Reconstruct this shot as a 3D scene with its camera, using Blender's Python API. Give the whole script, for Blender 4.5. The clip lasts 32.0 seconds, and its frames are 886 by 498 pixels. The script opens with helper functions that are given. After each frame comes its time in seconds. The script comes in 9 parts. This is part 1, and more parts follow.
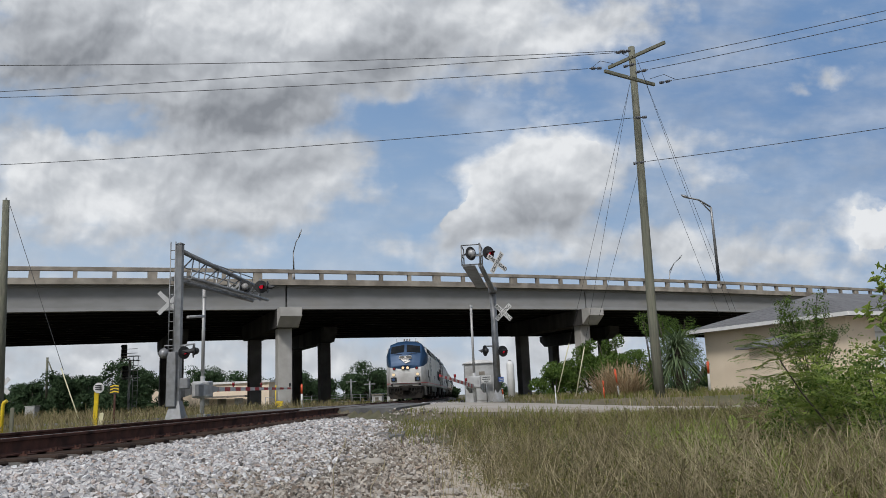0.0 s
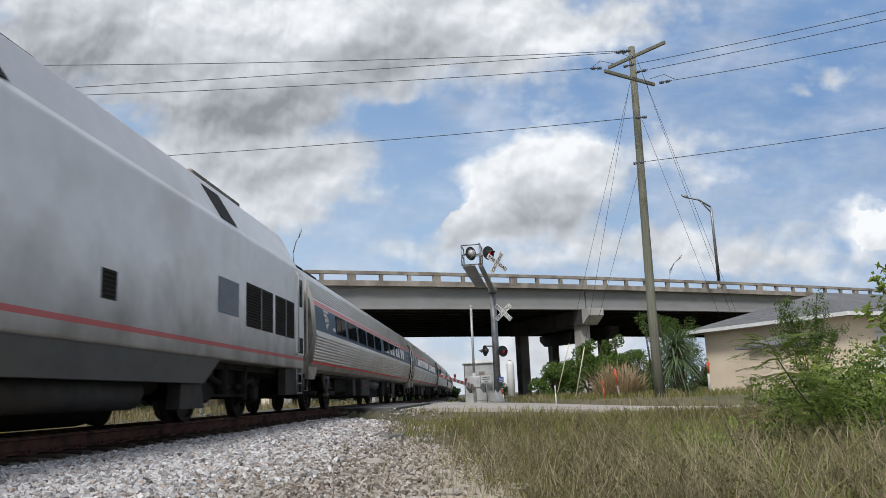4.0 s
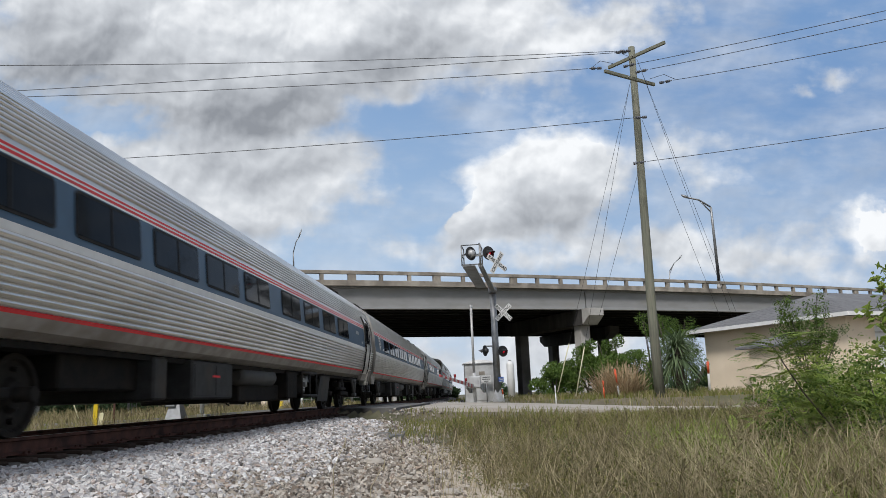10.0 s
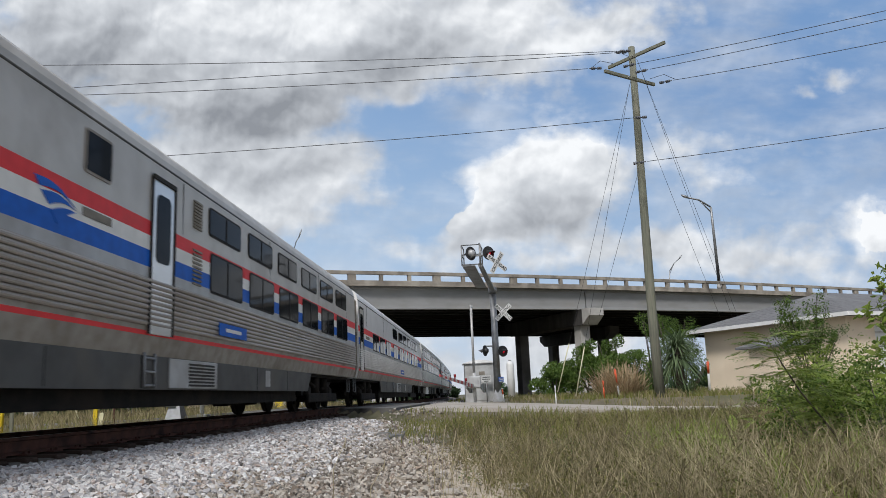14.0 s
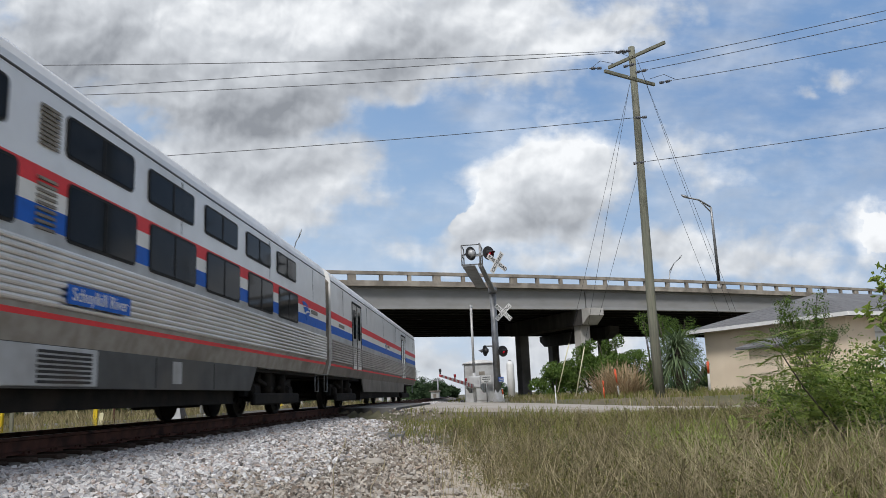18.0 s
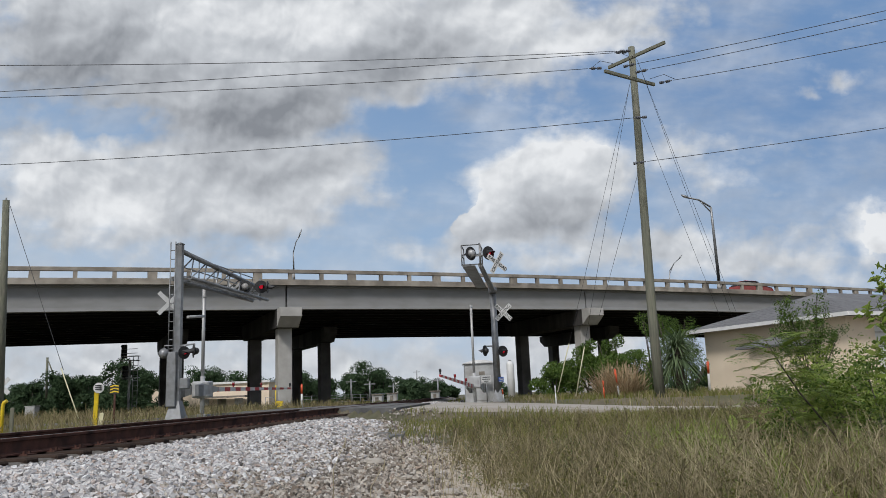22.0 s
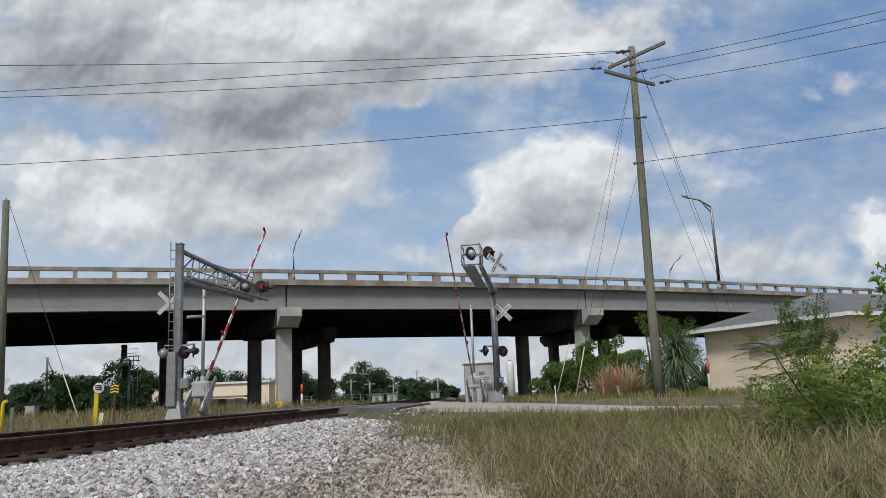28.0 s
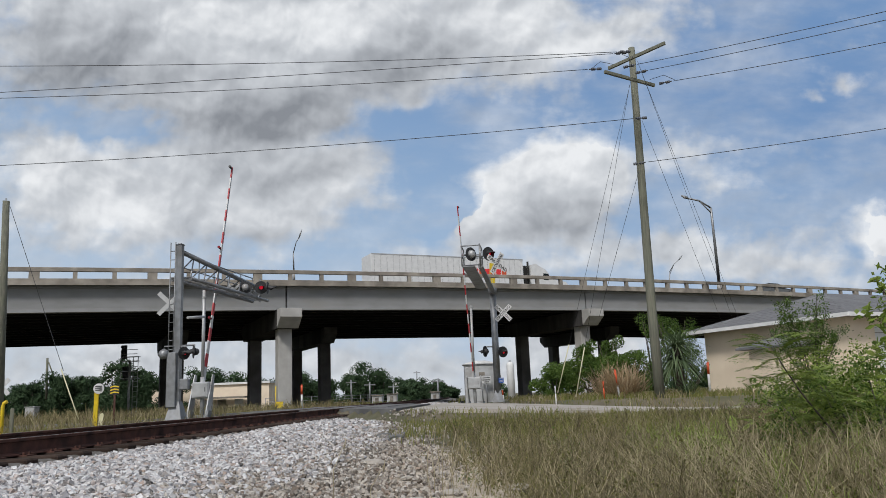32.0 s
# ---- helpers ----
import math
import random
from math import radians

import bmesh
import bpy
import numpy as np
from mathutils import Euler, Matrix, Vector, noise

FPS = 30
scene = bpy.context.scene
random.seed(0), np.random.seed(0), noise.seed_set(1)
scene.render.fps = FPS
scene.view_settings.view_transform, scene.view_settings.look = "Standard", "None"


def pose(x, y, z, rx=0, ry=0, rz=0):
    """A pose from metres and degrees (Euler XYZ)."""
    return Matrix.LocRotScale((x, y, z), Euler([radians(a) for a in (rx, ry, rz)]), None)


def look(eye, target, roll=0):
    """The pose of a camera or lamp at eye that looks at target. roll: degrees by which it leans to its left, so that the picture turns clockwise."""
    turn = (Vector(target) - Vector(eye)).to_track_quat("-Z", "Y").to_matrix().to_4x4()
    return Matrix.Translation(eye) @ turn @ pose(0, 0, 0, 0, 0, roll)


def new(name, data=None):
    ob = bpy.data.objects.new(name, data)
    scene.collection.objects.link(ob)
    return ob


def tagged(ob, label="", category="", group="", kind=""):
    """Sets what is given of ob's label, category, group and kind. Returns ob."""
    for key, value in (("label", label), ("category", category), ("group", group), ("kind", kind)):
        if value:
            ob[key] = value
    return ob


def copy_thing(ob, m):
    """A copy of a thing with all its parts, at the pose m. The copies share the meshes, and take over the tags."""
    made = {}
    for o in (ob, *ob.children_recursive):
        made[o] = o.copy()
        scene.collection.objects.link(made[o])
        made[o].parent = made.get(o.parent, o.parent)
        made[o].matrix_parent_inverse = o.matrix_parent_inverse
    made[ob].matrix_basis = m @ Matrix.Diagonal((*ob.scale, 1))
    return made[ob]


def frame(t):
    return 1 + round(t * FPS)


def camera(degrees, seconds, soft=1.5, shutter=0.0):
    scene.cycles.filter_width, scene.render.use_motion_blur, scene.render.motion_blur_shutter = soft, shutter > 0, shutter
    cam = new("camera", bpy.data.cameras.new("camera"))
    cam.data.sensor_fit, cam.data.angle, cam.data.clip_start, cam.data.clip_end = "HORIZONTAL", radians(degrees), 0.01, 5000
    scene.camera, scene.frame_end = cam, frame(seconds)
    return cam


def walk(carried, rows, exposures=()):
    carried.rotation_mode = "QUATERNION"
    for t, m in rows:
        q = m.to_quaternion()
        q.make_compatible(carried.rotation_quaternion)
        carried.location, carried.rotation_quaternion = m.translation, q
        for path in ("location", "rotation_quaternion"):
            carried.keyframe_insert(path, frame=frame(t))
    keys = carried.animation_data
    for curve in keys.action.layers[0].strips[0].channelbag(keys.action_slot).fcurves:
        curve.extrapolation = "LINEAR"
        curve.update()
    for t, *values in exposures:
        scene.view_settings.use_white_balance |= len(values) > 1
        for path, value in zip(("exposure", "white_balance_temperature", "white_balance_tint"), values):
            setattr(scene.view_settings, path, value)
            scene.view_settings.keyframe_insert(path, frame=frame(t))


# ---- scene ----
# ---- camera ----
cam = camera(60.23, 32.0, soft=0.38, shutter=0.12)
EYE = Vector((0.0, 0.0, 0.264))


def aim(pitch, yaw):
    return EYE + Vector((-math.sin(yaw) * math.cos(pitch), math.cos(yaw) * math.cos(pitch), math.sin(pitch)))


STILL = look(EYE, aim(0.1891, 0.0629), -2.372)
DIPPED = look(EYE, aim(0.1900, 0.0629), -2.372)
walk(cam, [(0.0, STILL), (30.0, STILL), (30.5, DIPPED), (32.0, DIPPED)], exposures=[(0.0, -0.20, 6250, 10), (2.2, -0.20, 6250, 10), (3.0, 0.05, 6250, 10), (19.2, 0.05, 6250, 10), (20.2, -0.17, 6250, 10), (32.0, -0.13, 6250, 10)])

# ---- world and sun ----
SUN_FROM = Vector((-0.20, -0.83, 0.95)).normalized()
world = bpy.data.worlds.new("sky_light")
scene.world = world
world.use_nodes = True
wt = world.node_tree
sky_node = wt.nodes.new("ShaderNodeTexSky")
sky_node.sky_type = "NISHITA"
sky_node.sun_disc = False
sky_node.sun_elevation = math.asin(SUN_FROM.z)
sky_node.sun_rotation = math.atan2(SUN_FROM.x, SUN_FROM.y)
sky_node.dust_density = 2.0
# broken cloud all round: white cloud mixed into the blue
sky_noise = wt.nodes.new("ShaderNodeTexNoise")
sky_noise.inputs["Scale"].default_value = 3.0
sky_noise.inputs["Detail"].default_value = 5.0
sky_ramp = wt.nodes.new("ShaderNodeValToRGB")
sky_ramp.color_ramp.elements[0].position = 0.40
sky_ramp.color_ramp.elements[1].position = 0.56
sky_mix = wt.nodes.new("ShaderNodeMixRGB")
sky_mix.inputs[2].default_value = (5.6, 5.8, 6.1, 1)
coord = wt.nodes.new("ShaderNodeTexCoord")
wt.links.new(coord.outputs["Generated"], sky_noise.inputs["Vector"])
wt.links.new(sky_noise.outputs["Fac"], sky_ramp.inputs["Fac"])
wt.links.new(sky_ramp.outputs["Color"], sky_mix.inputs[0])
wt.links.new(sky_node.outputs["Color"], sky_mix.inputs[1])
wt.links.new(sky_mix.outputs["Color"], wt.nodes["Background"].inputs["Color"])
wt.nodes["Background"].inputs["Strength"].default_value = 0.097

sun = new("sun", bpy.data.lights.new("sun", "SUN"))
sun.data.energy = 2.75
sun.data.angle = radians(12)
sun.data.color = (1.0, 0.96, 0.9)
sun.matrix_world = look(SUN_FROM * 60, (0, 0, 0))

# ---- geometry helpers ----


class Geo:
    """Verts and faces of one mesh, with a material index a face."""

    def __init__(self):
        self.v, self.f, self.m, self.smooth = [], [], [], []

    def add(self, vs, fs, m=0, smooth=False):
        o = len(self.v)
        self.v.extend(vs)
        self.f.extend([tuple(i + o for i in f) for f in fs])
        self.m.extend([m] * len(fs))
        self.smooth.extend([smooth] * len(fs))
        return self

    def box(self, x0, x1, y0, y1, z0, z1, m=0, b=0.0):
        """A box with its edges chamfered by b."""
        if b <= 0:
            vs = [(x, y, z) for z in (z0, z1) for y in (y0, y1) for x in (x0, x1)]
            return self.add(vs, [(0, 2, 3, 1), (4, 5, 7, 6), (0, 1, 5, 4), (2, 6, 7, 3), (0, 4, 6, 2), (1, 3, 7, 5)], m)
        b = min(b, (x1 - x0) * 0.45, (y1 - y0) * 0.45, (z1 - z0) * 0.45)
        ring = [(x0 + b, y0), (x1 - b, y0), (x1, y0 + b), (x1, y1 - b), (x1 - b, y1), (x0 + b, y1), (x0, y1 - b), (x0, y0 + b)]
        small = [(x0 + b, y0 + b), (x1 - b, y0 + b), (x1 - b, y0 + b), (x1 - b, y1 - b), (x1 - b, y1 - b), (x0 + b, y1 - b), (x0 + b, y1 - b), (x0 + b, y0 + b)]
        vs = [(x, y, z0) for x, y in small] + [(x, y, z0 + b) for x, y in ring] + [(x, y, z1 - b) for x, y in ring] + [(x, y, z1) for x, y in small]
        fs = [tuple(range(7, -1, -1)), tuple(range(24, 32))]
        for k in range(3):
            for i in range(8):
                j = (i + 1) % 8
                fs.append((k * 8 + i, k * 8 + j, k * 8 + 8 + j, k * 8 + 8 + i))
        return self.add(vs, fs, m)

    def tube(self, pts, r, n=8, m=0, cap=True, smooth=True):
        """A round bar along points; r is one radius or one for each point."""
        pts = [Vector(q) for q in pts]
        rs = r if isinstance(r, (list, tuple)) else [r] * len(pts)
        vs, fs = [], []
        side = None
        for i, q in enumerate(pts):
            d = (pts[min(i + 1, len(pts) - 1)] - pts[max(i - 1, 0)]).normalized()
            if side is None:
                side = d.orthogonal().normalized()
            side = (side - d * side.dot(d)).normalized()
            up = d.cross(side)
            for k in range(n):
                a = 2 * math.pi * k / n
                vs.append(tuple(q + (side * math.cos(a) + up * math.sin(a)) * rs[i]))
        for i in range(len(pts) - 1):
            for k in range(n):
                j = (k + 1) % n
                fs.append((i * n + k, i * n + j, i * n + n + j, i * n + n + k))
        self.add(vs, fs, m, smooth)
        if cap:
            o = len(self.v) - len(vs)
            self.f += [tuple(o + k for k in range(n - 1, -1, -1)), tuple(o + len(vs) - n + k for k in range(n))]
            self.m += [m, m]
            self.smooth += [False, False]
        return self

    def loft(self, rings, m=0, closed=True, caps=True, smooth=False, bands=None):
        """Skin through rings of equally many points; bands gives a material index for each step round the ring."""
        n = len(rings[0])
        vs = [tuple(q) for ring in rings for q in ring]
        o = len(self.v)
        self.v.extend(vs)
        last = n if closed else n - 1
        for i in range(len(rings) - 1):
            for k in range(last):
                j = (k + 1) % n
                self.f.append((o + i * n + k, o + i * n + j, o + i * n + n + j, o + i * n + n + k))
                self.m.append(bands[k] if bands else m)
                self.smooth.append(smooth)
        if caps:
            self.f += [tuple(o + k for k in range(n - 1, -1, -1)), tuple(o + len(vs) - n + k for k in range(n))]
            self.m += [m, m]
            self.smooth += [False, False]
        return self

    def prism(self, outline, a, b, axis="y", m=0):
        """An outline extruded along an axis: outline is (x, z) for y, (y, z) for x, (x, y) for z."""
        put = {"y": lambda p, t: (p[0], t, p[1]), "x": lambda p, t: (t, p[0], p[1]), "z": lambda p, t: (p[0], p[1], t)}[axis]
        return self.loft([[put(q, a) for q in outline], [put(q, b) for q in outline]], m)

    def disc(self, c, axis, r, depth, n=16, m=0):
        c, axis = Vector(c), Vector(axis).normalized()
        return self.tube([c - axis * depth / 2, c + axis * depth / 2], r, n, m, smooth=False)

    def mesh(self, name, mats):
        me = bpy.data.meshes.new(name)
        me.from_pydata(self.v, [], self.f)
        for mt in mats:
            me.materials.append(mt)
        me.polygons.foreach_set("material_index", self.m)
        me.polygons.foreach_set("use_smooth", self.smooth)
        me.update()
        bm = bmesh.new()
        bm.from_mesh(me)
        if len(bm.faces) < 60000:
            bmesh.ops.recalc_face_normals(bm, faces=bm.faces)
            bm.to_mesh(me)
        bm.free()
        return me


def part(name, geo, mats, parent=None, label="", at=None):
    """Links one mesh as one object under a thing or a part."""
    mats = mats if isinstance(mats, (list, tuple)) else [mats]
    ob = new(name, geo.mesh(name, mats))
    if parent is not None:
        ob.parent = parent
    if at is not None:
        ob.matrix_basis = at
    if label:
        tagged(ob, label=label)
    return ob


def thing(name, label, category, at=None, group="", kind=""):
    """An Empty at a thing's base."""
    ob = new(name)
    ob.empty_display_size = 0.2
    if at is not None:
        ob.matrix_basis = at
    return tagged(ob, label, category, group, kind)


def twin(ob, m, parent=None):
    """A second part on the same mesh."""
    o = new(ob.name.split(".")[0], ob.data)
    o.parent = parent if parent is not None else ob.parent
    o.matrix_basis = m
    return o


def text_geo(words, size, depth=0.004):
    """Letters as a flat mesh, built-in font, in the plane z = 0."""
    cu = bpy.data.curves.new("letters", "FONT")
    cu.body, cu.size, cu.extrude, cu.resolution_u = words, size, depth, 2
    cu.align_x, cu.align_y = "CENTER", "CENTER"
    tmp = bpy.data.objects.new("letters", cu)
    scene.collection.objects.link(tmp)
    bpy.context.view_layer.update()
    me = bpy.data.meshes.new_from_object(tmp.evaluated_get(bpy.context.evaluated_depsgraph_get()))
    bpy.data.objects.remove(tmp)
    return me


def text_part(name, words, size, material, parent, m, label=""):
    me = text_geo(words, size)
    me.materials.clear()
    me.materials.append(material)
    ob = new(name, me)
    ob.parent = parent
    ob.matrix_basis = m
    if label:
        tagged(ob, label=label)
    return ob


# ---- materials ----


def mat(name, color, rough=0.6, metal=0.0, color2=None, scale=4.0, detail=6.0, lo=0.35, hi=0.65, bump=0.0, bscale=60.0, dirt=None, dscale=0.7, dlo=0.5, dhi=0.75,
        stretch=None, vary=0.0, emit=0.0, space="Object"):
    """A surface: two colours mixed by noise, stains at a larger scale, fine relief, and a change from piece to piece."""
    mt = bpy.data.materials.new(name)
    mt.use_nodes = True
    nt = mt.node_tree
    bs = nt.nodes["Principled BSDF"]
    bs.inputs["Roughness"].default_value = rough
    bs.inputs["Metallic"].default_value = metal
    tc = nt.nodes.new("ShaderNodeTexCoord")
    src = tc.outputs[space]
    if stretch:
        mp = nt.nodes.new("ShaderNodeMapping")
        mp.inputs["Scale"].default_value = stretch
        nt.links.new(src, mp.inputs["Vector"])
        src = mp.outputs["Vector"]

    def noise_fac(sc, a, b):
        nz = nt.nodes.new("ShaderNodeTexNoise")
        nz.inputs["Scale"].default_value = sc
        nz.inputs["Detail"].default_value = detail
        nt.links.new(src, nz.inputs["Vector"])
        mr = nt.nodes.new("ShaderNodeMapRange")
        mr.inputs["From Min"].default_value = a
        mr.inputs["From Max"].default_value = b
        nt.links.new(nz.outputs["Fac"], mr.inputs["Value"])
        return mr.outputs["Result"]

    def mix(fac, a, b):
        mx = nt.nodes.new("ShaderNodeMixRGB")
        if isinstance(fac, float):
            mx.inputs[0].default_value = fac
        else:
            nt.links.new(fac, mx.inputs[0])
        for i, c in ((1, a), (2, b)):
            if isinstance(c, tuple):
                mx.inputs[i].default_value = (*c, 1)
            else:
                nt.links.new(c, mx.inputs[i])
        return mx.outputs["Color"]

    col = color if color2 is None else mix(noise_fac(scale, lo, hi), color, color2)
    if dirt:
        col = mix(noise_fac(dscale, dlo, dhi), col, dirt)
    if vary:
        oi = nt.nodes.new("ShaderNodeObjectInfo")
        hs = nt.nodes.new("ShaderNodeHueSaturation")
        mr = nt.nodes.new("ShaderNodeMapRange")
        mr.inputs["To Min"].default_value = 1 - vary
        mr.inputs["To Max"].default_value = 1 + vary
        nt.links.new(oi.outputs["Random"], mr.inputs["Value"])
        nt.links.new(mr.outputs["Result"], hs.inputs["Value"])
        if isinstance(col, tuple):
            hs.inputs["Color"].default_value = (*col, 1)
        else:
            nt.links.new(col, hs.inputs["Color"])
        col = hs.outputs["Color"]
    if isinstance(col, tuple):
        bs.inputs["Base Color"].default_value = (*col, 1)
    else:
        nt.links.new(col, bs.inputs["Base Color"])
    if bump:
        nz = nt.nodes.new("ShaderNodeTexNoise")
        nz.inputs["Scale"].default_value = bscale
        nz.inputs["Detail"].default_value = 4
        nt.links.new(src, nz.inputs["Vector"])
        bp = nt.nodes.new("ShaderNodeBump")
        bp.inputs["Strength"].default_value = bump
        bp.inputs["Distance"].default_value = 0.02
        nt.links.new(nz.outputs["Fac"], bp.inputs["Height"])
        nt.links.new(bp.outputs["Normal"], bs.inputs["Normal"])
    if emit:
        bs.inputs["Emission Color"].default_value = (*color, 1)
        bs.inputs["Emission Strength"].default_value = emit
    return mt


def island_mat(name, colors, rough=0.8, bump=0.0, bscale=90.0, trans=0.0, gloss=0.5):
    """Pieces joined in one mesh, each with its own shade from a row of colours."""
    mt = bpy.data.materials.new(name)
    mt.use_nodes = True
    nt = mt.node_tree
    bs = nt.nodes["Principled BSDF"]
    bs.inputs["Roughness"].default_value = rough
    bs.inputs["Specular IOR Level"].default_value = gloss
    ge = nt.nodes.new("ShaderNodeNewGeometry")
    rp = nt.nodes.new("ShaderNodeValToRGB")
    while len(rp.color_ramp.elements) < len(colors):
        rp.color_ramp.elements.new(0.5)
    for i, c in enumerate(colors):
        rp.color_ramp.elements[i].position = i / (len(colors) - 1)
        rp.color_ramp.elements[i].color = (*c, 1)
    nt.links.new(ge.outputs["Random Per Island"], rp.inputs["Fac"])
    tc = nt.nodes.new("ShaderNodeTexCoord")
    nz = nt.nodes.new("ShaderNodeTexNoise")
    nz.inputs["Scale"].default_value = bscale
    nt.links.new(tc.outputs["Object"], nz.inputs["Vector"])
    mx = nt.nodes.new("ShaderNodeMixRGB")
    mx.blend_type = "MULTIPLY"
    mx.inputs[0].default_value = 0.5
    nt.links.new(rp.outputs["Color"], mx.inputs[1])
    nt.links.new(nz.outputs["Fac"], mx.inputs[2])
    mr = nt.nodes.new("ShaderNodeBrightContrast")
    mr.inputs["Bright"].default_value = 0.0
    nt.links.new(mx.outputs["Color"], mr.inputs["Color"])
    nt.links.new(mr.outputs["Color"], bs.inputs["Base Color"])
    if bump:
        bp = nt.nodes.new("ShaderNodeBump")
        bp.inputs["Strength"].default_value = bump
        bp.inputs["Distance"].default_value = 0.02
        nt.links.new(nz.outputs["Fac"], bp.inputs["Height"])
        nt.links.new(bp.outputs["Normal"], bs.inputs["Normal"])
    if trans:
        tl = nt.nodes.new("ShaderNodeBsdfTranslucent")
        ms = nt.nodes.new("ShaderNodeMixShader")
        ms.inputs[0].default_value = trans
        nt.links.new(mr.outputs["Color"], tl.inputs["Color"])
        nt.links.new(bs.outputs["BSDF"], ms.inputs[1])
        nt.links.new(tl.outputs["BSDF"], ms.inputs[2])
        nt.links.new(ms.outputs["Shader"], nt.nodes["Material Output"].inputs["Surface"])
    return mt


M = {}
M["steel"] = mat("brushed_stainless", (0.80, 0.775, 0.74), 0.28, 0.85, (0.68, 0.65, 0.61), 3.0, dirt=(0.34, 0.29, 0.24), dscale=0.6, dlo=0.52, dhi=0.85, stretch=(1, 0.25, 1), bump=0.05, bscale=30)
M["dustysteel"] = mat("dusty_brown_stainless", (0.50, 0.46, 0.42), 0.4, 0.7, (0.40, 0.36, 0.32), 3.0, dirt=(0.24, 0.20, 0.16), dscale=0.5, dlo=0.45, dhi=0.8, stretch=(1, 0.3, 1), bump=0.05, bscale=30)
M["greypaint"] = mat("train_grey_paint", (0.84, 0.83, 0.815), 0.36, 0.2, (0.78, 0.77, 0.755), 2.0, dirt=(0.46, 0.43, 0.39), dscale=0.5, dlo=0.52, dhi=0.9)
M["dullpaint"] = mat("dull_tan_grey_paint", (0.56, 0.53, 0.485), 0.4, 0.2, (0.48, 0.45, 0.405), 2.0, dirt=(0.30, 0.265, 0.22), dscale=0.5, dlo=0.5, dhi=0.85)
M["beige"] = mat("dusty_sill_paint", (0.36, 0.33, 0.29), 0.6, 0.1, (0.26, 0.23, 0.19), 5.0, dirt=(0.15, 0.12, 0.09), dscale=0.8)
M["dustybrown"] = mat("brown_dust_on_sill", (0.21, 0.185, 0.16), 0.6, 0.1, (0.16, 0.138, 0.115), 3.0, dirt=(0.10, 0.085, 0.07), dscale=0.8)
M["red"] = mat("stripe_red", (0.80, 0.055, 0.06), 0.5, 0, (0.70, 0.05, 0.055), 6.0, dirt=(0.48, 0.10, 0.09), dscale=0.7, dlo=0.58, dhi=0.95)
M["white"] = mat("stripe_white", (0.82, 0.80, 0.76), 0.45, 0, (0.74, 0.72, 0.68), 5.0, dirt=(0.55, 0.52, 0.46), dscale=0.6, dlo=0.55, dhi=0.9)
M["blue"] = mat("stripe_blue", (0.015, 0.13, 0.58), 0.5, 0, (0.015, 0.11, 0.48), 6.0)
M["logoblue"] = mat("faded_logo_blue", (0.16, 0.22, 0.34), 0.5, 0, (0.20, 0.25, 0.36), 6.0)
M["band"] = mat("dull_blue_band", (0.04, 0.092, 0.155), 0.42, 0, (0.033, 0.078, 0.13), 3.0, dirt=(0.085, 0.11, 0.14), dscale=0.6, dlo=0.55, dhi=0.9)
M["locoblue"] = mat("locomotive_blue", (0.018, 0.062, 0.17), 0.32, 0, (0.022, 0.06, 0.145), 3.0, dirt=(0.07, 0.10, 0.16), dscale=0.8)
M["locosilver"] = mat("locomotive_silver", (0.87, 0.87, 0.865), 0.30, 0.2, (0.81, 0.81, 0.805), 2.5, dirt=(0.60, 0.56, 0.49), dscale=0.45, dlo=0.52, dhi=0.9)
M["glass"] = mat("dark_train_glass", (0.012, 0.015, 0.018), 0.06, 0.0, (0.02, 0.022, 0.025), 2.0)
M["glass"].node_tree.nodes["Principled BSDF"].inputs["Specular IOR Level"].default_value = 0.2
M["glass"].node_tree.nodes["Principled BSDF"].inputs["IOR"].default_value = 1.22
M["rubber"] = mat("black_rubber", (0.02, 0.02, 0.02), 0.7, 0, (0.035, 0.033, 0.03), 9.0)
M["under"] = mat("sooty_underframe", (0.012, 0.0115, 0.011), 0.8, 0.1, (0.022, 0.019, 0.016), 7.0, dirt=(0.034, 0.027, 0.021), dscale=1.5, bump=0.3, bscale=30)
M["undergrey"] = mat("grey_equipment_box", (0.05, 0.05, 0.05), 0.6, 0.1, (0.034, 0.033, 0.032), 6.0, dirt=(0.07, 0.058, 0.045), dscale=1.2)
M["fairing"] = mat("grey_fairing", (0.075, 0.074, 0.068), 0.6, 0.1, (0.055, 0.054, 0.05), 3.0, dirt=(0.085, 0.075, 0.06), dscale=0.9)
M["skirt"] = mat("grey_skirt", (0.10, 0.10, 0.098), 0.5, 0.1, (0.075, 0.074, 0.072), 3.0, dirt=(0.13, 0.12, 0.105), dscale=0.9)
M["wheel"] = mat("wheel_steel", (0.018, 0.016, 0.014), 0.65, 0.3, (0.03, 0.025, 0.02), 9.0)
M["endgrey"] = mat("dirty_car_end", (0.27, 0.24, 0.20), 0.7, 0.1, (0.17, 0.15, 0.122), 3.0, dirt=(0.06, 0.05, 0.04), dscale=1.2)
for key in ("under", "undergrey", "skirt", "wheel", "rubber", "red", "blue"):
    M[key].node_tree.nodes["Principled BSDF"].inputs["Specular IOR Level"].default_value = 0.16
M["lamp_on"] = mat("lit_headlight", (0.80, 0.58, 0.34), 0.3, emit=0.55)
M["red_lens"] = mat("dark_red_lens", (0.22, 0.015, 0.02), 0.15)
M["red_on"] = mat("lit_red_lens", (1.0, 0.02, 0.05), 0.2, emit=0.42)
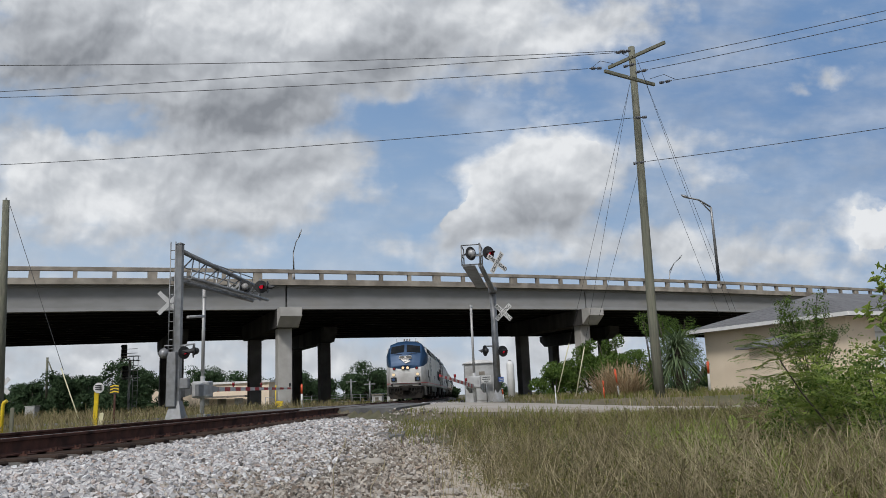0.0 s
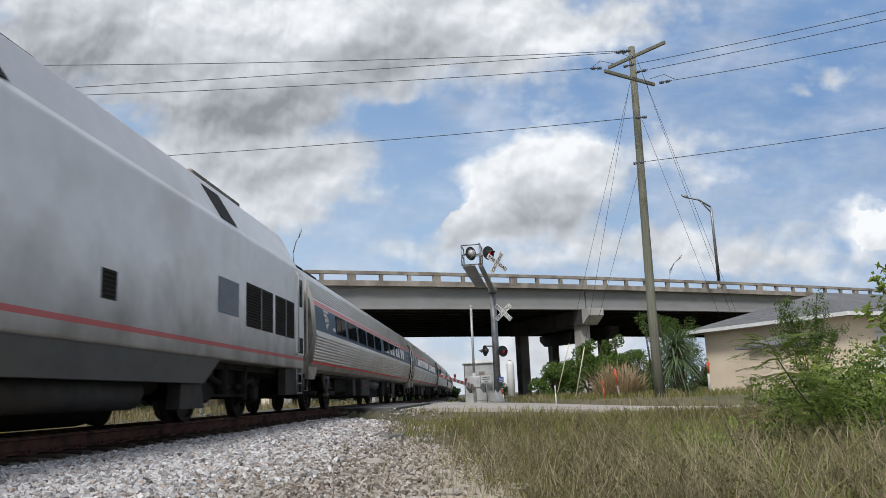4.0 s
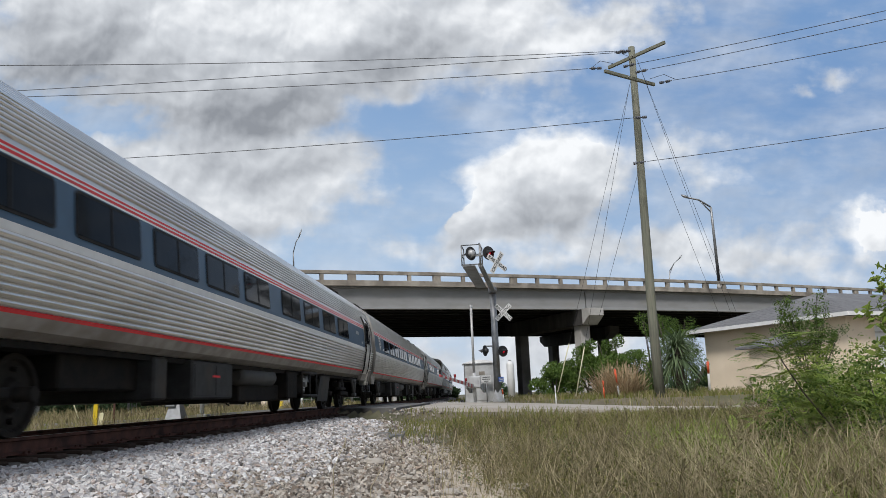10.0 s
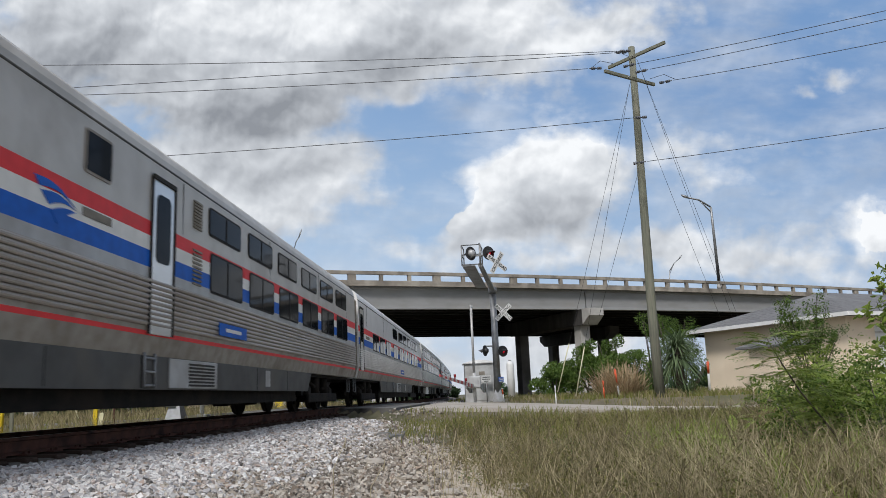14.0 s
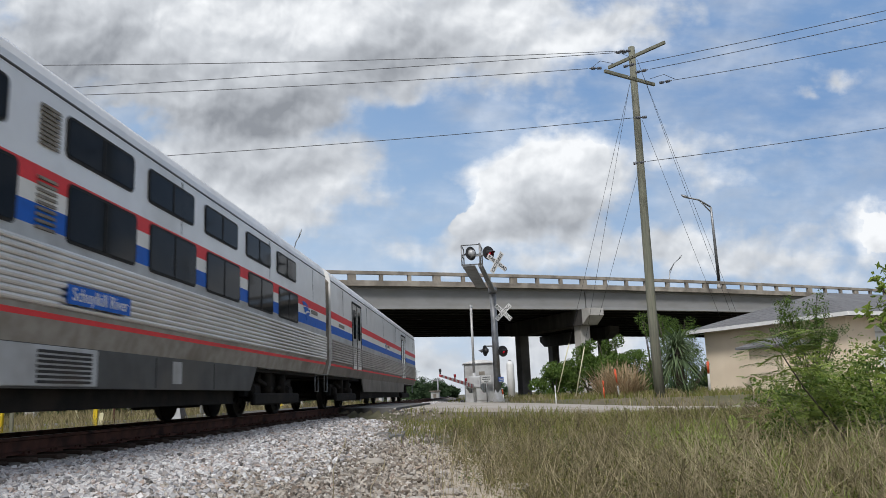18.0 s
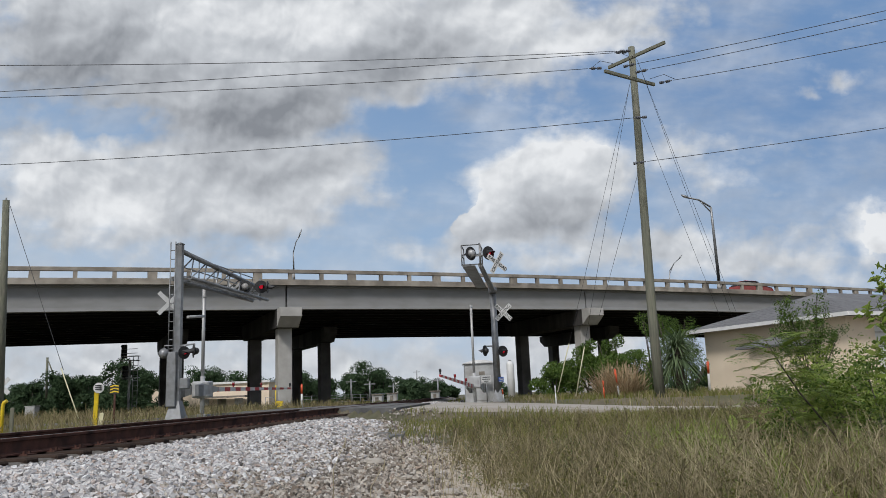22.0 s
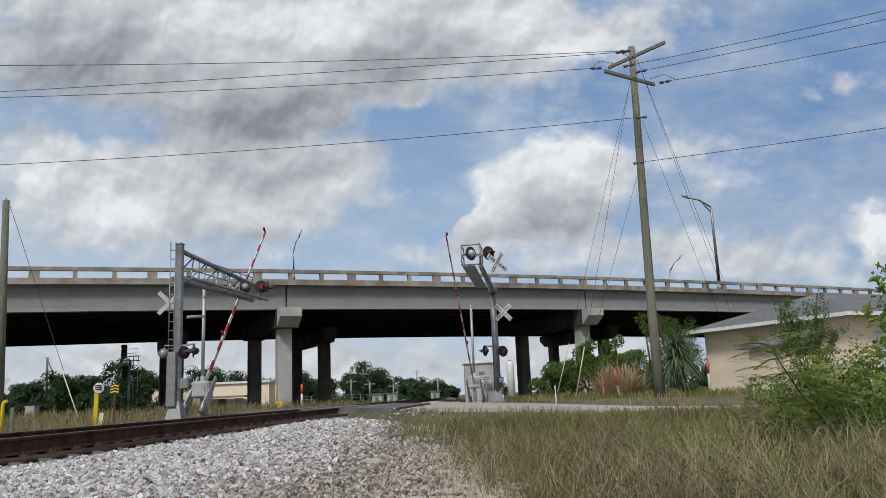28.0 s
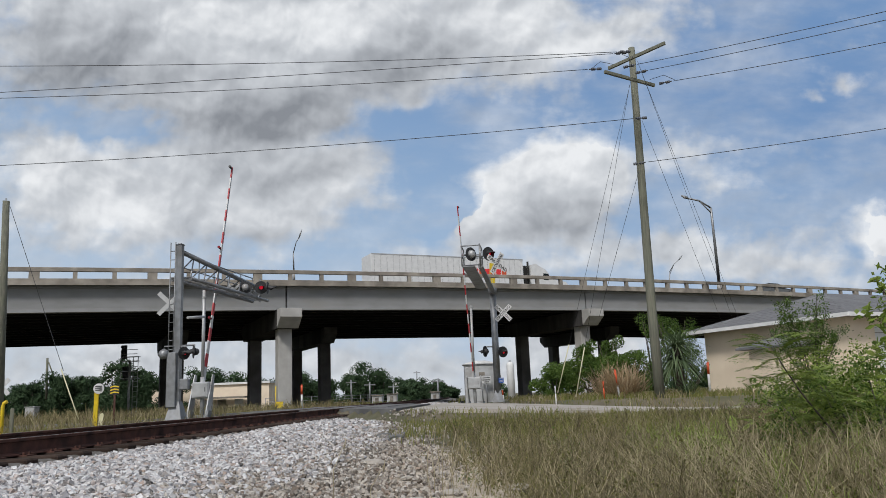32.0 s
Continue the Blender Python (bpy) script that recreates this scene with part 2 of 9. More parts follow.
M["concrete"] = mat("weathered_concrete", (0.44, 0.43, 0.41), 0.85, 0, (0.36, 0.35, 0.33), 1.2, dirt=(0.24, 0.225, 0.20), dscale=0.35, dlo=0.5, dhi=0.8, bump=0.2, bscale=25)
M["parapet"] = mat("stained_parapet_concrete", (0.36, 0.325, 0.275), 0.9, 0, (0.22, 0.195, 0.165), 0.9, dirt=(0.10, 0.087, 0.073), dscale=0.6, dlo=0.48, dhi=0.75, bump=0.2, bscale=25)
# darker copy of the concrete, for bents standing in the decks' shade
M["shadeconcrete"] = mat("old_dark_concrete", (0.15, 0.145, 0.14), 0.9, 0, (0.105, 0.102, 0.098), 1.0, dirt=(0.06, 0.057, 0.052), dscale=0.35, dlo=0.45, dhi=0.75, bump=0.2, bscale=25)
# streak stains on a base darkened for the shade around the caps
M["shadestaincap"] = mat("streaked_cap_concrete", (0.075, 0.07, 0.066), 0.9, 0, (0.05, 0.048, 0.046), 1.6, dirt=(0.025, 0.024, 0.023), dscale=0.5, dlo=0.42, dhi=0.7, stretch=(1, 1, 0.3), bump=0.2, bscale=25)
M["girder"] = mat("grey_girder_concrete", (0.262, 0.266, 0.268), 0.85, 0, (0.225, 0.226, 0.222), 0.6, dirt=(0.27, 0.26, 0.24), dscale=0.25, dlo=0.52, dhi=0.8, stretch=(1, 1, 3), bump=0.1, bscale=20)
# concrete with the shade below the deck put into its near-black colour
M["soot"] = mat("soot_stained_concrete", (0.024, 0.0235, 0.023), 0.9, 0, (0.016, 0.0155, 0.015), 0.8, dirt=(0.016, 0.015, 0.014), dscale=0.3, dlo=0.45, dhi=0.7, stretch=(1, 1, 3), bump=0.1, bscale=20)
for key in ("soot", "shadestaincap", "shadeconcrete"):
    M[key].node_tree.nodes["Principled BSDF"].inputs["Specular IOR Level"].default_value = 0.12
M["galv"] = mat("galvanised_steel", (0.30, 0.31, 0.32), 0.5, 0.6, (0.23, 0.235, 0.24), 5.0, dirt=(0.16, 0.15, 0.14), dscale=1.5)
M["alum"] = mat("painted_aluminium", (0.52, 0.53, 0.53), 0.5, 0.3, (0.42, 0.42, 0.42), 3.0, dirt=(0.30, 0.28, 0.26), dscale=1.2)
M["black"] = mat("black_signal_paint", (0.02, 0.02, 0.022), 0.55, 0, (0.035, 0.035, 0.035), 8.0)
M["signwhite"] = mat("reflective_white", (0.66, 0.66, 0.65), 0.4, 0, (0.55, 0.55, 0.54), 8.0)
M["signred"] = mat("reflective_red", (0.50, 0.035, 0.04), 0.4, 0, (0.40, 0.03, 0.035), 8.0)
M["yellow"] = mat("marker_yellow", (0.75, 0.55, 0.02), 0.5, 0, (0.62, 0.45, 0.02), 6.0)
M["orange"] = mat("marker_orange", (0.70, 0.10, 0.03), 0.5, 0, (0.55, 0.09, 0.03), 6.0)
M["bluesign"] = mat("blue_sign", (0.02, 0.12, 0.50), 0.4)
M["wood"] = mat("weathered_pole_wood", (0.175, 0.18, 0.132), 0.9, 0, (0.12, 0.122, 0.095), 2.0, stretch=(9, 9, 0.7), dirt=(0.20, 0.19, 0.15), dscale=1.5, bump=0.5, bscale=5)
M["tie"] = mat("creosoted_tie", (0.036, 0.025, 0.02), 0.9, 0, (0.058, 0.042, 0.034), 4.0, stretch=(1, 8, 8), bump=0.5, bscale=9, vary=0.35)
M["rust"] = mat("rusted_rail_side", (0.115, 0.056, 0.044), 0.85, 0.1, (0.07, 0.04, 0.033), 6.0, dirt=(0.02, 0.015, 0.014), dscale=2.5, bump=0.2, bscale=40)
M["railtop"] = mat("worn_rail_head", (0.34, 0.31, 0.28), 0.3, 0.85, (0.24, 0.21, 0.19), 8.0)
for key in ("tie", "rust"):
    M[key].node_tree.nodes["Principled BSDF"].inputs["Specular IOR Level"].default_value = 0.12
M["asphalt"] = mat("worn_asphalt", (0.115, 0.115, 0.115), 0.9, 0, (0.16, 0.158, 0.152), 1.3, dirt=(0.075, 0.075, 0.075), dscale=0.4, bump=0.4, bscale=45)
M["palepath"] = mat("pale_concrete_road", (0.42, 0.39, 0.345), 0.9, 0, (0.33, 0.30, 0.26), 1.2, dirt=(0.25, 0.22, 0.17), dscale=0.5, bump=0.3, bscale=30)
M["soil"] = mat("grassy_soil", (0.115, 0.098, 0.06), 0.95, 0, (0.155, 0.13, 0.085), 0.9, dirt=(0.075, 0.08, 0.035), dscale=0.25, dlo=0.45, dhi=0.6, bump=0.5, bscale=12, space="Object")
M["gravelbed"] = mat("ballast_fines", (0.15, 0.14, 0.125), 0.95, 0, (0.09, 0.08, 0.068), 14.0, dirt=(0.07, 0.056, 0.042), dscale=1.3, bump=0.8, bscale=24)
M["sandy"] = mat("sandy_gravel", (0.52, 0.45, 0.36), 0.95, 0, (0.36, 0.31, 0.25), 7.0, dirt=(0.20, 0.16, 0.10), dscale=0.9, bump=0.6, bscale=26)
M["stone"] = island_mat("ballast_stone", [(0.11, 0.105, 0.101), (0.66, 0.654, 0.661), (0.93, 0.93, 0.93), (0.352, 0.347, 0.358), (0.88, 0.836, 0.806), (0.187, 0.165, 0.151), (0.704, 0.693, 0.7), (0.462, 0.363, 0.302), (0.88, 0.869, 0.874), (0.264, 0.259, 0.269)], 0.85, 0.3)
M["stonedark"] = island_mat("dirty_ballast_stone", [(0.10, 0.085, 0.07), (0.40, 0.355, 0.30), (0.62, 0.57, 0.50), (0.24, 0.205, 0.175), (0.72, 0.68, 0.62), (0.15, 0.125, 0.10), (0.46, 0.37, 0.30)], 0.9, 0.3)
M["stucco"] = mat("beige_stucco", (0.80, 0.68, 0.53), 0.9, 0, (0.76, 0.64, 0.495), 1.5, dirt=(0.68, 0.565, 0.43), dscale=0.5, bump=0.15, bscale=80)
M["shingle"] = mat("grey_shingle", (0.17, 0.17, 0.175), 0.9, 0, (0.12, 0.12, 0.125), 6.0, dirt=(0.20, 0.20, 0.20), dscale=0.6, bump=0.3, bscale=30, vary=0.07)
M["trimwhite"] = mat("white_fascia", (0.74, 0.74, 0.73), 0.5, 0, (0.66, 0.66, 0.65), 3.0)
M["bark"] = mat("bark", (0.10, 0.085, 0.065), 0.9, 0, (0.06, 0.05, 0.04), 6.0, bump=0.5, bscale=14)
M["leaf"] = island_mat("broad_leaves", [(0.06, 0.12, 0.025), (0.14, 0.22, 0.045), (0.095, 0.165, 0.035), (0.20, 0.29, 0.07), (0.075, 0.14, 0.032)], 0.5, trans=0.25, gloss=0.15)
M["fern"] = island_mat("bright_feathery_leaves", [(0.19, 0.28, 0.045), (0.33, 0.43, 0.085), (0.25, 0.35, 0.06), (0.42, 0.50, 0.13), (0.12, 0.20, 0.04)], 0.5, trans=0.35, gloss=0.15)
M["palm"] = island_mat("palm_leaves", [(0.12, 0.18, 0.085), (0.20, 0.27, 0.14), (0.15, 0.22, 0.11), (0.24, 0.30, 0.16)], 0.5, trans=0.2, gloss=0.15)
M["farleaf"] = island_mat("far_foliage", [(0.058, 0.10, 0.050), (0.072, 0.12, 0.058), (0.064, 0.108, 0.053), (0.085, 0.135, 0.064), (0.060, 0.102, 0.052)], 0.8, trans=0.15, gloss=0.15)
M["drygrass"] = island_mat("dry_weeds", [(0.34, 0.28, 0.16), (0.52, 0.44, 0.28), (0.26, 0.215, 0.12), (0.60, 0.53, 0.36), (0.24, 0.21, 0.105), (0.40, 0.33, 0.20)], 0.8, trans=0.3, gloss=0.15)
M["weed"] = island_mat("brown_weed_stems", [(0.22, 0.185, 0.098), (0.36, 0.309, 0.166), (0.15, 0.129, 0.064), (0.5, 0.433, 0.246), (0.2, 0.183, 0.072), (0.22, 0.175, 0.106), (0.13, 0.134, 0.044)], 0.85, trans=0.2, gloss=0.15)
M["weeddark"] = island_mat("dark_weed_stems", [(0.13, 0.107, 0.066), (0.22, 0.184, 0.115), (0.1, 0.087, 0.045), (0.31, 0.26, 0.164), (0.16, 0.153, 0.057)], 0.85, trans=0.2, gloss=0.15)
M["grass"] = island_mat("green_grass", [(0.16, 0.185, 0.045), (0.27, 0.285, 0.08), (0.20, 0.225, 0.055), (0.42, 0.37, 0.16), (0.12, 0.145, 0.035)], 0.65, trans=0.35, gloss=0.15)
M["weedleaf"] = island_mat("withered_olive_leaves", [(0.155, 0.152, 0.051), (0.233, 0.221, 0.085), (0.107, 0.1, 0.043), (0.291, 0.284, 0.093), (0.184, 0.158, 0.081), (0.349, 0.315, 0.153)], 0.8, trans=0.2, gloss=0.15)
M["straw"] = island_mat("grey_tan_straw", [(0.38, 0.325, 0.204), (0.55, 0.475, 0.297), (0.28, 0.24, 0.149), (0.62, 0.54, 0.34), (0.22, 0.19, 0.115)], 0.8, trans=0.2, gloss=0.15)
M["pampas"] = island_mat("tan_plume_grass", [(0.58, 0.43, 0.26), (0.76, 0.60, 0.39), (0.48, 0.35, 0.20), (0.66, 0.54, 0.36)], 0.8, trans=0.3, gloss=0.15)
M["wire"] = mat("black_cable", (0.025, 0.025, 0.027), 0.6)
M["porcelain"] = mat("grey_insulator", (0.09, 0.095, 0.11), 0.35)
M["flag"] = mat("pale_yellow_guard", (0.62, 0.59, 0.38), 0.5, 0, (0.52, 0.49, 0.32), 3.0)

# ---- sky backdrop: broken cloud, far behind everything ----
SKY_FAR = 3000.0
SKY_UNIT = SKY_FAR / 1351.74 * 100


def cloud_material():
    mt = bpy.data.materials.new("cloudy_sky")
    mt.use_nodes = True
    nt = mt.node_tree
    nt.nodes.clear()
    out = nt.nodes.new("ShaderNodeOutputMaterial")
    em = nt.nodes.new("ShaderNodeEmission")
    nt.links.new(em.outputs[0], out.inputs["Surface"])
    tc = nt.nodes.new("ShaderNodeTexCoord")
    mp = nt.nodes.new("ShaderNodeMapping")
    mp.inputs["Scale"].default_value = (1 / SKY_UNIT, 1 / SKY_UNIT, 1 / SKY_UNIT)
    nt.links.new(tc.outputs["Object"], mp.inputs["Vector"])
    p0 = mp.outputs["Vector"]

    def math_node(op, a, b=None, c=None):
        n = nt.nodes.new("ShaderNodeMath")
        n.operation = op
        for i, v in enumerate((a, b, c)):
            if v is None:
                continue
            if isinstance(v, (int, float)):
                n.inputs[i].default_value = v
            else:
                nt.links.new(v, n.inputs[i])
        return n.outputs[0]

    def vec(op, a, b):
        n = nt.nodes.new("ShaderNodeVectorMath")
        n.operation = op
        for i, v in enumerate((a, b)):
            if isinstance(v, tuple):
                n.inputs[i].default_value = v
            else:
                nt.links.new(v, n.inputs[i])
        return n.outputs["Value"] if op == "LENGTH" else n.outputs["Vector"]

    def noise_node(v, sc, detail=6.0, rough=0.55, shift=(0, 0, 0), color=False):
        n = nt.nodes.new("ShaderNodeTexNoise")
        n.inputs["Scale"].default_value = sc
        n.inputs["Detail"].default_value = detail
        n.inputs["Roughness"].default_value = rough
        nt.links.new(vec("ADD", v, shift), n.inputs["Vector"])
        return n.outputs["Color" if color else "Fac"]

    def ramp(v, a, b, lo=0.0, hi=1.0, smooth=True):
        n = nt.nodes.new("ShaderNodeMapRange")
        n.interpolation_type = "SMOOTHSTEP" if smooth else "LINEAR"
        for k, q in (("From Min", a), ("From Max", b), ("To Min", lo), ("To Max", hi)):
            n.inputs[k].default_value = q
        nt.links.new(v, n.inputs["Value"])
        return n.outputs["Result"]

    # ragged edges: the place is shifted by coarse and fine noise
    warp1 = vec("MULTIPLY", vec("SUBTRACT", noise_node(p0, 0.75, 3, 0.5, (3, 7, 0), True), (0.5, 0.5, 0.5)), (1.6, 1.1, 0))
    warp2 = vec("MULTIPLY", vec("SUBTRACT", noise_node(p0, 2.6, 5, 0.55, (9, 2, 0), True), (0.5, 0.5, 0.5)), (0.36, 0.36, 0))
    p = vec("ADD", vec("ADD", p0, warp1), warp2)

    def blobs(rows, shift=(0, 0, 0)):
        total = None
        q = vec("ADD", p, shift)
        for cx, cy, rx, ry, s in rows:
            d = vec("LENGTH", vec("MULTIPLY", vec("SUBTRACT", q, (cx, cy, 0)), (1 / rx, 1 / ry, 0)), (0, 0, 0))
            b = math_node("MULTIPLY", ramp(d, 0.0, 1.5, 1.0, 0.0), s)
            total = b if total is None else math_node("ADD", total, b)
        return total

    # where there is cloud, and where it breaks
    cover_west = blobs([(-5.6, 4.0, 3.4, 1.6, 1.2), (-2.2, 3.8, 2.9, 1.3, 1.1), (-3.6, 2.3, 2.3, 1.0, 1.0), (-7.2, 1.3, 1.8, 1.0, 0.85), (-4.1, 0.85, 2.6, 0.95, 1.0), (-2.4, 1.3, 1.2, 0.5, 0.6),
                        (-6.0, 2.15, 0.9, 0.30, -0.75), (-0.9, 2.25, 1.0, 0.35, -0.55), (-0.4, 0.9, 0.6, 0.6, -0.5), (-5.5, -1.9, 4.0, 0.9, 0.7), (-6.9, 0.1, 2.0, 0.5, 0.4)])
    cover_east = blobs([(0.9, 4.0, 2.3, 1.1, 0.9), (3.4, 4.3, 1.1, 0.6, 0.55), (1.75, 1.15, 1.3, 0.85, 1.6), (0.65, 0.62, 0.8, 0.42, 0.9), (4.3, 1.6, 1.3, 0.7, 0.50), (2.2, 0.0, 3.2, 0.5, 0.6),
                        (7.6, 0.4, 0.8, 0.45, 0.8), (5.2, 0.1, 2.2, 0.45, 0.35), (6.85, 3.05, 0.35, 0.2, 0.55), (6.2, 2.85, 0.25, 0.15, 0.45), (5.8, -0.4, 2.4, 0.5, 0.4),
                        (0.5, -2.1, 3.5, 0.8, 0.65), (2.5, -1.6, 2.0, 0.6, 0.5)])
    cover = math_node("ADD", cover_west, cover_east)
    wisps = math_node("MULTIPLY", math_node("SUBTRACT", noise_node(vec("MULTIPLY", p0, (0.75, 1.5, 1)), 1.1, 6, 0.52, (1, 4, 2)), 0.5), 1.35)
    tufts = math_node("MULTIPLY", math_node("SUBTRACT", noise_node(p0, 3.0, 4, 0.52, (5, 5, 1)), 0.5), 0.45)
    cov = math_node("ADD", math_node("ADD", cover, wisps), tufts)
    thin = math_node("MULTIPLY", ramp(noise_node(vec("MULTIPLY", p0, (0.5, 1.2, 1)), 0.9, 6, 0.55, (2, 9, 4)), 0.36, 0.80), 0.55)
    soft = math_node("ADD", math_node("MULTIPLY", ramp(cov, 0.02, 0.74), 0.75), math_node("MULTIPLY", ramp(cov, -0.2, 0.95), 0.25))
    heap = blobs([(1.75, 1.15, 1.3, 0.85, 1.5), (0.65, 0.62, 0.8, 0.42, 1.0), (-3.6, 0.75, 1.6, 0.65, 0.85), (-2.2, 1.25, 0.7, 0.35, 0.75), (7.7, 0.4, 0.7, 0.45, 1.0)])
    crisp = ramp(math_node("ADD", heap, math_node("ADD", math_node("MULTIPLY", wisps, 0.5), tufts)), 0.46, 0.62)
    alpha = math_node("MAXIMUM", math_node("MAXIMUM", soft, crisp), thin)
    # how bright the cloud is: sunlit crowns against grey undersides
    lit = blobs([(-3.2, 2.3, 2.2, 1.0, -0.78), (-1.0, 3.5, 1.2, 0.75, -0.62), (-6.7, 3.3, 1.9, 1.1, -0.72), (-2.9, 1.35, 1.0, 0.4, -0.22), (-4.5, 0.35, 1.5, 0.4, -0.28), (1.7, 0.55, 1.5, 0.42, -0.46),
                 (0.2, 3.5, 0.7, 0.5, -0.25), (-7.7, 2.3, 0.6, 0.5, -0.3), (-4.2, 4.2, 1.5, 0.4, 0.28), (-2.0, 4.0, 0.9, 0.5, 0.40), (-5.8, 0.65, 0.9, 0.5, 0.40), (-2.7, 1.70, 1.2, 0.35, 0.42),
                 (1.6, 1.85, 1.5, 0.55, 0.55), (0.5, 1.15, 0.5, 0.5, 0.45), (2.0, 3.9, 1.8, 0.6, 0.25), (7.5, 0.5, 0.8, 0.5, 0.50), (-7.2, 1.5, 1.2, 0.5, 0.25), (4.3, 1.7, 1.0, 0.5, 0.2)])
    p1 = vec("ADD", p0, vec("MULTIPLY", warp1, (0.35, 0.35, 0)))
    relief = math_node("SUBTRACT", noise_node(p1, 1.2, 3, 0.42, (0, 0, 5)), noise_node(vec("ADD", p1, (-0.10, 0.24, 0)), 1.2, 3, 0.42, (0, 0, 5)))
    curls = math_node("SUBTRACT", noise_node(p1, 2.8, 3, 0.45, (4, 0, 5)), noise_node(vec("ADD", p1, (-0.05, 0.11, 0)), 2.8, 3, 0.45, (4, 0, 5)))
    billow = math_node("SUBTRACT", noise_node(p0, 1.0, 4, 0.5, (6, 1, 8)), 0.5)
    fine = math_node("ADD", math_node("MULTIPLY", relief, 0.85), math_node("ADD", math_node("MULTIPLY", curls, 0.5), math_node("MULTIPLY", billow, 0.35)))
    light = math_node("ADD", math_node("ADD", math_node("MULTIPLY", lit, 0.72), fine), 0.66)
    cr = nt.nodes.new("ShaderNodeValToRGB")
    els = cr.color_ramp.elements
    els[0].position, els[0].color = 0.0, (0.28, 0.293, 0.315, 1)
    els[1].position, els[1].color = 1.0, (0.93, 0.93, 0.92, 1)
    e = els.new(0.35)
    e.color = (0.47, 0.485, 0.505, 1)
    e = els.new(0.65)
    e.color = (0.64, 0.655, 0.67, 1)
    nt.links.new(light, cr.inputs["Fac"])
    # clear sky, paler towards the horizon and to the west
    sp = nt.nodes.new("ShaderNodeSeparateXYZ")
    nt.links.new(p0, sp.inputs[0])
    br = nt.nodes.new("ShaderNodeValToRGB")
    b = br.color_ramp.elements
    b[0].position, b[0].color = 0.0, (0.60, 0.67, 0.74, 1)
    b[1].position, b[1].color = 1.0, (0.185, 0.315, 0.54, 1)
    e = b.new(0.40)
    e.color = (0.36, 0.50, 0.68, 1)
    height = ramp(math_node("ADD", sp.outputs["Y"], math_node("MULTIPLY", sp.outputs["X"], 0.16)), -2.6, 3.6, 0.0, 1.0, False)
    nt.links.new(height, br.inputs["Fac"])
    mx = nt.nodes.new("ShaderNodeMixRGB")
    nt.links.new(alpha, mx.inputs[0])
    nt.links.new(br.outputs["Color"], mx.inputs[1])
    nt.links.new(cr.outputs["Color"], mx.inputs[2])
    nt.links.new(mx.outputs["Color"], em.inputs["Color"])
    return mt


SKY_POSE = STILL @ Matrix.Translation((0, 0, -SKY_FAR))
g = Geo()
g.add([(-2300, -900, 0), (2300, -900, 0), (2300, 1500, 0), (-2300, 1500, 0)], [(0, 1, 2, 3)])
backdrop = part("backdrop", g, cloud_material(), label="blue sky with broken grey and white cloud")
tagged(backdrop, kind="structure", category="sky")
backdrop.matrix_basis = SKY_POSE

# ---- the line of the track ----
TRACK_D, TRACK_K = 6.047, 0.000377


def track_x(y):
    return -TRACK_D - TRACK_K * y * y / 2


def smooth01(a, b, v):
    t = min(1.0, max(0.0, (v - a) / (b - a)))
    return t * t * (3 - 2 * t)


def mixv(a, b, t):
    return a + (b - a) * t


def road_near(x):
    return mixv(26.6, 20.6, smooth01(-6.2, -1.5, x)) - 1.2 * smooth01(2, 9, x)


def road_far(x):
    return mixv(36.0, 33.5, smooth01(-8, 0, x)) - 8.5 * smooth01(0.5, 7.5, x)


def road_z(x, y):
    """Top of the road: level with the rails at the crossing, falling away on both sides."""
    s = x - track_x(y)
    if s > 0:
        return mixv(-0.03, -0.42, smooth01(2.4, 13.5, s))
    return mixv(-0.03, -0.30, smooth01(2.4, 12, -s))


def ground_z(x, y):
    s = x - track_x(y)
    n = 0.05 * noise.noise(Vector((x * 0.35, y * 0.35, 0))) + 0.02 * noise.noise(Vector((x * 1.4, y * 1.4, 3)))
    if s >= 0:
        z = mixv(-0.40, -0.66, smooth01(2.5, 6.0, s))
        z = mixv(z, -0.46, smooth01(9, 16, y) * (1 - smooth01(26, 30, y)))
        z = mixv(z, -0.14, smooth01(27.0, 31, y + 0.9 * max(0, x - 0.5)) * smooth01(3, 6, s))
    else:
        z = mixv(-0.42, -0.36, smooth01(2.5, 5.0, -s))
        z = mixv(z, -0.55, smooth01(60, 110, y))
    far = smooth01(50, 90, math.hypot(x, y))
    z = mixv(z + n, -0.50, far * 0.8)
    # a shallow cut where the road lies
    d = max(road_near(x) - y, y - road_far(x))
    if -40 < x < 60 and d < 1.5:
        z = min(z, mixv(road_z(x, y) - 0.12, z, smooth01(-0.2, 1.5, d)))
        if d > 0:
            z = mixv(road_z(x, y) - 0.05, z, smooth01(0, 1.5, d))
    return z


def spaced(parts):
    out = []
    for a, b, n in parts:
        out += [a + (b - a) * i / n for i in range(n)]
    return out + [parts[-1][1]]


gx = spaced([(-4000, -400, 10), (-400, -60, 16), (-60, -16, 22), (-16, 16, 90), (16, 60, 24), (60, 400, 16), (400, 4000, 10)])
gy = spaced([(-600, -60, 8), (-60, 2, 24), (2, 40, 100), (40, 110, 36), (110, 500, 20), (500, 4500, 12)])
g = Geo()
g.add([(x, y, ground_z(x, y)) for y in gy for x in gx],
      [(j * len(gx) + i, j * len(gx) + i + 1, (j + 1) * len(gx) + i + 1, (j + 1) * len(gx) + i) for j in range(len(gy) - 1) for i in range(len(gx) - 1)], smooth=True)
ground = part("ground", g, M["soil"], label="dry grassy soil around a railway crossing")
tagged(ground, kind="structure", category="ground")

# road over the crossing: dark asphalt by the rails, pale concrete beyond
g = Geo()
xs = spaced([(-60, -12, 12), (-12, 0, 24), (0, 9, 18), (9, 50, 10)])


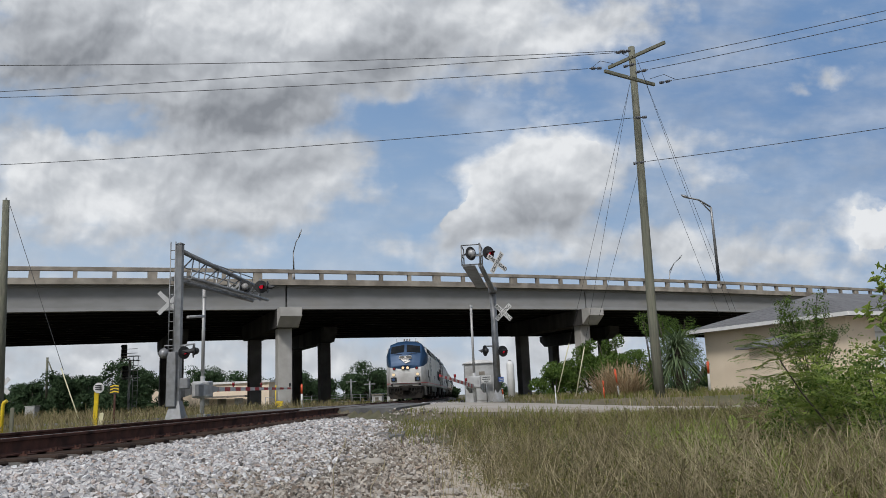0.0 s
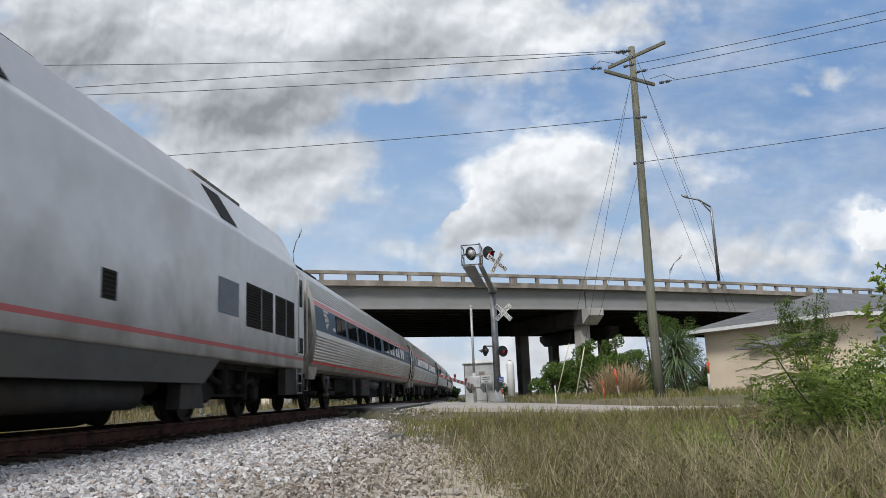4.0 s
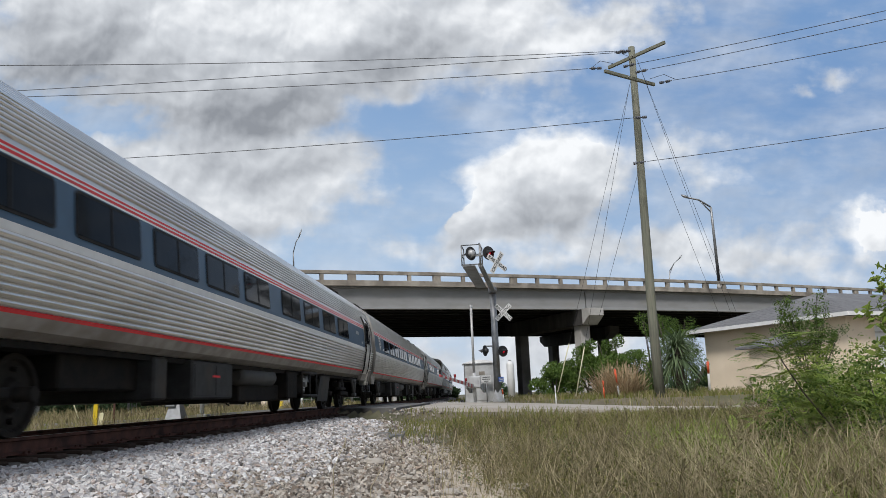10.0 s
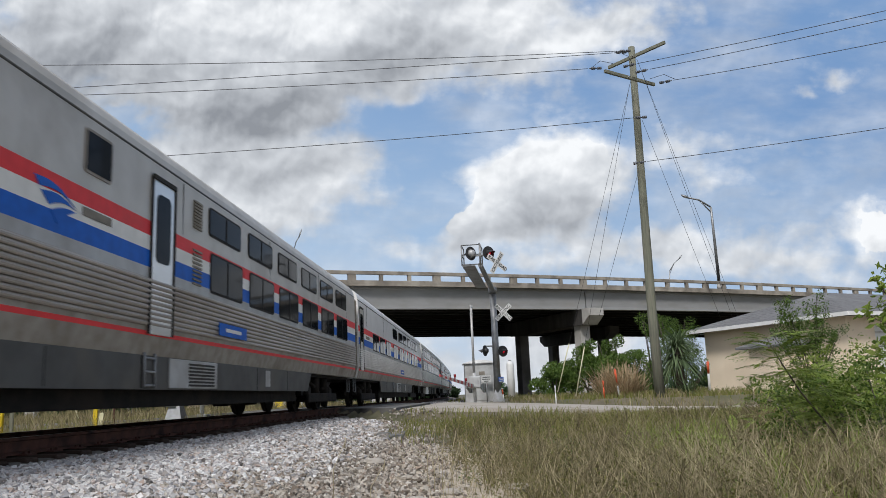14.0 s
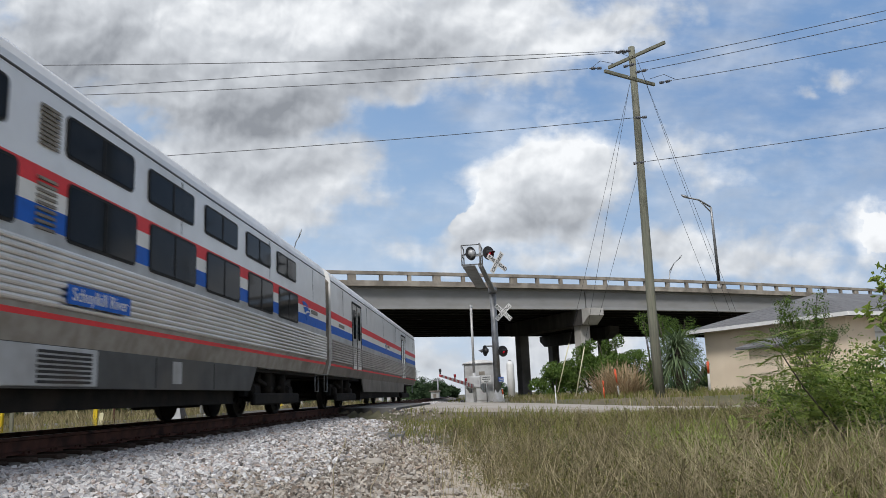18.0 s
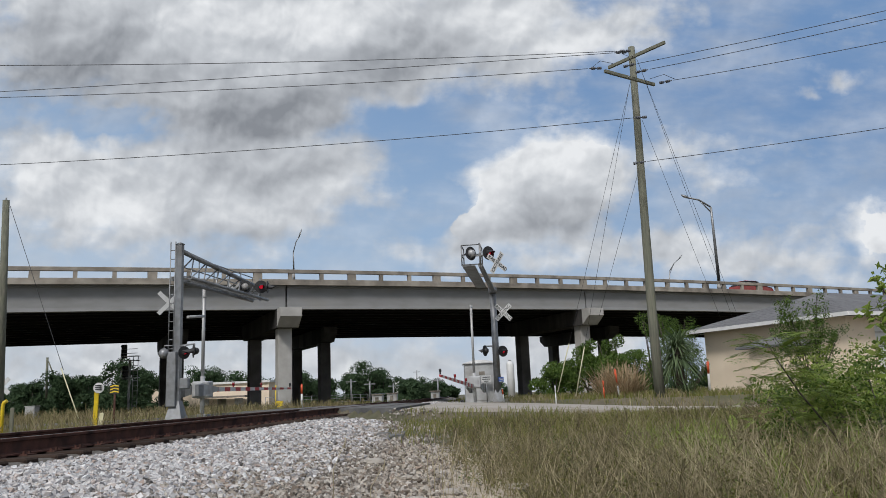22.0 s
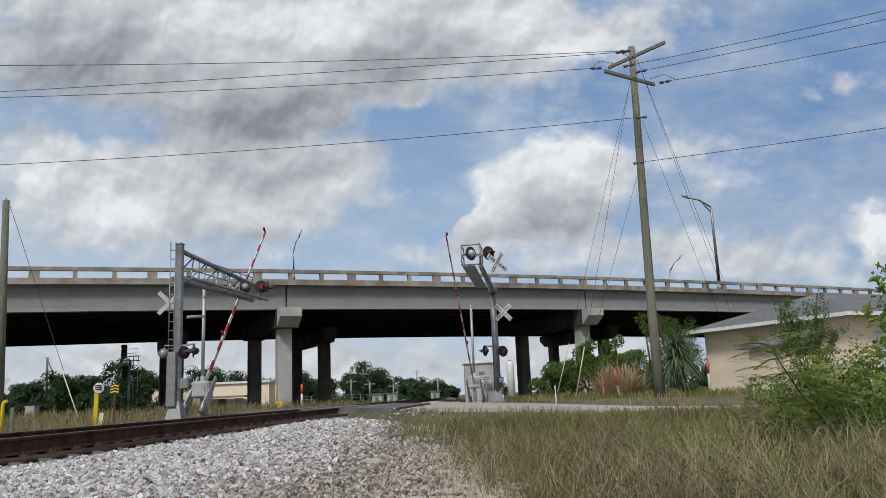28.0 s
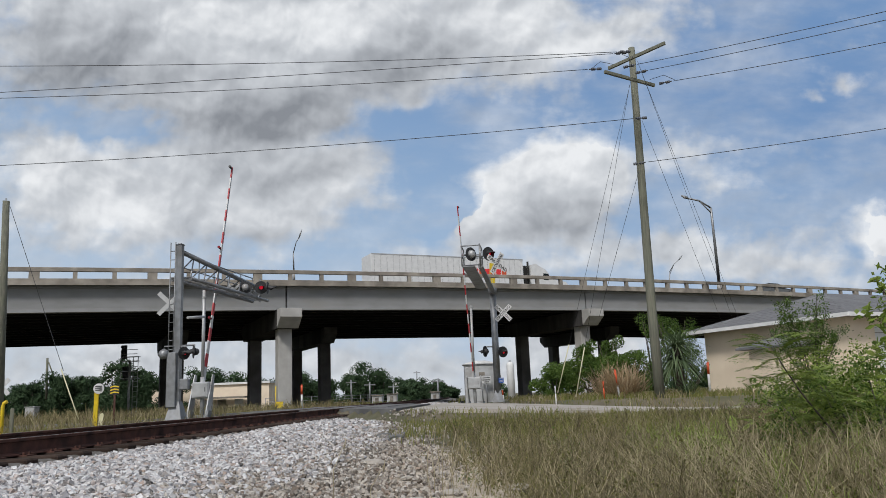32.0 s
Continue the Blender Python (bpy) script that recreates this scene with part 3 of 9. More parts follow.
def road_strip(x0, x1, name, material, label, lift=0.0):
    geo, cols = Geo(), [x for x in xs if x0 <= x <= x1]
    rings = []
    for x in cols:
        row = []
        for k in range(9):
            y = mixv(road_near(x), road_far(x), k / 8)
            row.append((x, y, road_z(x, y) + lift))
        a, b = row[0], row[-1]
        rings.append([(a[0], a[1] - 0.05, a[2] - 0.25)] + row + [(b[0], b[1] + 0.05, b[2] - 0.25)])
    geo.loft(rings, closed=True, caps=True)
    return tagged(part(name, geo, material, label=label), kind="structure", category="road")


road_strip(-60, -2.6, "road", M["asphalt"], "worn dark asphalt road over the rails")
road_strip(-2.6, 50, "pavement", M["palepath"], "pale concrete road surface")

# ---- ballast bed, ties, rails ----


def ballast_profile(s):
    """Height of the ballast at a distance from the track's middle, on the near side."""
    if s > 0:
        return mixv(-0.235, -0.30, smooth01(1.0, 1.5, s)) + mixv(0.0, -0.33, smooth01(1.6, 6.6, s))
    return mixv(-0.20, -0.45, smooth01(1.3, 2.9, -s))


g = Geo()
ss = [-3.2, -2.6, -2.0, -1.5, -1.2, 0, 1.2, 1.5, 2.0, 2.6, 3.2, 3.8, 4.4, 5.0, 5.6, 6.2]
ys = spaced([(-160, 0, 40), (0, 24, 48), (24, 60, 36), (60, 360, 60)])
rings = []
for y in ys:
    wide = 1.0 if y < 19.5 else mixv(1, 0.62, smooth01(19.5, 24, y))
    ring = []
    for s in ss:
        q = s * wide if s > 1.5 else s
        z = ballast_profile(s) + (0.03 * noise.noise(Vector((s * 2, y * 2, 1))) if abs(s) > 1.5 else 0)
        if abs(s) < 1.3:
            z = -0.225
        if road_near(-6) - 0.5 < y < road_far(-6) + 0.5:
            z = min(z, -0.12)
        ring.append((track_x(y) + q, y, z))
    ring += [(ring[-1][0], y, -1.0), (ring[0][0], y, -1.0)]
    rings.append(ring)
g.loft(rings, closed=True, caps=True, smooth=False, bands=[1 if i >= 12 else 0 for i in range(18)])
ballast = tagged(part("ballast_bed", g, [M["gravelbed"], M["sandy"]], label="pale crushed stone ballast bed"), kind="structure", category="ballast")

RAIL_OUT = [(-0.076, -0.185), (0.076, -0.185), (0.076, -0.172), (0.010, -0.150), (0.010, -0.045), (0.0375, -0.034), (0.0375, -0.008), (0.029, 0.0), (-0.029, 0.0), (-0.0375, -0.008),
            (-0.0375, -0.034), (-0.010, -0.045), (-0.010, -0.150), (-0.076, -0.172)]
RAIL_MAT = [0, 0, 0, 0, 0, 0, 0, 1, 0, 0, 0, 0, 0, 0]
rail_y = spaced([(-160, 0, 16), (0, 60, 30), (60, 420, 40)])
for side in (-1, 1):
    g = Geo()
    g.loft([[(track_x(y) + side * 0.755 + a, y, b) for a, b in RAIL_OUT] for y in rail_y], bands=RAIL_MAT)
    r = part("rail", g, [M["rust"], M["railtop"]], label="rusty steel rail with a worn bright head")
    tagged(r, kind="structure", category="rail")
# crossing panels between and beside the rails
g = Geo()
for a, b in ((-2.35, -0.86), (-0.64, 0.64), (0.86, 2.35)):
    rings = []
    for y in spaced([(26.4, 36.5, 8)]):
        c = track_x(y)
        rings.append([(c + a, y, -0.18), (c + b, y, -0.18), (c + b, y, -0.015), (c + a, y, -0.015)])
    g.loft(rings)
tagged(part("crossing_panel", g, M["asphalt"], label="dark asphalt crossing panels between the rails"), kind="structure", category="road")

# ---- overpass: two parallel concrete bridges ----
BR = Vector((8.93 + 14.42, 67.42 - 54.32, 0)).normalized()
BN = Vector((-BR.y, BR.x, 0))
BO = Vector((-14.42, 54.32, 0))


def crest(u):
    """Height of the parapet's top along the bridge; u is metres from the first bent."""
    return 9.75 + 0.0165 * u - 0.000265 * u * u if u < 31 else 10.007 + 0.0001 * (u - 31) - 0.00024 * (u - 31) ** 2


def bp(u, n, z):
    q = BO + BR * u + BN * n
    return (q.x, q.y, z)


def bridge(name, n0, width, bents, mat_front):
    br = thing(name, "weathered concrete road overpass with an open parapet", "bridge", kind="structure")
    us = spaced([(-120, 160, 56)])
    g1 = Geo()
    g1.loft([[bp(u, n0 - 0.02, crest(u) - 1.12), bp(u, n0 + width, crest(u) - 1.12), bp(u, n0 + width, crest(u) - 0.88), bp(u, n0 - 0.02, crest(u) - 0.88)] for u in us])
    # slab coloured for the shade on its underside
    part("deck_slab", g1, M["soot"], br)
    gf = Geo()
    gf.loft([[bp(u, n0 - 0.05, crest(u) - 1.16), bp(u, n0 + 0.10, crest(u) - 1.16), bp(u, n0 + 0.10, crest(u) - 0.885), bp(u, n0 - 0.05, crest(u) - 0.885)] for u in us])
    part("deck_fascia", gf, M["parapet"], br)
    # girders, span by span
    spans = [(a + 0.06, b - 0.06) for a, b in zip(bents[:-1], bents[1:])]
    for i in range(7):
        n = n0 + (0.78 if i == 0 else 0.35 + i * (width - 0.7) / 6)
        for a, b in spans:
            gg = Geo()
            rings = []
            for u in spaced([(a, b, 6)]):
                t = crest(u) - 1.12
                rings.append([bp(u, n + dn, t + dz) for dn, dz in ((-0.3, -1.75), (0.3, -1.75), (0.3, -1.5), (0.1, -1.25), (0.1, -0.45), (0.35, -0.25), (0.35, 0), (-0.35, 0), (-0.35, -0.16), (-0.26, -0.22), (-0.26, -1.5))])
            gg.loft(rings)
            # inner girders take the shade-dark tone, the front one its plain grey
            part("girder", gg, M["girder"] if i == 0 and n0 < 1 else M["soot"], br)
    # parapets on both edges: kerb, posts and top rail
    for side, n in ((0, n0), (1, n0 + width - 0.3)):
        gk, gr = Geo(), Geo()
        gk.loft([[bp(u, n - 0.04, crest(u) - 0.88), bp(u, n + 0.32, crest(u) - 0.88), bp(u, n + 0.32, crest(u) - 0.74), bp(u, n - 0.04, crest(u) - 0.74)] for u in us])
        gr.loft([[bp(u, n - 0.03, crest(u) - 0.26), bp(u, n + 0.28, crest(u) - 0.26), bp(u, n + 0.28, crest(u) - 0.02), bp(u, n + 0.25, crest(u)), bp(u, n, crest(u)), bp(u, n - 0.03, crest(u) - 0.02)] for u in us])
        part("kerb", gk, M["parapet"], br)
        part("parapet_rail", gr, M["parapet"], br)
        if side == 0 and n0 < 1:
            k, u = 0, -38.0
            while u < 70:
                wide = 0.62 if k % 3 == 0 else 0.27
                gp = Geo()
                gp.loft([[bp(u - wide / 2, n, z), bp(u + wide / 2, n, z), bp(u + wide / 2, n + 0.26, z), bp(u - wide / 2, n + 0.26, z)] for z in (crest(u) - 0.76, crest(u) - 0.24)])
                part("parapet_post", gp, M["parapet"], br)
                u += 2.36
                k += 1
        else:
            gp = Geo()
            for k in range(60):
                u = -60 + k * 2.4
                gp.loft([[bp(u - 0.15, n, z), bp(u + 0.15, n, z), bp(u + 0.15, n + 0.26, z), bp(u - 0.15, n + 0.26, z)] for z in (crest(u) - 0.76, crest(u) - 0.24)])
            part("parapet_posts", gp, M["parapet"], br)
    # bents: hammer cap on two columns
    for u in bents[1:-1]:
        gc = Geo()
        top, deep = crest(u) - 1.12 - 1.76, 1.35
        e0, e1 = n0 + (-0.9 if n0 < 1 else 0.85), n0 + width + (0.2 if n0 < 1 else 0.5)
        prof = [(e0, top), (e1, top), (e1, top - 0.62), (e1 - 1.0, top - deep), (e0 + 1.0, top - deep), (e0, top - 0.62)]
        hw = 0.78 if n0 < 1 else 0.62
        prof = [(e0 + 1.0, top), (e1, top), (e1, top - 0.62), (e1 - 1.0, top - deep), (e0 + 1.0, top - deep)]
        gc.loft([[bp(u - hw, n, z) for n, z in prof], [bp(u + hw, n, z) for n, z in prof]])
        cap = part("bent_cap", gc, M["shadestaincap"], br)
        # end block in the pale lit tone; the cap behind it is coloured shaded
        gc = Geo()
        prof = [(e0, top), (e0 + 1.0, top), (e0 + 1.0, top - deep), (e0, top - 0.62)]
        gc.loft([[bp(u - hw, n, z) for n, z in prof], [bp(u + hw, n, z) for n, z in prof]])
        part("cap_end", gc, mat_front, cap, "weathered end of the cap beam in the pale lit tone" if n0 < 1 else "")
        for n in (n0 + (1.35 if n0 < 1 else 3.1), n0 + width - 1.6):
            gl = Geo()
            c = bp(u, n, 0)
            zb = ground_z(c[0], c[1]) - 0.1
            ax, ay = BR * 0.5, BN * 0.5
            ch = 0.07
            out = [(-1 + ch, -1), (1 - ch, -1), (1, -1 + ch), (1, 1 - ch), (1 - ch, 1), (-1 + ch, 1), (-1, 1 - ch), (-1, -1 + ch)]
            gl.loft([[(c[0] + ax.x * a + ay.x * b, c[1] + ax.y * a + ay.y * b, z) for a, b in out] for z in (zb, top - deep + 0.01)])
            # columns behind the front row have their shade in the colour
            part("bridge_column", gl, mat_front if n < n0 + 3 else M["shadeconcrete"], br)
    return br


bridge("overpass", 0.0, 13.2, [-120, -31.5, -0.43, 26.1, 58, 120], M["concrete"])
# rear bridge: cap ends and columns in the shade-dark tone
bridge("overpass", 13.65, 14.95, [-120, -6.1, 7.2, 40.0, 70, 120], M["shadeconcrete"])
# ---- railway crossing: signals, gates, cabinets ----


def lerp(a, b, t):
    return Vector(a) + (Vector(b) - Vector(a)) * t


def ground_at(q):
    return ground_z(q[0], q[1])


def lamp_head(parent, c, facing, r, lit, backing=True):
    """A flashing-light head: round black shield, hooded lens."""
    c, f = Vector(c), Vector(facing).normalized()
    g = Geo()
    g.disc(c, f, r, 0.02, 24)
    shield = part("shield", g, M["black"], parent)
    g = Geo()
    g.tube([c - f * 0.17, c - f * 0.13, c - f * 0.01], [r * 0.2, r * 0.44, r * 0.60], 18)
    part("lamp_back", g, M["alum"] if f.y > 0.6 else M["black"], shield)
    g = Geo()
    g.tube([c + f * 0.008, c + f * 0.03, c + f * 0.045], [r * 0.31, r * 0.29, r * 0.13], 20)
    part("lens", g, M["red_on"] if lit else M["red_lens"], shield, "lit red lens" if lit else "unlit red lens")
    g = Geo()
    side = f.cross(Vector((0, 0, 1))).normalized()
    for i in range(12):
        a0, a1 = math.pi * (i / 12 * 1.3 - 0.15), math.pi * ((i + 1) / 12 * 1.3 - 0.15)
        ring = []
        for a in (a0, a1):
            d = (side * math.cos(a) + Vector((0, 0, 1)) * math.sin(a)) * r * 0.46
            reach = 0.36 * (0.45 + 0.55 * max(0.0, math.sin(a)))
            ring.append([tuple(c + d * k + f * h - Vector((0, 0, h * 0.25))) for k, h in ((1.0, 0.01), (1.0, reach), (0.93, reach), (0.93, 0.01))])
        g.loft(ring)
    hood = part("hood", g, M["black"], shield)
    return shield


def crossbuck(parent, c, facing, size, words=True, back=False, tilt=0.0):
    """Two crossed white boards; the lettering reads RAILROAD CROSSING."""
    f = Vector(facing).normalized()
    right = Vector((0, 0, 1)).cross(f).normalized()
    up = f.cross(right)
    base = Matrix.Translation(c) @ Matrix((right, up, f)).transposed().to_4x4()
    for k, (ang, text) in enumerate(((-45 + tilt, ("RAIL", "ROAD")), (45 + tilt, ("CROSSING",)))):
        g = Geo()
        g.box(-size / 2, size / 2, -size * (0.07 if back else 0.105), size * (0.07 if back else 0.105), -0.004 + k * 0.012, 0.004 + k * 0.012, 0, 0.002)
        b = part("crossbuck_board", g, M["alum"] if back else M["signwhite"], parent)
        b.matrix_basis = base @ pose(0, 0, 0, rz=ang)
        if words:
            for i, wd in enumerate(text):
                x = 0 if len(text) == 1 else (-0.27, 0.27)[i] * size
                text_part("sign_letters", wd, size * 0.185, M["black"], b, Matrix.Translation((x, 0, 0.009 + k * 0.012)), "black sign letters")


def ladder_part(parent, a, b, side, gap, step=0.3, r=0.018, name="ladder", metal="galv"):
    g = Geo()
    a, b, side = Vector(a), Vector(b), Vector(side).normalized() * gap / 2
    g.tube([a - side, b - side], r, 6)
    g.tube([a + side, b + side], r, 6)
    n = int((b - a).length / step)
    for i in range(1, n):
        q = lerp(a, b, i / n)
        g.tube([q - side, q + side], r * 0.8, 5)
    part(name, g, M[metal], parent)


def cantilever(name, base, top_z, tip, arm_lo, arm_hi, lamps, label, tube_arm=False):
    """A signal mast whose truss arm with walkway carries lights out over the road."""
    sg = thing(name, label, "railway signal", group="crossing signals")
    bx, by, bz = base
    g = Geo()
    w = 0.17 if tube_arm else 0.15
    g.tube([(bx, by, bz), (bx, by, top_z)], [w, w * 0.88], 16 if tube_arm else 8, smooth=tube_arm)
    g.tube([(bx, by, top_z), (bx, by, top_z + 0.06)], [w, 0.05], 16)
    part("mast", g, M["galv"], sg)
    g = Geo()
    for zz, r in ((bz - 0.1, 0.30),):
        g.loft([[(bx + sx * r, by + sy * r, zz) for sx, sy in ((-1, -1), (1, -1), (1, 1), (-1, 1))], [(bx + sx * 0.27, by + sy * 0.27, zz + 0.16) for sx, sy in ((-1, -1), (1, -1), (1, 1), (-1, 1))],
                [(bx + sx * 0.13, by + sy * 0.13, zz + 0.75) for sx, sy in ((-1, -1), (1, -1), (1, 1), (-1, 1))]])
    part("base_shroud", g, M["galv"], sg)
    p0 = Vector((bx, by, 0))
    p1 = Vector((tip[0], tip[1], 0))
    d = (p1 - p0).normalized()
    s = Vector((-d.y, d.x, 0)) * 0.32
    length = (p1 - p0).length
    a, b = p0 + d * 0.1, p1
    if tube_arm:
        top0, top1 = p0 + Vector((0, 0, arm_hi - 0.12)), p1 + Vector((0, 0, arm_lo + 0.40))
        g = Geo()
        g.tube([top0, top1], [0.13, 0.09], 14)
        g.tube([p0 + Vector((0, 0, arm_hi - 0.30)), p0 + Vector((0, 0, arm_hi + 0.02))], 0.20, 14)
        part("tube_arm", g, M["galv"], sg)
        for i in range(11):
            q = lerp(top0, top1, 0.16 + 0.84 * (i + 0.5) / 11) - s * 1.45
            half = d * 0.30
            g = Geo()
            g.loft([[tuple(q + half * k + s * e + Vector((0, 0, z))) for e, z in ((-0.72, -0.03), (0.78, -0.03), (0.78, 0.02), (-0.72, 0.02))] for k in (-1, 1)])
            part("walkway_panel", g, M["galv"], sg)
        g = Geo()
        cage = [top1 - s * 2.2, top1 + s * 0.1, top1 + s * 0.1 - d * 0.9, top1 - s * 2.2 - d * 0.9]
        for k in range(4):
            g.tube([cage[k], cage[k] + Vector((0, 0, 0.8))], 0.026, 6)
        for h in (0.03, 0.42, 0.8):
            g.tube([cage[k] + Vector((0, 0, h)) for k in (2, 1, 0, 3)], 0.024, 6)
        part("handrail", g, M["galv"], sg)
    else:
        g = Geo()
        for e in (-1, 1):
            g.tube([a + s * e + Vector((0, 0, arm_lo)), b + s * e + Vector((0, 0, arm_lo))], 0.06, 8)
        g.tube([p0 + Vector((0, 0, arm_hi)), b + Vector((0, 0, arm_hi * 0.55 + arm_lo * 0.45))], 0.085, 10)
        part("truss_arm", g, M["galv"], sg)
        n = 7
        for i in range(n):
            q0 = lerp(a, b, i / n) + Vector((0, 0, arm_lo))
            q1 = lerp(p0, b, (i + 1) / n) + Vector((0, 0, mixv(arm_hi, arm_hi * 0.55 + arm_lo * 0.45, (i + 1) / n)))
            for e in (-1, 1):
                g = Geo()
                g.tube([q0 + s * e, q1], 0.026, 5)
                part("truss_brace", g, M["galv"], sg)
        g = Geo()
        for i in range(26):
            q = lerp(a, b, i / 25) + Vector((0, 0, arm_lo + 0.05))
            g.tube([q - s * 1.05, q + s * 1.05], 0.022, 4)
        part("walkway", g, M["galv"], sg)
        g = Geo()
        for i in range(6):
            q = lerp(a, b, (i + 0.6) / 5.6) + s + Vector((0, 0, arm_lo))
            g.tube([q, q + Vector((0, 0, 0.95))], 0.02, 5)
        for h in (0.5, 0.95):
            g.tube([lerp(a, b, 0.1) + s + Vector((0, 0, arm_lo + h)), b + s + Vector((0, 0, arm_lo + h))], 0.022, 6)
        part("handrail", g, M["galv"], sg)
    c = b + Vector((0, 0, arm_lo + (0.76 if tube_arm else 0.42)))
    right = Vector((0, -1, 0)).cross(Vector((0, 0, 1))).normalized()
    g = Geo()
    g.tube([c - right * 0.4, c + right * 0.4], 0.03, 6)
    g.tube([c + Vector((0, 0, -0.45)), c + Vector((0, 0, 0.5))], 0.03, 6)
    part("lamp_bracket", g, M["galv"], sg)
    g = Geo()
    for q, facing, lamp_r, on in lamps:
        lamp_head(sg, q, facing, lamp_r, on)
        if q[2] < 3:
            g.tube([(bx, by, q[2] + 0.22), (q[0], q[1] + 0.08, q[2] + 0.22), (q[0], q[1] + 0.08, q[2])], 0.03, 6)
    part("lamp_bracket", g, M["galv"], sg)
    return sg


LAMPS_W = (((-9.00, 29.0, 4.71), (0.42, -0.9, 0), 0.25, True), ((-8.80, 29.2, 4.72), (0.95, 0.1, 0), 0.24, False), ((-9.30, 28.0, 4.59), (-0.35, 0.94, 0), 0.24, False),
           ((-9.70, 23.4, 1.90), (0.80, -0.6, 0), 0.20, True), ((-9.36, 23.3, 1.93), (-0.80, -0.45, 0), 0.21, False))
LAMPS_E = (((-0.08, 29.0, 5.57), (0.62, -0.78, 0), 0.27, True), ((-0.76, 29.0, 5.59), (-0.72, 0.70, 0), 0.27, False), ((0.34, 36.6, 2.20), (0.52, -0.85, 0), 0.26, True), ((-0.50, 36.6, 2.26), (-0.90, 0.42, 0), 0.26, False))
mast_w = cantilever("cantilever_signal", (-10.03, 23.7, -0.22), 5.42, (-9.38, 30.1), 4.32, 5.22, LAMPS_W, "grey steel cantilever crossing signal over the road")
ladder_part(mast_w, (-10.22, 23.6, 0.9), (-10.22, 23.6, 5.5), (1, 0, 0), 0.16, 0.28)
crossbuck(mast_w, (-10.46, 24.0, 3.57), (0.2, -1, 0), 1.0, False, True)
g = Geo()
g.tube([(-10.39, 23.5, 1.76), (-10.39, 23.5, 1.84), (-10.39, 23.5, 1.95), (-10.39, 23.5, 2.03), (-10.39, 23.5, 2.07)], [0.10, 0.16, 0.165, 0.11, 0.03], 18)
g.tube([(-10.39, 23.5, 2.05), (-10.39, 23.5, 2.15), (-10.03, 23.62, 2.15)], 0.022, 6)
part("bell", g, M["galv"], mast_w, "round grey warning bell")
crossbuck(mast_w, (-9.87, 28.4, 4.58), (0.25, -1, 0), 0.62, False, True)
g = Geo()
g.box(-10.28, -9.98, 23.44, 23.62, 0.25, 1.95, 0, 0.02)
part("conduit_box", g, M["galv"], mast_w)
g = Geo()
g.box(-9.86, -9.56, 23.42, 23.62, 0.78, 1.12, 0, 0.03)
part("control_box", g, M["galv"], mast_w)

mast_e = cantilever("cantilever_signal", (0.0, 36.9, -0.22), 5.2, (-0.42, 29.1), 4.75, 5.3, LAMPS_E, "grey steel cantilever crossing signal by the equipment cabinet", True)
crossbuck(mast_e, (0.45, 36.04, 3.99), (0.1, -1, 0), 0.98, True)
crossbuck(mast_e, (0.22, 28.7, 5.13), (0.55, -0.85, 0), 0.95, True, False, 12.0)
g = Geo()
g.box(0.06, 0.30, 36.66, 36.68, 0.76, 1.00, 0, 0.004)
b = part("blue_sign", g, M["bluesign"], mast_e, "small blue emergency sign")
for k, w in enumerate((0.19, 0.14, 0.18)):
    g = Geo()
    g.box(0.18 - w / 2, 0.18 + w / 2, 36.652, 36.658, 0.935 - k * 0.07, 0.965 - k * 0.07)
    part("word_bar", g, M["signwhite"], b, "white bar in place of words")


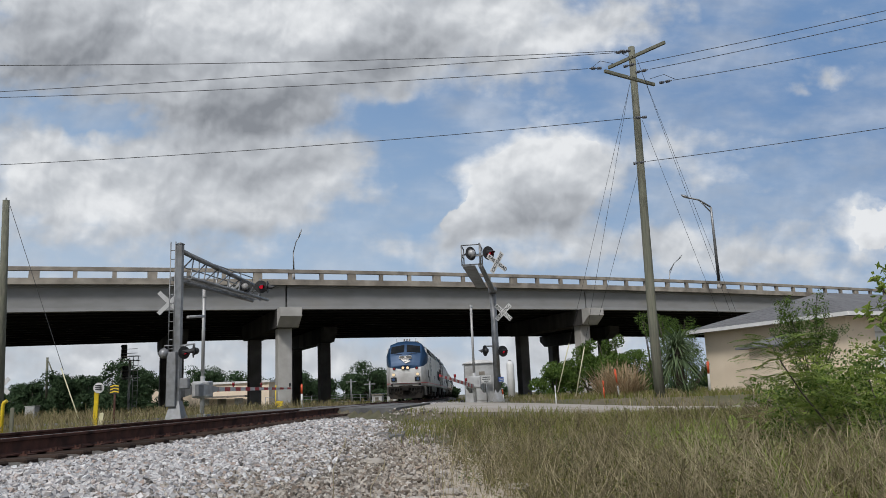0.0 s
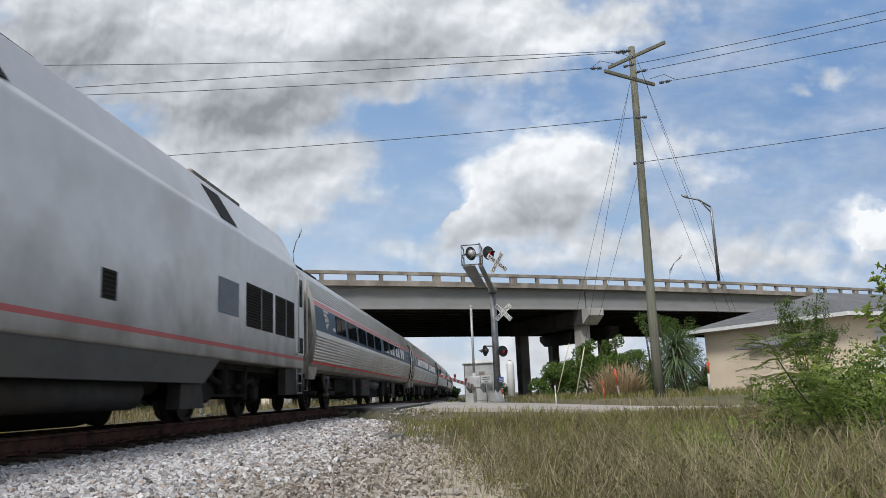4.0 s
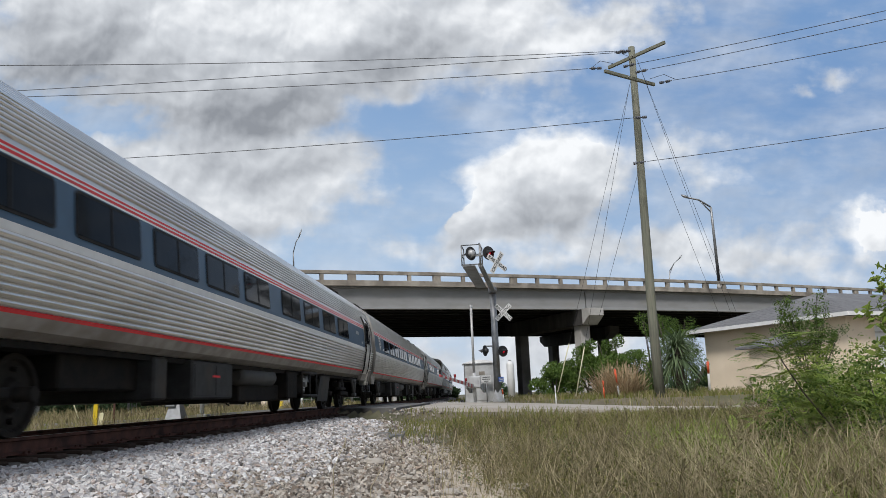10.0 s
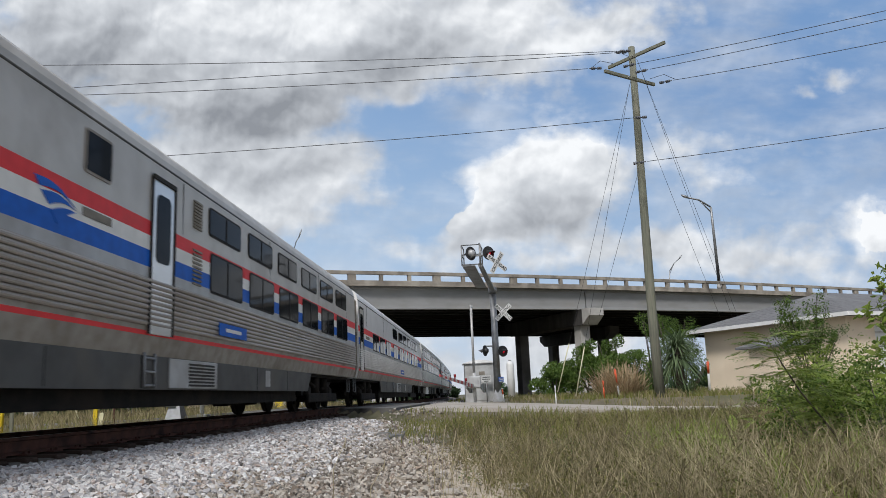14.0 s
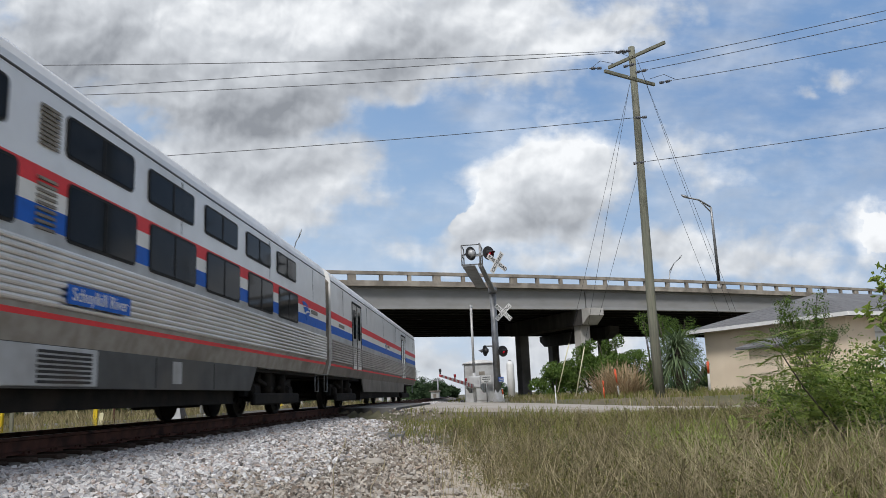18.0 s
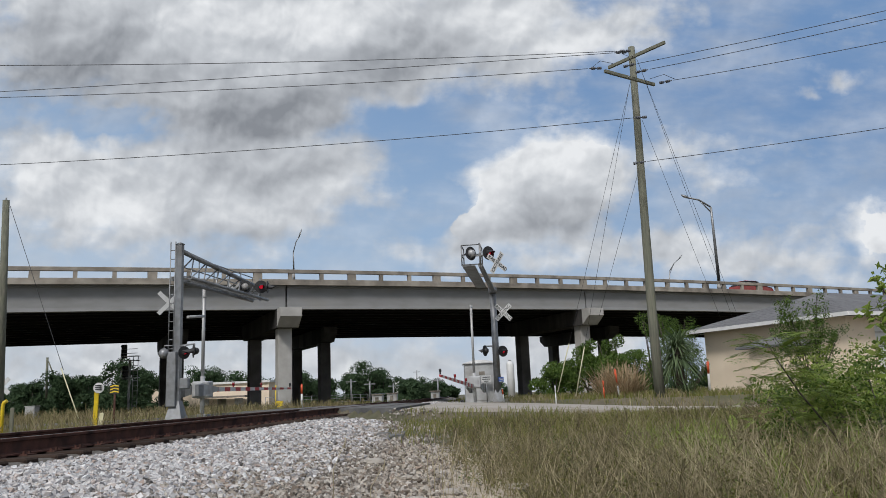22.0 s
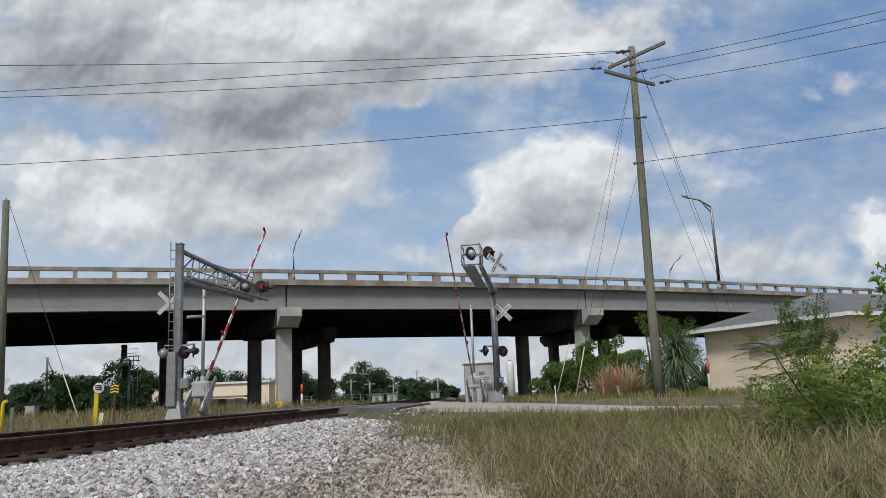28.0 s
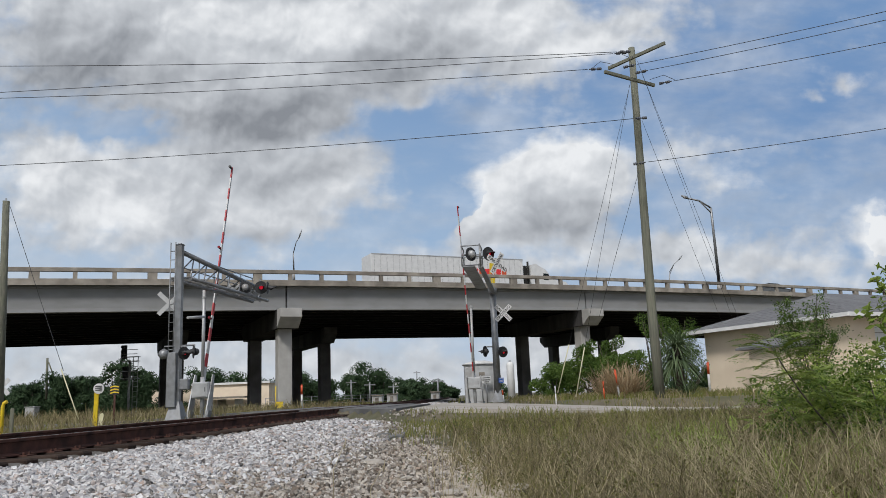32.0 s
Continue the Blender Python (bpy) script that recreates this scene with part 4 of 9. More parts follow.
def gate(name, pivot, heading, length, label, side):
    """A crossing gate: stand, mechanism box, counterweights; its arm is a part that turns about the pivot."""
    gt = thing(name, label, "crossing gate", group="crossing gates")
    x, y, z = pivot
    zb = min(ground_at((x, y)), road_z(x, y)) - 0.05
    g = Geo()
    g.tube([(x, y, zb), (x, y, 1.25)], 0.075, 12)
    g.tube([(x, y, 1.25), (x, y, 4.40)], 0.058, 12)
    g.disc((x, y, 4.42), (0, 0, 1), 0.085, 0.10, 12)
    g.disc((x, y, 4.05), (0, 0, 1), 0.075, 0.07, 12)
    part("stand", g, M["alum"], gt)
    g = Geo()
    g.box(x - 0.30, x + 0.30, y - 0.24, y + 0.24, 0.52, 1.08, 0, 0.04)
    m = part("mechanism_box", g, M["alum"], gt)
    g = Geo()
    g.box(x - 0.22, x + 0.22, y - 0.26, y - 0.24, 0.58, 1.02, 0, 0.006)
    part("box_door", g, M["alum"], m)
    g = Geo()
    g.box(x + 0.17, x + 0.19, y - 0.275, y - 0.258, 0.74, 0.90)
    part("handle", g, M["galv"], m)
    g = Geo()
    g.box(x - 0.22, x + 0.22, y - 0.2, y + 0.2, zb, zb + 0.14, 0, 0.02)
    part("base_plate", g, M["galv"], gt)
    arm = new("gate_arm")
    arm.parent = gt
    tagged(arm, label="red and white striped gate arm")
    n = 18
    for i in range(n):
        g = Geo()
        a, b = 0.35 + (length - 0.35) * i / n, 0.35 + (length - 0.35) * (i + 1) / n
        h0, h1 = mixv(0.085, 0.04, i / n), mixv(0.085, 0.04, (i + 1) / n)
        g.loft([[(a, -0.022, -h0), (a, 0.022, -h0), (a, 0.022, h0), (a, -0.022, h0)], [(b, -0.022, -h1), (b, 0.022, -h1), (b, 0.022, h1), (b, -0.022, h1)]])
        part("arm_stripe", g, M["signred"] if i % 2 else M["signwhite"], arm)
    for a in (2.6, 5.4, length - 0.08):
        g = Geo()
        g.tube([(a, 0, 0.05), (a, 0, 0.13)], 0.03, 8)
        g.tube([(a, 0, 0.13), (a, 0, 0.25)], 0.05, 10)
        part("arm_lamp", g, M["red_lens"] if a < length - 1 else M["black"], arm, "small arm lamp")
    for e in (-0.33, 0.33):
        g = Geo()
        g.prism([(0.55, -0.06), (0.55, 0.06), (-0.75, 0.20), (-1.05, 0.14), (-1.05, -0.22), (-0.75, -0.24)], e - 0.02, e + 0.02, "y")
        w = part("counterweight_arm", g, M["alum"], arm)
        g = Geo()
        g.box(-1.10, -0.72, e - 0.07, e + 0.07, -0.24, 0.16, 0, 0.02)
        part("counterweight", g, M["galv"], arm)
    return gt, arm


PIVOT_W, HEAD_W, LEN_W = Vector((-10.22, 26.30, 0.80)), 1.495, 9.0
PIVOT_E, HEAD_E, LEN_E = Vector((-1.08, 36.60, 0.60)), math.atan2(-8.85, -1.03), 8.6
gate_w, arm_w = gate("crossing_gate", PIVOT_W, HEAD_W, LEN_W, "grey crossing gate with a striped arm beside the signal mast", -1)
gate_e, arm_e = gate("crossing_gate", PIVOT_E, HEAD_E, LEN_E, "grey crossing gate with a striped arm beside a cabinet", 1)
g = Geo()
g.tube([(-10.15, 26.2, 3.34), (-10.35, 25.2, 3.22)], 0.05, 6)
part("cross_arm", g, M["alum"], gate_w)

# equipment cabinet
cab = thing("equipment_cabinet", "pale grey aluminium equipment cabinet with a shallow roof", "cabinet", pose(-0.92, 40.0, -0.25, rz=4))
g = Geo()
g.box(-0.76, 0.76, -0.75, 0.75, 0.06, 2.02, 0, 0.015)
part("body", g, M["alum"], cab)
g = Geo()
g.loft([[(-0.84, -0.84, 2.02), (0.84, -0.84, 2.02), (0.84, 0.84, 2.02), (-0.84, 0.84, 2.02)], [(-0.84, -0.84, 2.06), (0.84, -0.84, 2.06), (0.84, 0.84, 2.06), (-0.84, 0.84, 2.06)], [(-0.3, -0.8, 2.2), (0.3, -0.8, 2.2), (0.3, 0.8, 2.2), (-0.3, 0.8, 2.2)]])
part("roof", g, M["alum"], cab)
g = Geo()
g.box(-0.36, 0.42, -0.775, -0.752, 0.18, 1.92, 0, 0.008)
d = part("door", g, M["alum"], cab)
g = Geo()
g.box(0.30, 0.34, -0.81, -0.775, 0.95, 1.15, 0, 0.008)
part("handle", g, M["galv"], d)
g = Geo()
g.box(-0.05, 0.25, -0.779, -0.776, 1.45, 1.62)
part("word_bar", g, M["endgrey"], d, "plain bar in place of words")
g = Geo()
g.box(-0.9, 0.9, -0.9, 0.9, -0.12, 0.06, 0, 0.02)
part("plinth", g, M["concrete"], cab)
g = Geo()
g.box(0.80, 1.05, -0.95, -0.75, 0.9, 1.45, 0, 0.02)
part("meter_box", g, M["galv"], cab)
sg = thing("warning_sign", "small white sign with dark lettering before the cabinet", "sign", pose(-0.55, 38.9, 0.98))
g = Geo()
g.box(-0.24, 0.24, -0.01, 0.01, -0.17, 0.17, 0, 0.004)
part("plate", g, M["signwhite"], sg)
for k, w in enumerate((0.36, 0.40, 0.22)):
    g = Geo()
    g.box(-w / 2, w / 2, -0.016, -0.011, 0.07 - k * 0.1, 0.11 - k * 0.1)
    part("word_bar", g, M["black"], sg, "dark bar in place of words")
g = Geo()
g.tube([(0, 0.04, 0.1), (0, 0.04, -1.35)], 0.025, 6)
part("post", g, M["galv"], sg)
tank = thing("white_tank", "white round-topped tank behind the crossing", "tank", pose(0.80, 46, -0.3))
g = Geo()
g.tube([(0, 0, 0), (0, 0, 2.2), (0, 0, 2.36), (0, 0, 2.42)], [0.22, 0.22, 0.17, 0.05], 18)
part("shell", g, M["trimwhite"], tank)
g = Geo()
g.disc((0, 0, 2.44), (0, 0, 1), 0.08, 0.06, 12)
part("lid", g, M["galv"], tank)

# ---- poles and wires ----
pole = thing("utility_pole", "tall weathered wooden utility pole with crossarms", "utility pole", pose(5.80, 28.45, 0))
PX, PY = 5.80, 28.45
g = Geo()
rng = random.Random(4)
g.tube([(0, 0, -0.5), (-0.01, -0.02, 3.0), (0.04, -0.04, 7.0), (0.08, -0.06, 10.0), (0.12, -0.08, 13.33)], [0.185, 0.17, 0.15, 0.138, 0.125], 14)
part("pole_shaft", g, M["wood"], pole)


def rel(q):
    return (q[0] - PX, q[1] - PY, q[2])


for a, b in (((4.77, 27.22, 12.05), (6.59, 25.86, 12.28)), ((4.41, 25.99, 11.40), (6.40, 27.26, 11.28))):
    g = Geo()
    a, b = Vector(rel(a)), Vector(rel(b))
    d = (b - a).normalized()
    q = Vector((0, 0, 1)) * 0.055
    w = Vector((-d.y, d.x, 0)) * 0.045
    g.loft([[tuple(p0 + w * i + q * j) for i, j in ((-1, -1), (1, -1), (1, 1), (-1, 1))] for p0 in (a, b)])
    part("crossarm", g, M["wood"], pole)
    g = Geo()
    m = lerp(a, b, 0.45)
    g.tube([m - w * 2.2, m + w * 2.2], 0.02, 6)
    part("pole_bolt", g, M["galv"], pole)


def insulator_string(q, d, parent):
    """Three dark bells in a row."""
    d = Vector(d).normalized()
    g = Geo()
    q = Vector(q)
    for k in range(6):
        r = 0.055 if k % 3 < 2 else 0.022
        g.tube([q + d * 0.075 * k, q + d * (0.075 * k + 0.07)], r, 8)
    part("insulator", g, M["porcelain"], parent)


def sagging(a, b, drop, n=14):
    a, b = Vector(a), Vector(b)
    return [tuple(lerp(a, b, i / n) - Vector((0, 0, drop * 4 * (i / n) * (1 - i / n)))) for i in range(n + 1)]


def cable(name, a, b, drop, r, label):
    g = Geo()
    g.tube(sagging(a, b, drop), r, 5, smooth=True)
    return tagged(part(name, g, M["wire"], label=label), category="cable")


LW = "black overhead power line strung from the wooden pole"
for a, b, drop in (((5.09, 26.94, 12.56), (-21.76, 21.95, 11.72), 0.20), ((4.97, 27.13, 12.59), (-23.57, 23.94, 11.36), 0.08), ((3.91, 26.60, 11.80), (-24.00, 24.38, 11.58), 0.22),
                   ((5.38, 26.66, 9.82), (-23.70, 24.38, 8.90), 0.26), ((5.65, 26.31, 11.74), (17.59, 20.88, 11.56), 0.10), ((6.04, 26.19, 11.44), (17.98, 21.41, 11.57), 0.10),
                   ((6.97, 26.71, 11.18), (18.35, 22.04, 11.04), 0.12), ((5.85, 27.09, 8.29), (19.41, 24.08, 8.74), 0.08)):
    cable("power_line", a, b, drop, 0.0115, LW)
    d = Vector(b) - Vector(a)
    insulator_string(Vector(rel(a)) - d.normalized() * 0.5, d, pole)
for a, b, c in (((4.01, 26.61, 11.79), (4.38, 26.58, 12.06), (4.90, 26.92, 12.07)), ((6.16, 26.83, 11.34), (6.68, 26.84, 11.48), (7.04, 26.80, 11.26)), ((5.18, 26.58, 12.29), (5.38, 26.43, 12.10), (5.45, 26.29, 11.77))):
    g = Geo()
    g.tube([rel(a), rel(b), rel(c)], 0.010, 5)
    part("jumper_wire", g, M["wire"], pole)
GW = "thin guy wire from the wooden pole"
guys = (((5.40, 26.40, 11.21), (2.34, 30.76, 0.21)), ((5.33, 26.43, 11.01), (2.90, 29.41, 0.02)), ((5.51, 27.02, 7.99), (3.98, 29.32, 2.97)), ((5.64, 26.28, 11.90), (11.33, 34.30, 0.66)), ((5.68, 26.30, 11.80), (10.87, 34.18, 1.16)), ((5.71, 26.70, 9.75), (10.37, 34.97, 2.21)))
for a, b in guys:
    b = list(b)
    cable("guy_wire", a, b, 0.0, 0.0065, GW)
for a, b in guys[:2]:
    g = Geo()
    top = lerp(b, a, 0.165)
    g.tube([b, top], 0.020, 8)
    tagged(part("guy_guard", g, M["flag"], label="pale yellow plastic guard on a guy wire"), category="guard")
wp = thing("utility_pole", "dark wooden pole standing beside the track", "utility pole")
g = Geo()
q0, q1 = (-19.64, 29.50, -0.44), (-18.85, 27.84, 8.49)
g.tube([(q0[0], q0[1], -0.6), lerp(q0, q1, 0.5), q1], [0.17, 0.15, 0.125], 12)
part("pole_shaft", g, M["wood"], wp)
g = Geo()
g.tube([lerp(q0, q1, 0.95), lerp(q0, q1, 1.01)], 0.03, 6)
part("pole_bolt", g, M["galv"], wp)
cable("guy_wire", (-18.71, 27.90, 8.25), (-15.27, 26.31, 1.69), 0.0, 0.010, "thin guy wire from a dark wooden pole")
g = Geo()
g.tube([(-15.46, 26.49, 1.76), (-14.28, 25.68, -0.01)], 0.020, 8)
tagged(part("guy_guard", g, M["flag"], label="pale yellow leaning guard on a guy wire"), category="guard")

# ---- street lamps on the overpass ----


def street_lamp(base, top, arm_end, r, label):
    lp = thing("street_lamp", label, "street lamp", group="street lamps on the overpass")
    g = Geo()
    g.tube([base, lerp(base, top, 0.6), top], [r, r * 0.85, r * 0.7], 10)
    part("pole_shaft", g, M["galv"], lp)
    g = Geo()
    mid = lerp(top, arm_end, 0.5) + Vector((0, 0, 0.25))
    g.tube([top, mid, arm_end], r * 0.55, 8)
    low = lerp(base, top, 0.93)
    g.tube([low, mid], r * 0.4, 6)
    part("arm", g, M["galv"], lp)
    g = Geo()
    d = (Vector(arm_end) - Vector(top)).normalized()
    e = Vector(arm_end)
    g.tube([e - d * 0.1, e + d * 0.25, e + d * 0.7], [r * 0.5, r, r * 0.4], 10)
    hd = part("lamp_head", g, M["galv"], lp)
    g = Geo()
    g.disc(e + d * 0.35 + Vector((0, 0, -r * 0.75)), (0, 0, 1), r * 0.8, 0.05, 12)
    part("lens", g, M["signwhite"], hd)
    g = Geo()
    g.tube([Vector(base) - Vector((0, 0, 0.6)), Vector(base) + Vector((0, 0, 0.05))], r * 1.6, 10)
    part("base_plate", g, M["concrete"], lp)


street_lamp((-15.48, 58.32, 10.23), (-15.44, 58.03, 11.76), (-14.94, 57.84, 12.92), 0.065, "slim grey street lamp on the overpass parapet")
street_lamp((22.82, 78.10, 10.14), (22.38, 76.60, 17.78), (20.10, 76.26, 18.82), 0.16, "tall grey street lamp with a long bracket arm")
street_lamp(bp(60.5, 28.4, crest(60.5) - 0.3), (24.82, 107.49, 16.03), (26.25, 107.27, 17.68), 0.10, "slim grey street lamp on the far carriageway")

# ---- house ----
HC = Vector((12.20, 27.55, 0))
HA = Vector((8.87 - 12.20, 33.26 - 27.55, 0)).normalized()
HB = Vector((-HA.y, HA.x, 0)) * -1
HA_L, HB_L, H0, H1 = 6.62, 11.0, -0.55, 2.42


def hp(a, b, z):
    q = HC + HA * a + HB * b
    return (q.x, q.y, z)


house = thing("house", "beige stucco bungalow with a grey hipped roof", "house")


def wall_slab(name, a0, b0, a1, b1, z0, z1, t, material, parent):
    d = Vector((a1 - a0, b1 - b0)).normalized()
    n = Vector((-d.y, d.x)) * t
    g = Geo()
    g.loft([[hp(a0, b0, z), hp(a1, b1, z), hp(a1 + n.x, b1 + n.y, z), hp(a0 + n.x, b0 + n.y, z)] for z in (z0, z1)])
    return part(name, g, material, parent)


wall_slab("wall", HA_L, 0, 0, 0, H0, H1, -0.2, M["stucco"], house)
wall_slab("wall", 0, 0.2, 0, 1.5, H0, H1, -0.2, M["stucco"], house)
wall_slab("wall", 0, 1.5, 0, 6.4, 2.12, H1, -0.2, M["stucco"], house)
wall_slab("wall", 0, 6.4, 0, HB_L, H0, H1, -0.2, M["stucco"], house)
wall_slab("wall", HA_L, 0.2, HA_L, HB_L, H0, H1, 0.2, M["stucco"], house)
wall_slab("wall", HA_L - 0.2, HB_L, 0.2, HB_L, H0, H1, -0.2, M["stucco"], house)
gd = wall_slab("garage_door", 0.12, 1.52, 0.12, 6.38, H0, 2.10, -0.05, M["trimwhite"], house)
for k in range(1, 6):
    z = H0 + 0.3 + k * 0.42
    g = Geo()
    g.loft([[hp(0.065, b, z + e) for b, e in ((1.54, 0), (6.36, 0), (6.36, 0.02), (1.54, 0.02))], [hp(0.085, b, z + e) for b, e in ((1.54, 0), (6.36, 0), (6.36, 0.02), (1.54, 0.02))]])
    part("panel_joint", g, M["endgrey"], gd)
ov, rise = 0.55, 1.34
e0, e1, f0, f1 = -ov, HA_L + ov, -ov, HB_L + ov
half = (e1 - e0) / 2
r0, r1 = (half + e0, f0 + half), (half + e0, f1 - half)
g = Geo()
vs = [hp(e0, f0, H1 + 0.10), hp(e1, f0, H1 + 0.10), hp(e1, f1, H1 + 0.10), hp(e0, f1, H1 + 0.10), hp(r0[0], r0[1], H1 + rise), hp(r1[0], r1[1], H1 + rise)]
vs += [hp(e0, f0, H1 + 0.0), hp(e1, f0, H1 + 0.0), hp(e1, f1, H1 + 0.0), hp(e0, f1, H1 + 0.0)]
g.add(vs, [(0, 1, 4), (1, 2, 5, 4), (2, 3, 5), (3, 0, 4, 5), (6, 7, 1, 0), (7, 8, 2, 1), (8, 9, 3, 2), (9, 6, 0, 3), (6, 9, 8, 7)])
roof = part("roof", g, M["shingle"], house)
g = Geo()
for (a, b), (c, d) in (((e0, f0), (e1, f0)), ((e1, f0), (e1, f1)), ((e1, f1), (e0, f1)), ((e0, f1), (e0, f0))):
    q0, q1 = Vector(hp(a, b, 0)), Vector(hp(c, d, 0))
    dd = (q1 - q0).normalized()
    nn = Vector((dd.y, -dd.x, 0)) * 0.03
    cen = Vector(hp(HA_L / 2, HB_L / 2, 0))
    if (q0 - cen).dot(nn) < 0:
        nn = -nn
    g.loft([[tuple(q + o + Vector((0, 0, z))) for o, z in ((Vector(), H1 - 0.04), (nn, H1 - 0.04), (nn, H1 + 0.10), (Vector(), H1 + 0.10))] for q in (q0, q1)])
part("fascia", g, M["trimwhite"], house)
# shingle courses on the slope that faces the track and on the front hip
for face in ((hp(e0, f0, 0), hp(e1, f0, 0), hp(r0[0], r0[1], 0)),):
    A, B, C = (Vector(q) for q in face)
    for k in range(13):
        t0, t1 = k / 13, (k + 1) / 13
        z0, z1 = H1 + 0.10 + (rise - 0.10) * t0, H1 + 0.10 + (rise - 0.10) * t1
        p0, p1, q0, q1 = lerp(A, C, t0), lerp(B, C, t0), lerp(A, C, t1), lerp(B, C, t1)
        g = Geo()
        g.add([(p0.x, p0.y, z0 + 0.012), (p1.x, p1.y, z0 + 0.012), (q1.x, q1.y, z1 + 0.006), (q0.x, q0.y, z1 + 0.006), (p0.x, p0.y, z0), (p1.x, p1.y, z0)], [(0, 1, 2, 3), (4, 5, 1, 0)])
        part("shingle_course", g, M["shingle"], roof)
# small lean-to against the near wall
porch = thing("lean_to", "small grey-roofed lean-to against the beige house", "porch")
pq = Vector((10.14, 29.26, -0.03))
pd = HA
g = Geo()


def pp(a, b, z):
    q = pq + HA * a - HB * b
    return (q.x, q.y, z)


g.loft([[pp(a, b, z) for a, b in ((-0.75, -1.2), (0.75, -1.2), (0.75, 0.3), (-0.75, 0.3))] for z in (-0.5, 1.50)])
part("wall", g, M["stucco"], porch)
g = Geo()
g.loft([[pp(a, b, 1.50) for a, b in ((-1.0, -1.3), (1.15, -1.3), (1.15, 0.55), (-1.0, 0.55))], [pp(a, b, 1.58) for a, b in ((-1.0, -1.3), (1.15, -1.3), (1.15, 0.55), (-1.0, 0.55))], [pp(a, b, 2.02) for a, b in ((-0.3, -1.2), (0.3, -1.2), (0.3, -0.9), (-0.3, -0.9))]])
part("roof", g, M["shingle"], porch)

# ---- markers and small things beside the track ----


def marker(base, top, r, c_low, c_top, label, split=0.68):
    mk = thing("marker_post", label, "marker post", group="marker posts")
    b = Vector(base)
    b.z = min(b.z, ground_at(b)) - 0.08
    g = Geo()
    m = lerp(b, top, split)
    g.tube([b, m], r, 10)
    part("post", g, M[c_low], mk)
    g = Geo()
    g.tube([m, top], r * 1.06, 10)
    g.tube([top, Vector(top) + Vector((0, 0, r * 0.8))], [r, r * 0.35], 10)
    part("cap", g, M[c_top], mk)


marker((8.30, 31.21, -0.16), (8.27, 30.96, 1.12), 0.048, "signwhite", "orange", "white utility marker post with an orange top")
marker((5.23, 34.02, 0.14), (5.08, 33.83, 1.06), 0.042, "signwhite", "orange", "white utility marker post with an orange top in dry grass", 0.5)
marker((-11.32, 44.28, -0.30), (-11.24, 44.00, 1.20), 0.058, "signwhite", "orange", "white utility marker post with an orange top by a column")
marker((0.26, 34.74, 0.05), (0.20, 34.67, 0.40), 0.03, "signwhite", "orange", "small white marker post with an orange top")
marker((4.43, 32.95, 0.13), (4.41, 32.86, 0.59), 0.028, "orange", "orange", "short orange marker stake in the grass")
marker((2.33, 31.78, 0.21), (2.32, 31.73, 0.46), 0.025, "signwhite", "signwhite", "short white marker stake in the grass")

ym = thing("pipeline_marker", "yellow pipeline marker post with a round sign", "marker post")
yb, yt = Vector((-10.59, 19.84, -0.27)), Vector((-10.46, 19.65, 0.75))
yb.z -= 0.15
g = Geo()
d = (yt - yb).normalized()
g.loft([[tuple(q + Vector((a, 0, 0)) * 0.055 + Vector((0, b, 0)) * 0.02) for a, b in ((-1, -1), (1, -1), (1, 1), (-1, 1))] for q in (yb, yt)])
part("post", g, M["yellow"], ym)
g = Geo()
c = Vector((-10.41, 19.64, 0.82))
g.disc(c, (0.2, -1, 0), 0.135, 0.02, 24)
sgn = part("round_sign", g, M["signwhite"], ym, "round white sign")
for k in range(3):
    g = Geo()
    g.box(c.x - 0.085, c.x + 0.085, c.y - 0.028, c.y - 0.018, c.z + 0.05 - k * 0.05, c.z + 0.075 - k * 0.05)
    part("word_bar", g, M["black"], sgn, "black bar in place of words")
g = Geo()
c = Vector((-10.41, 19.79, 0.03))
g.loft([[(c.x - 0.08, c.y, c.z - 0.17), (c.x + 0.05, c.y, c.z - 0.14), (c.x + 0.09, c.y, c.z + 0.16), (c.x - 0.05, c.y, c.z + 0.14)], [(c.x - 0.08, c.y + 0.02, c.z - 0.17), (c.x + 0.05, c.y + 0.02, c.z - 0.14), (c.x + 0.09, c.y + 0.02, c.z + 0.16), (c.x - 0.05, c.y + 0.02, c.z + 0.14)]])
part("tag_plate", g, M["flag"], ym)

cs = thing("chevron_sign", "small black and yellow striped sign on a post", "sign")
c = Vector((-13.00, 25.58, 0.91))
g = Geo()
g.tube([(c.x, c.y + 0.03, -0.55), (c.x, c.y + 0.03, c.z)], 0.035, 8)
part("post", g, M["rust"], cs)
g = Geo()
g.box(c.x - 0.17, c.x + 0.17, c.y - 0.012, c.y, c.z - 0.15, c.z + 0.15, 0, 0.003)
pl = part("plate", g, M["black"], cs)
for k in range(3):
    g = Geo()
    z = c.z - 0.10 + k * 0.10
    g.loft([[(c.x - 0.15, c.y - e, z - 0.02), (c.x, c.y - e, z + 0.02), (c.x + 0.15, c.y - e, z - 0.01), (c.x + 0.15, c.y - e, z + 0.035), (c.x, c.y - e, z + 0.06), (c.x - 0.15, c.y - e, z + 0.02)] for e in (0.014, 0.018)])
    part("chevron", g, M["yellow"], pl)

yp = thing("yellow_bollard", "yellow guard pipe beside the track", "bollard")
g = Geo()
c = (-12.39, 18.72, -0.32)
g.tube([(c[0], c[1], -0.6), (c[0], c[1], 0.45), (c[0] + 0.02, c[1], 0.53), (c[0] + 0.10, c[1], 0.57)], 0.045, 10)
part("pipe", g, M["yellow"], yp)
g = Geo()
g.box(c[0] + 0.12, c[0] + 0.22, c[1] + 0.1, c[1] + 0.16, -0.55, 0.40, 0, 0.02)
part("stake", g, M["wood"], yp)

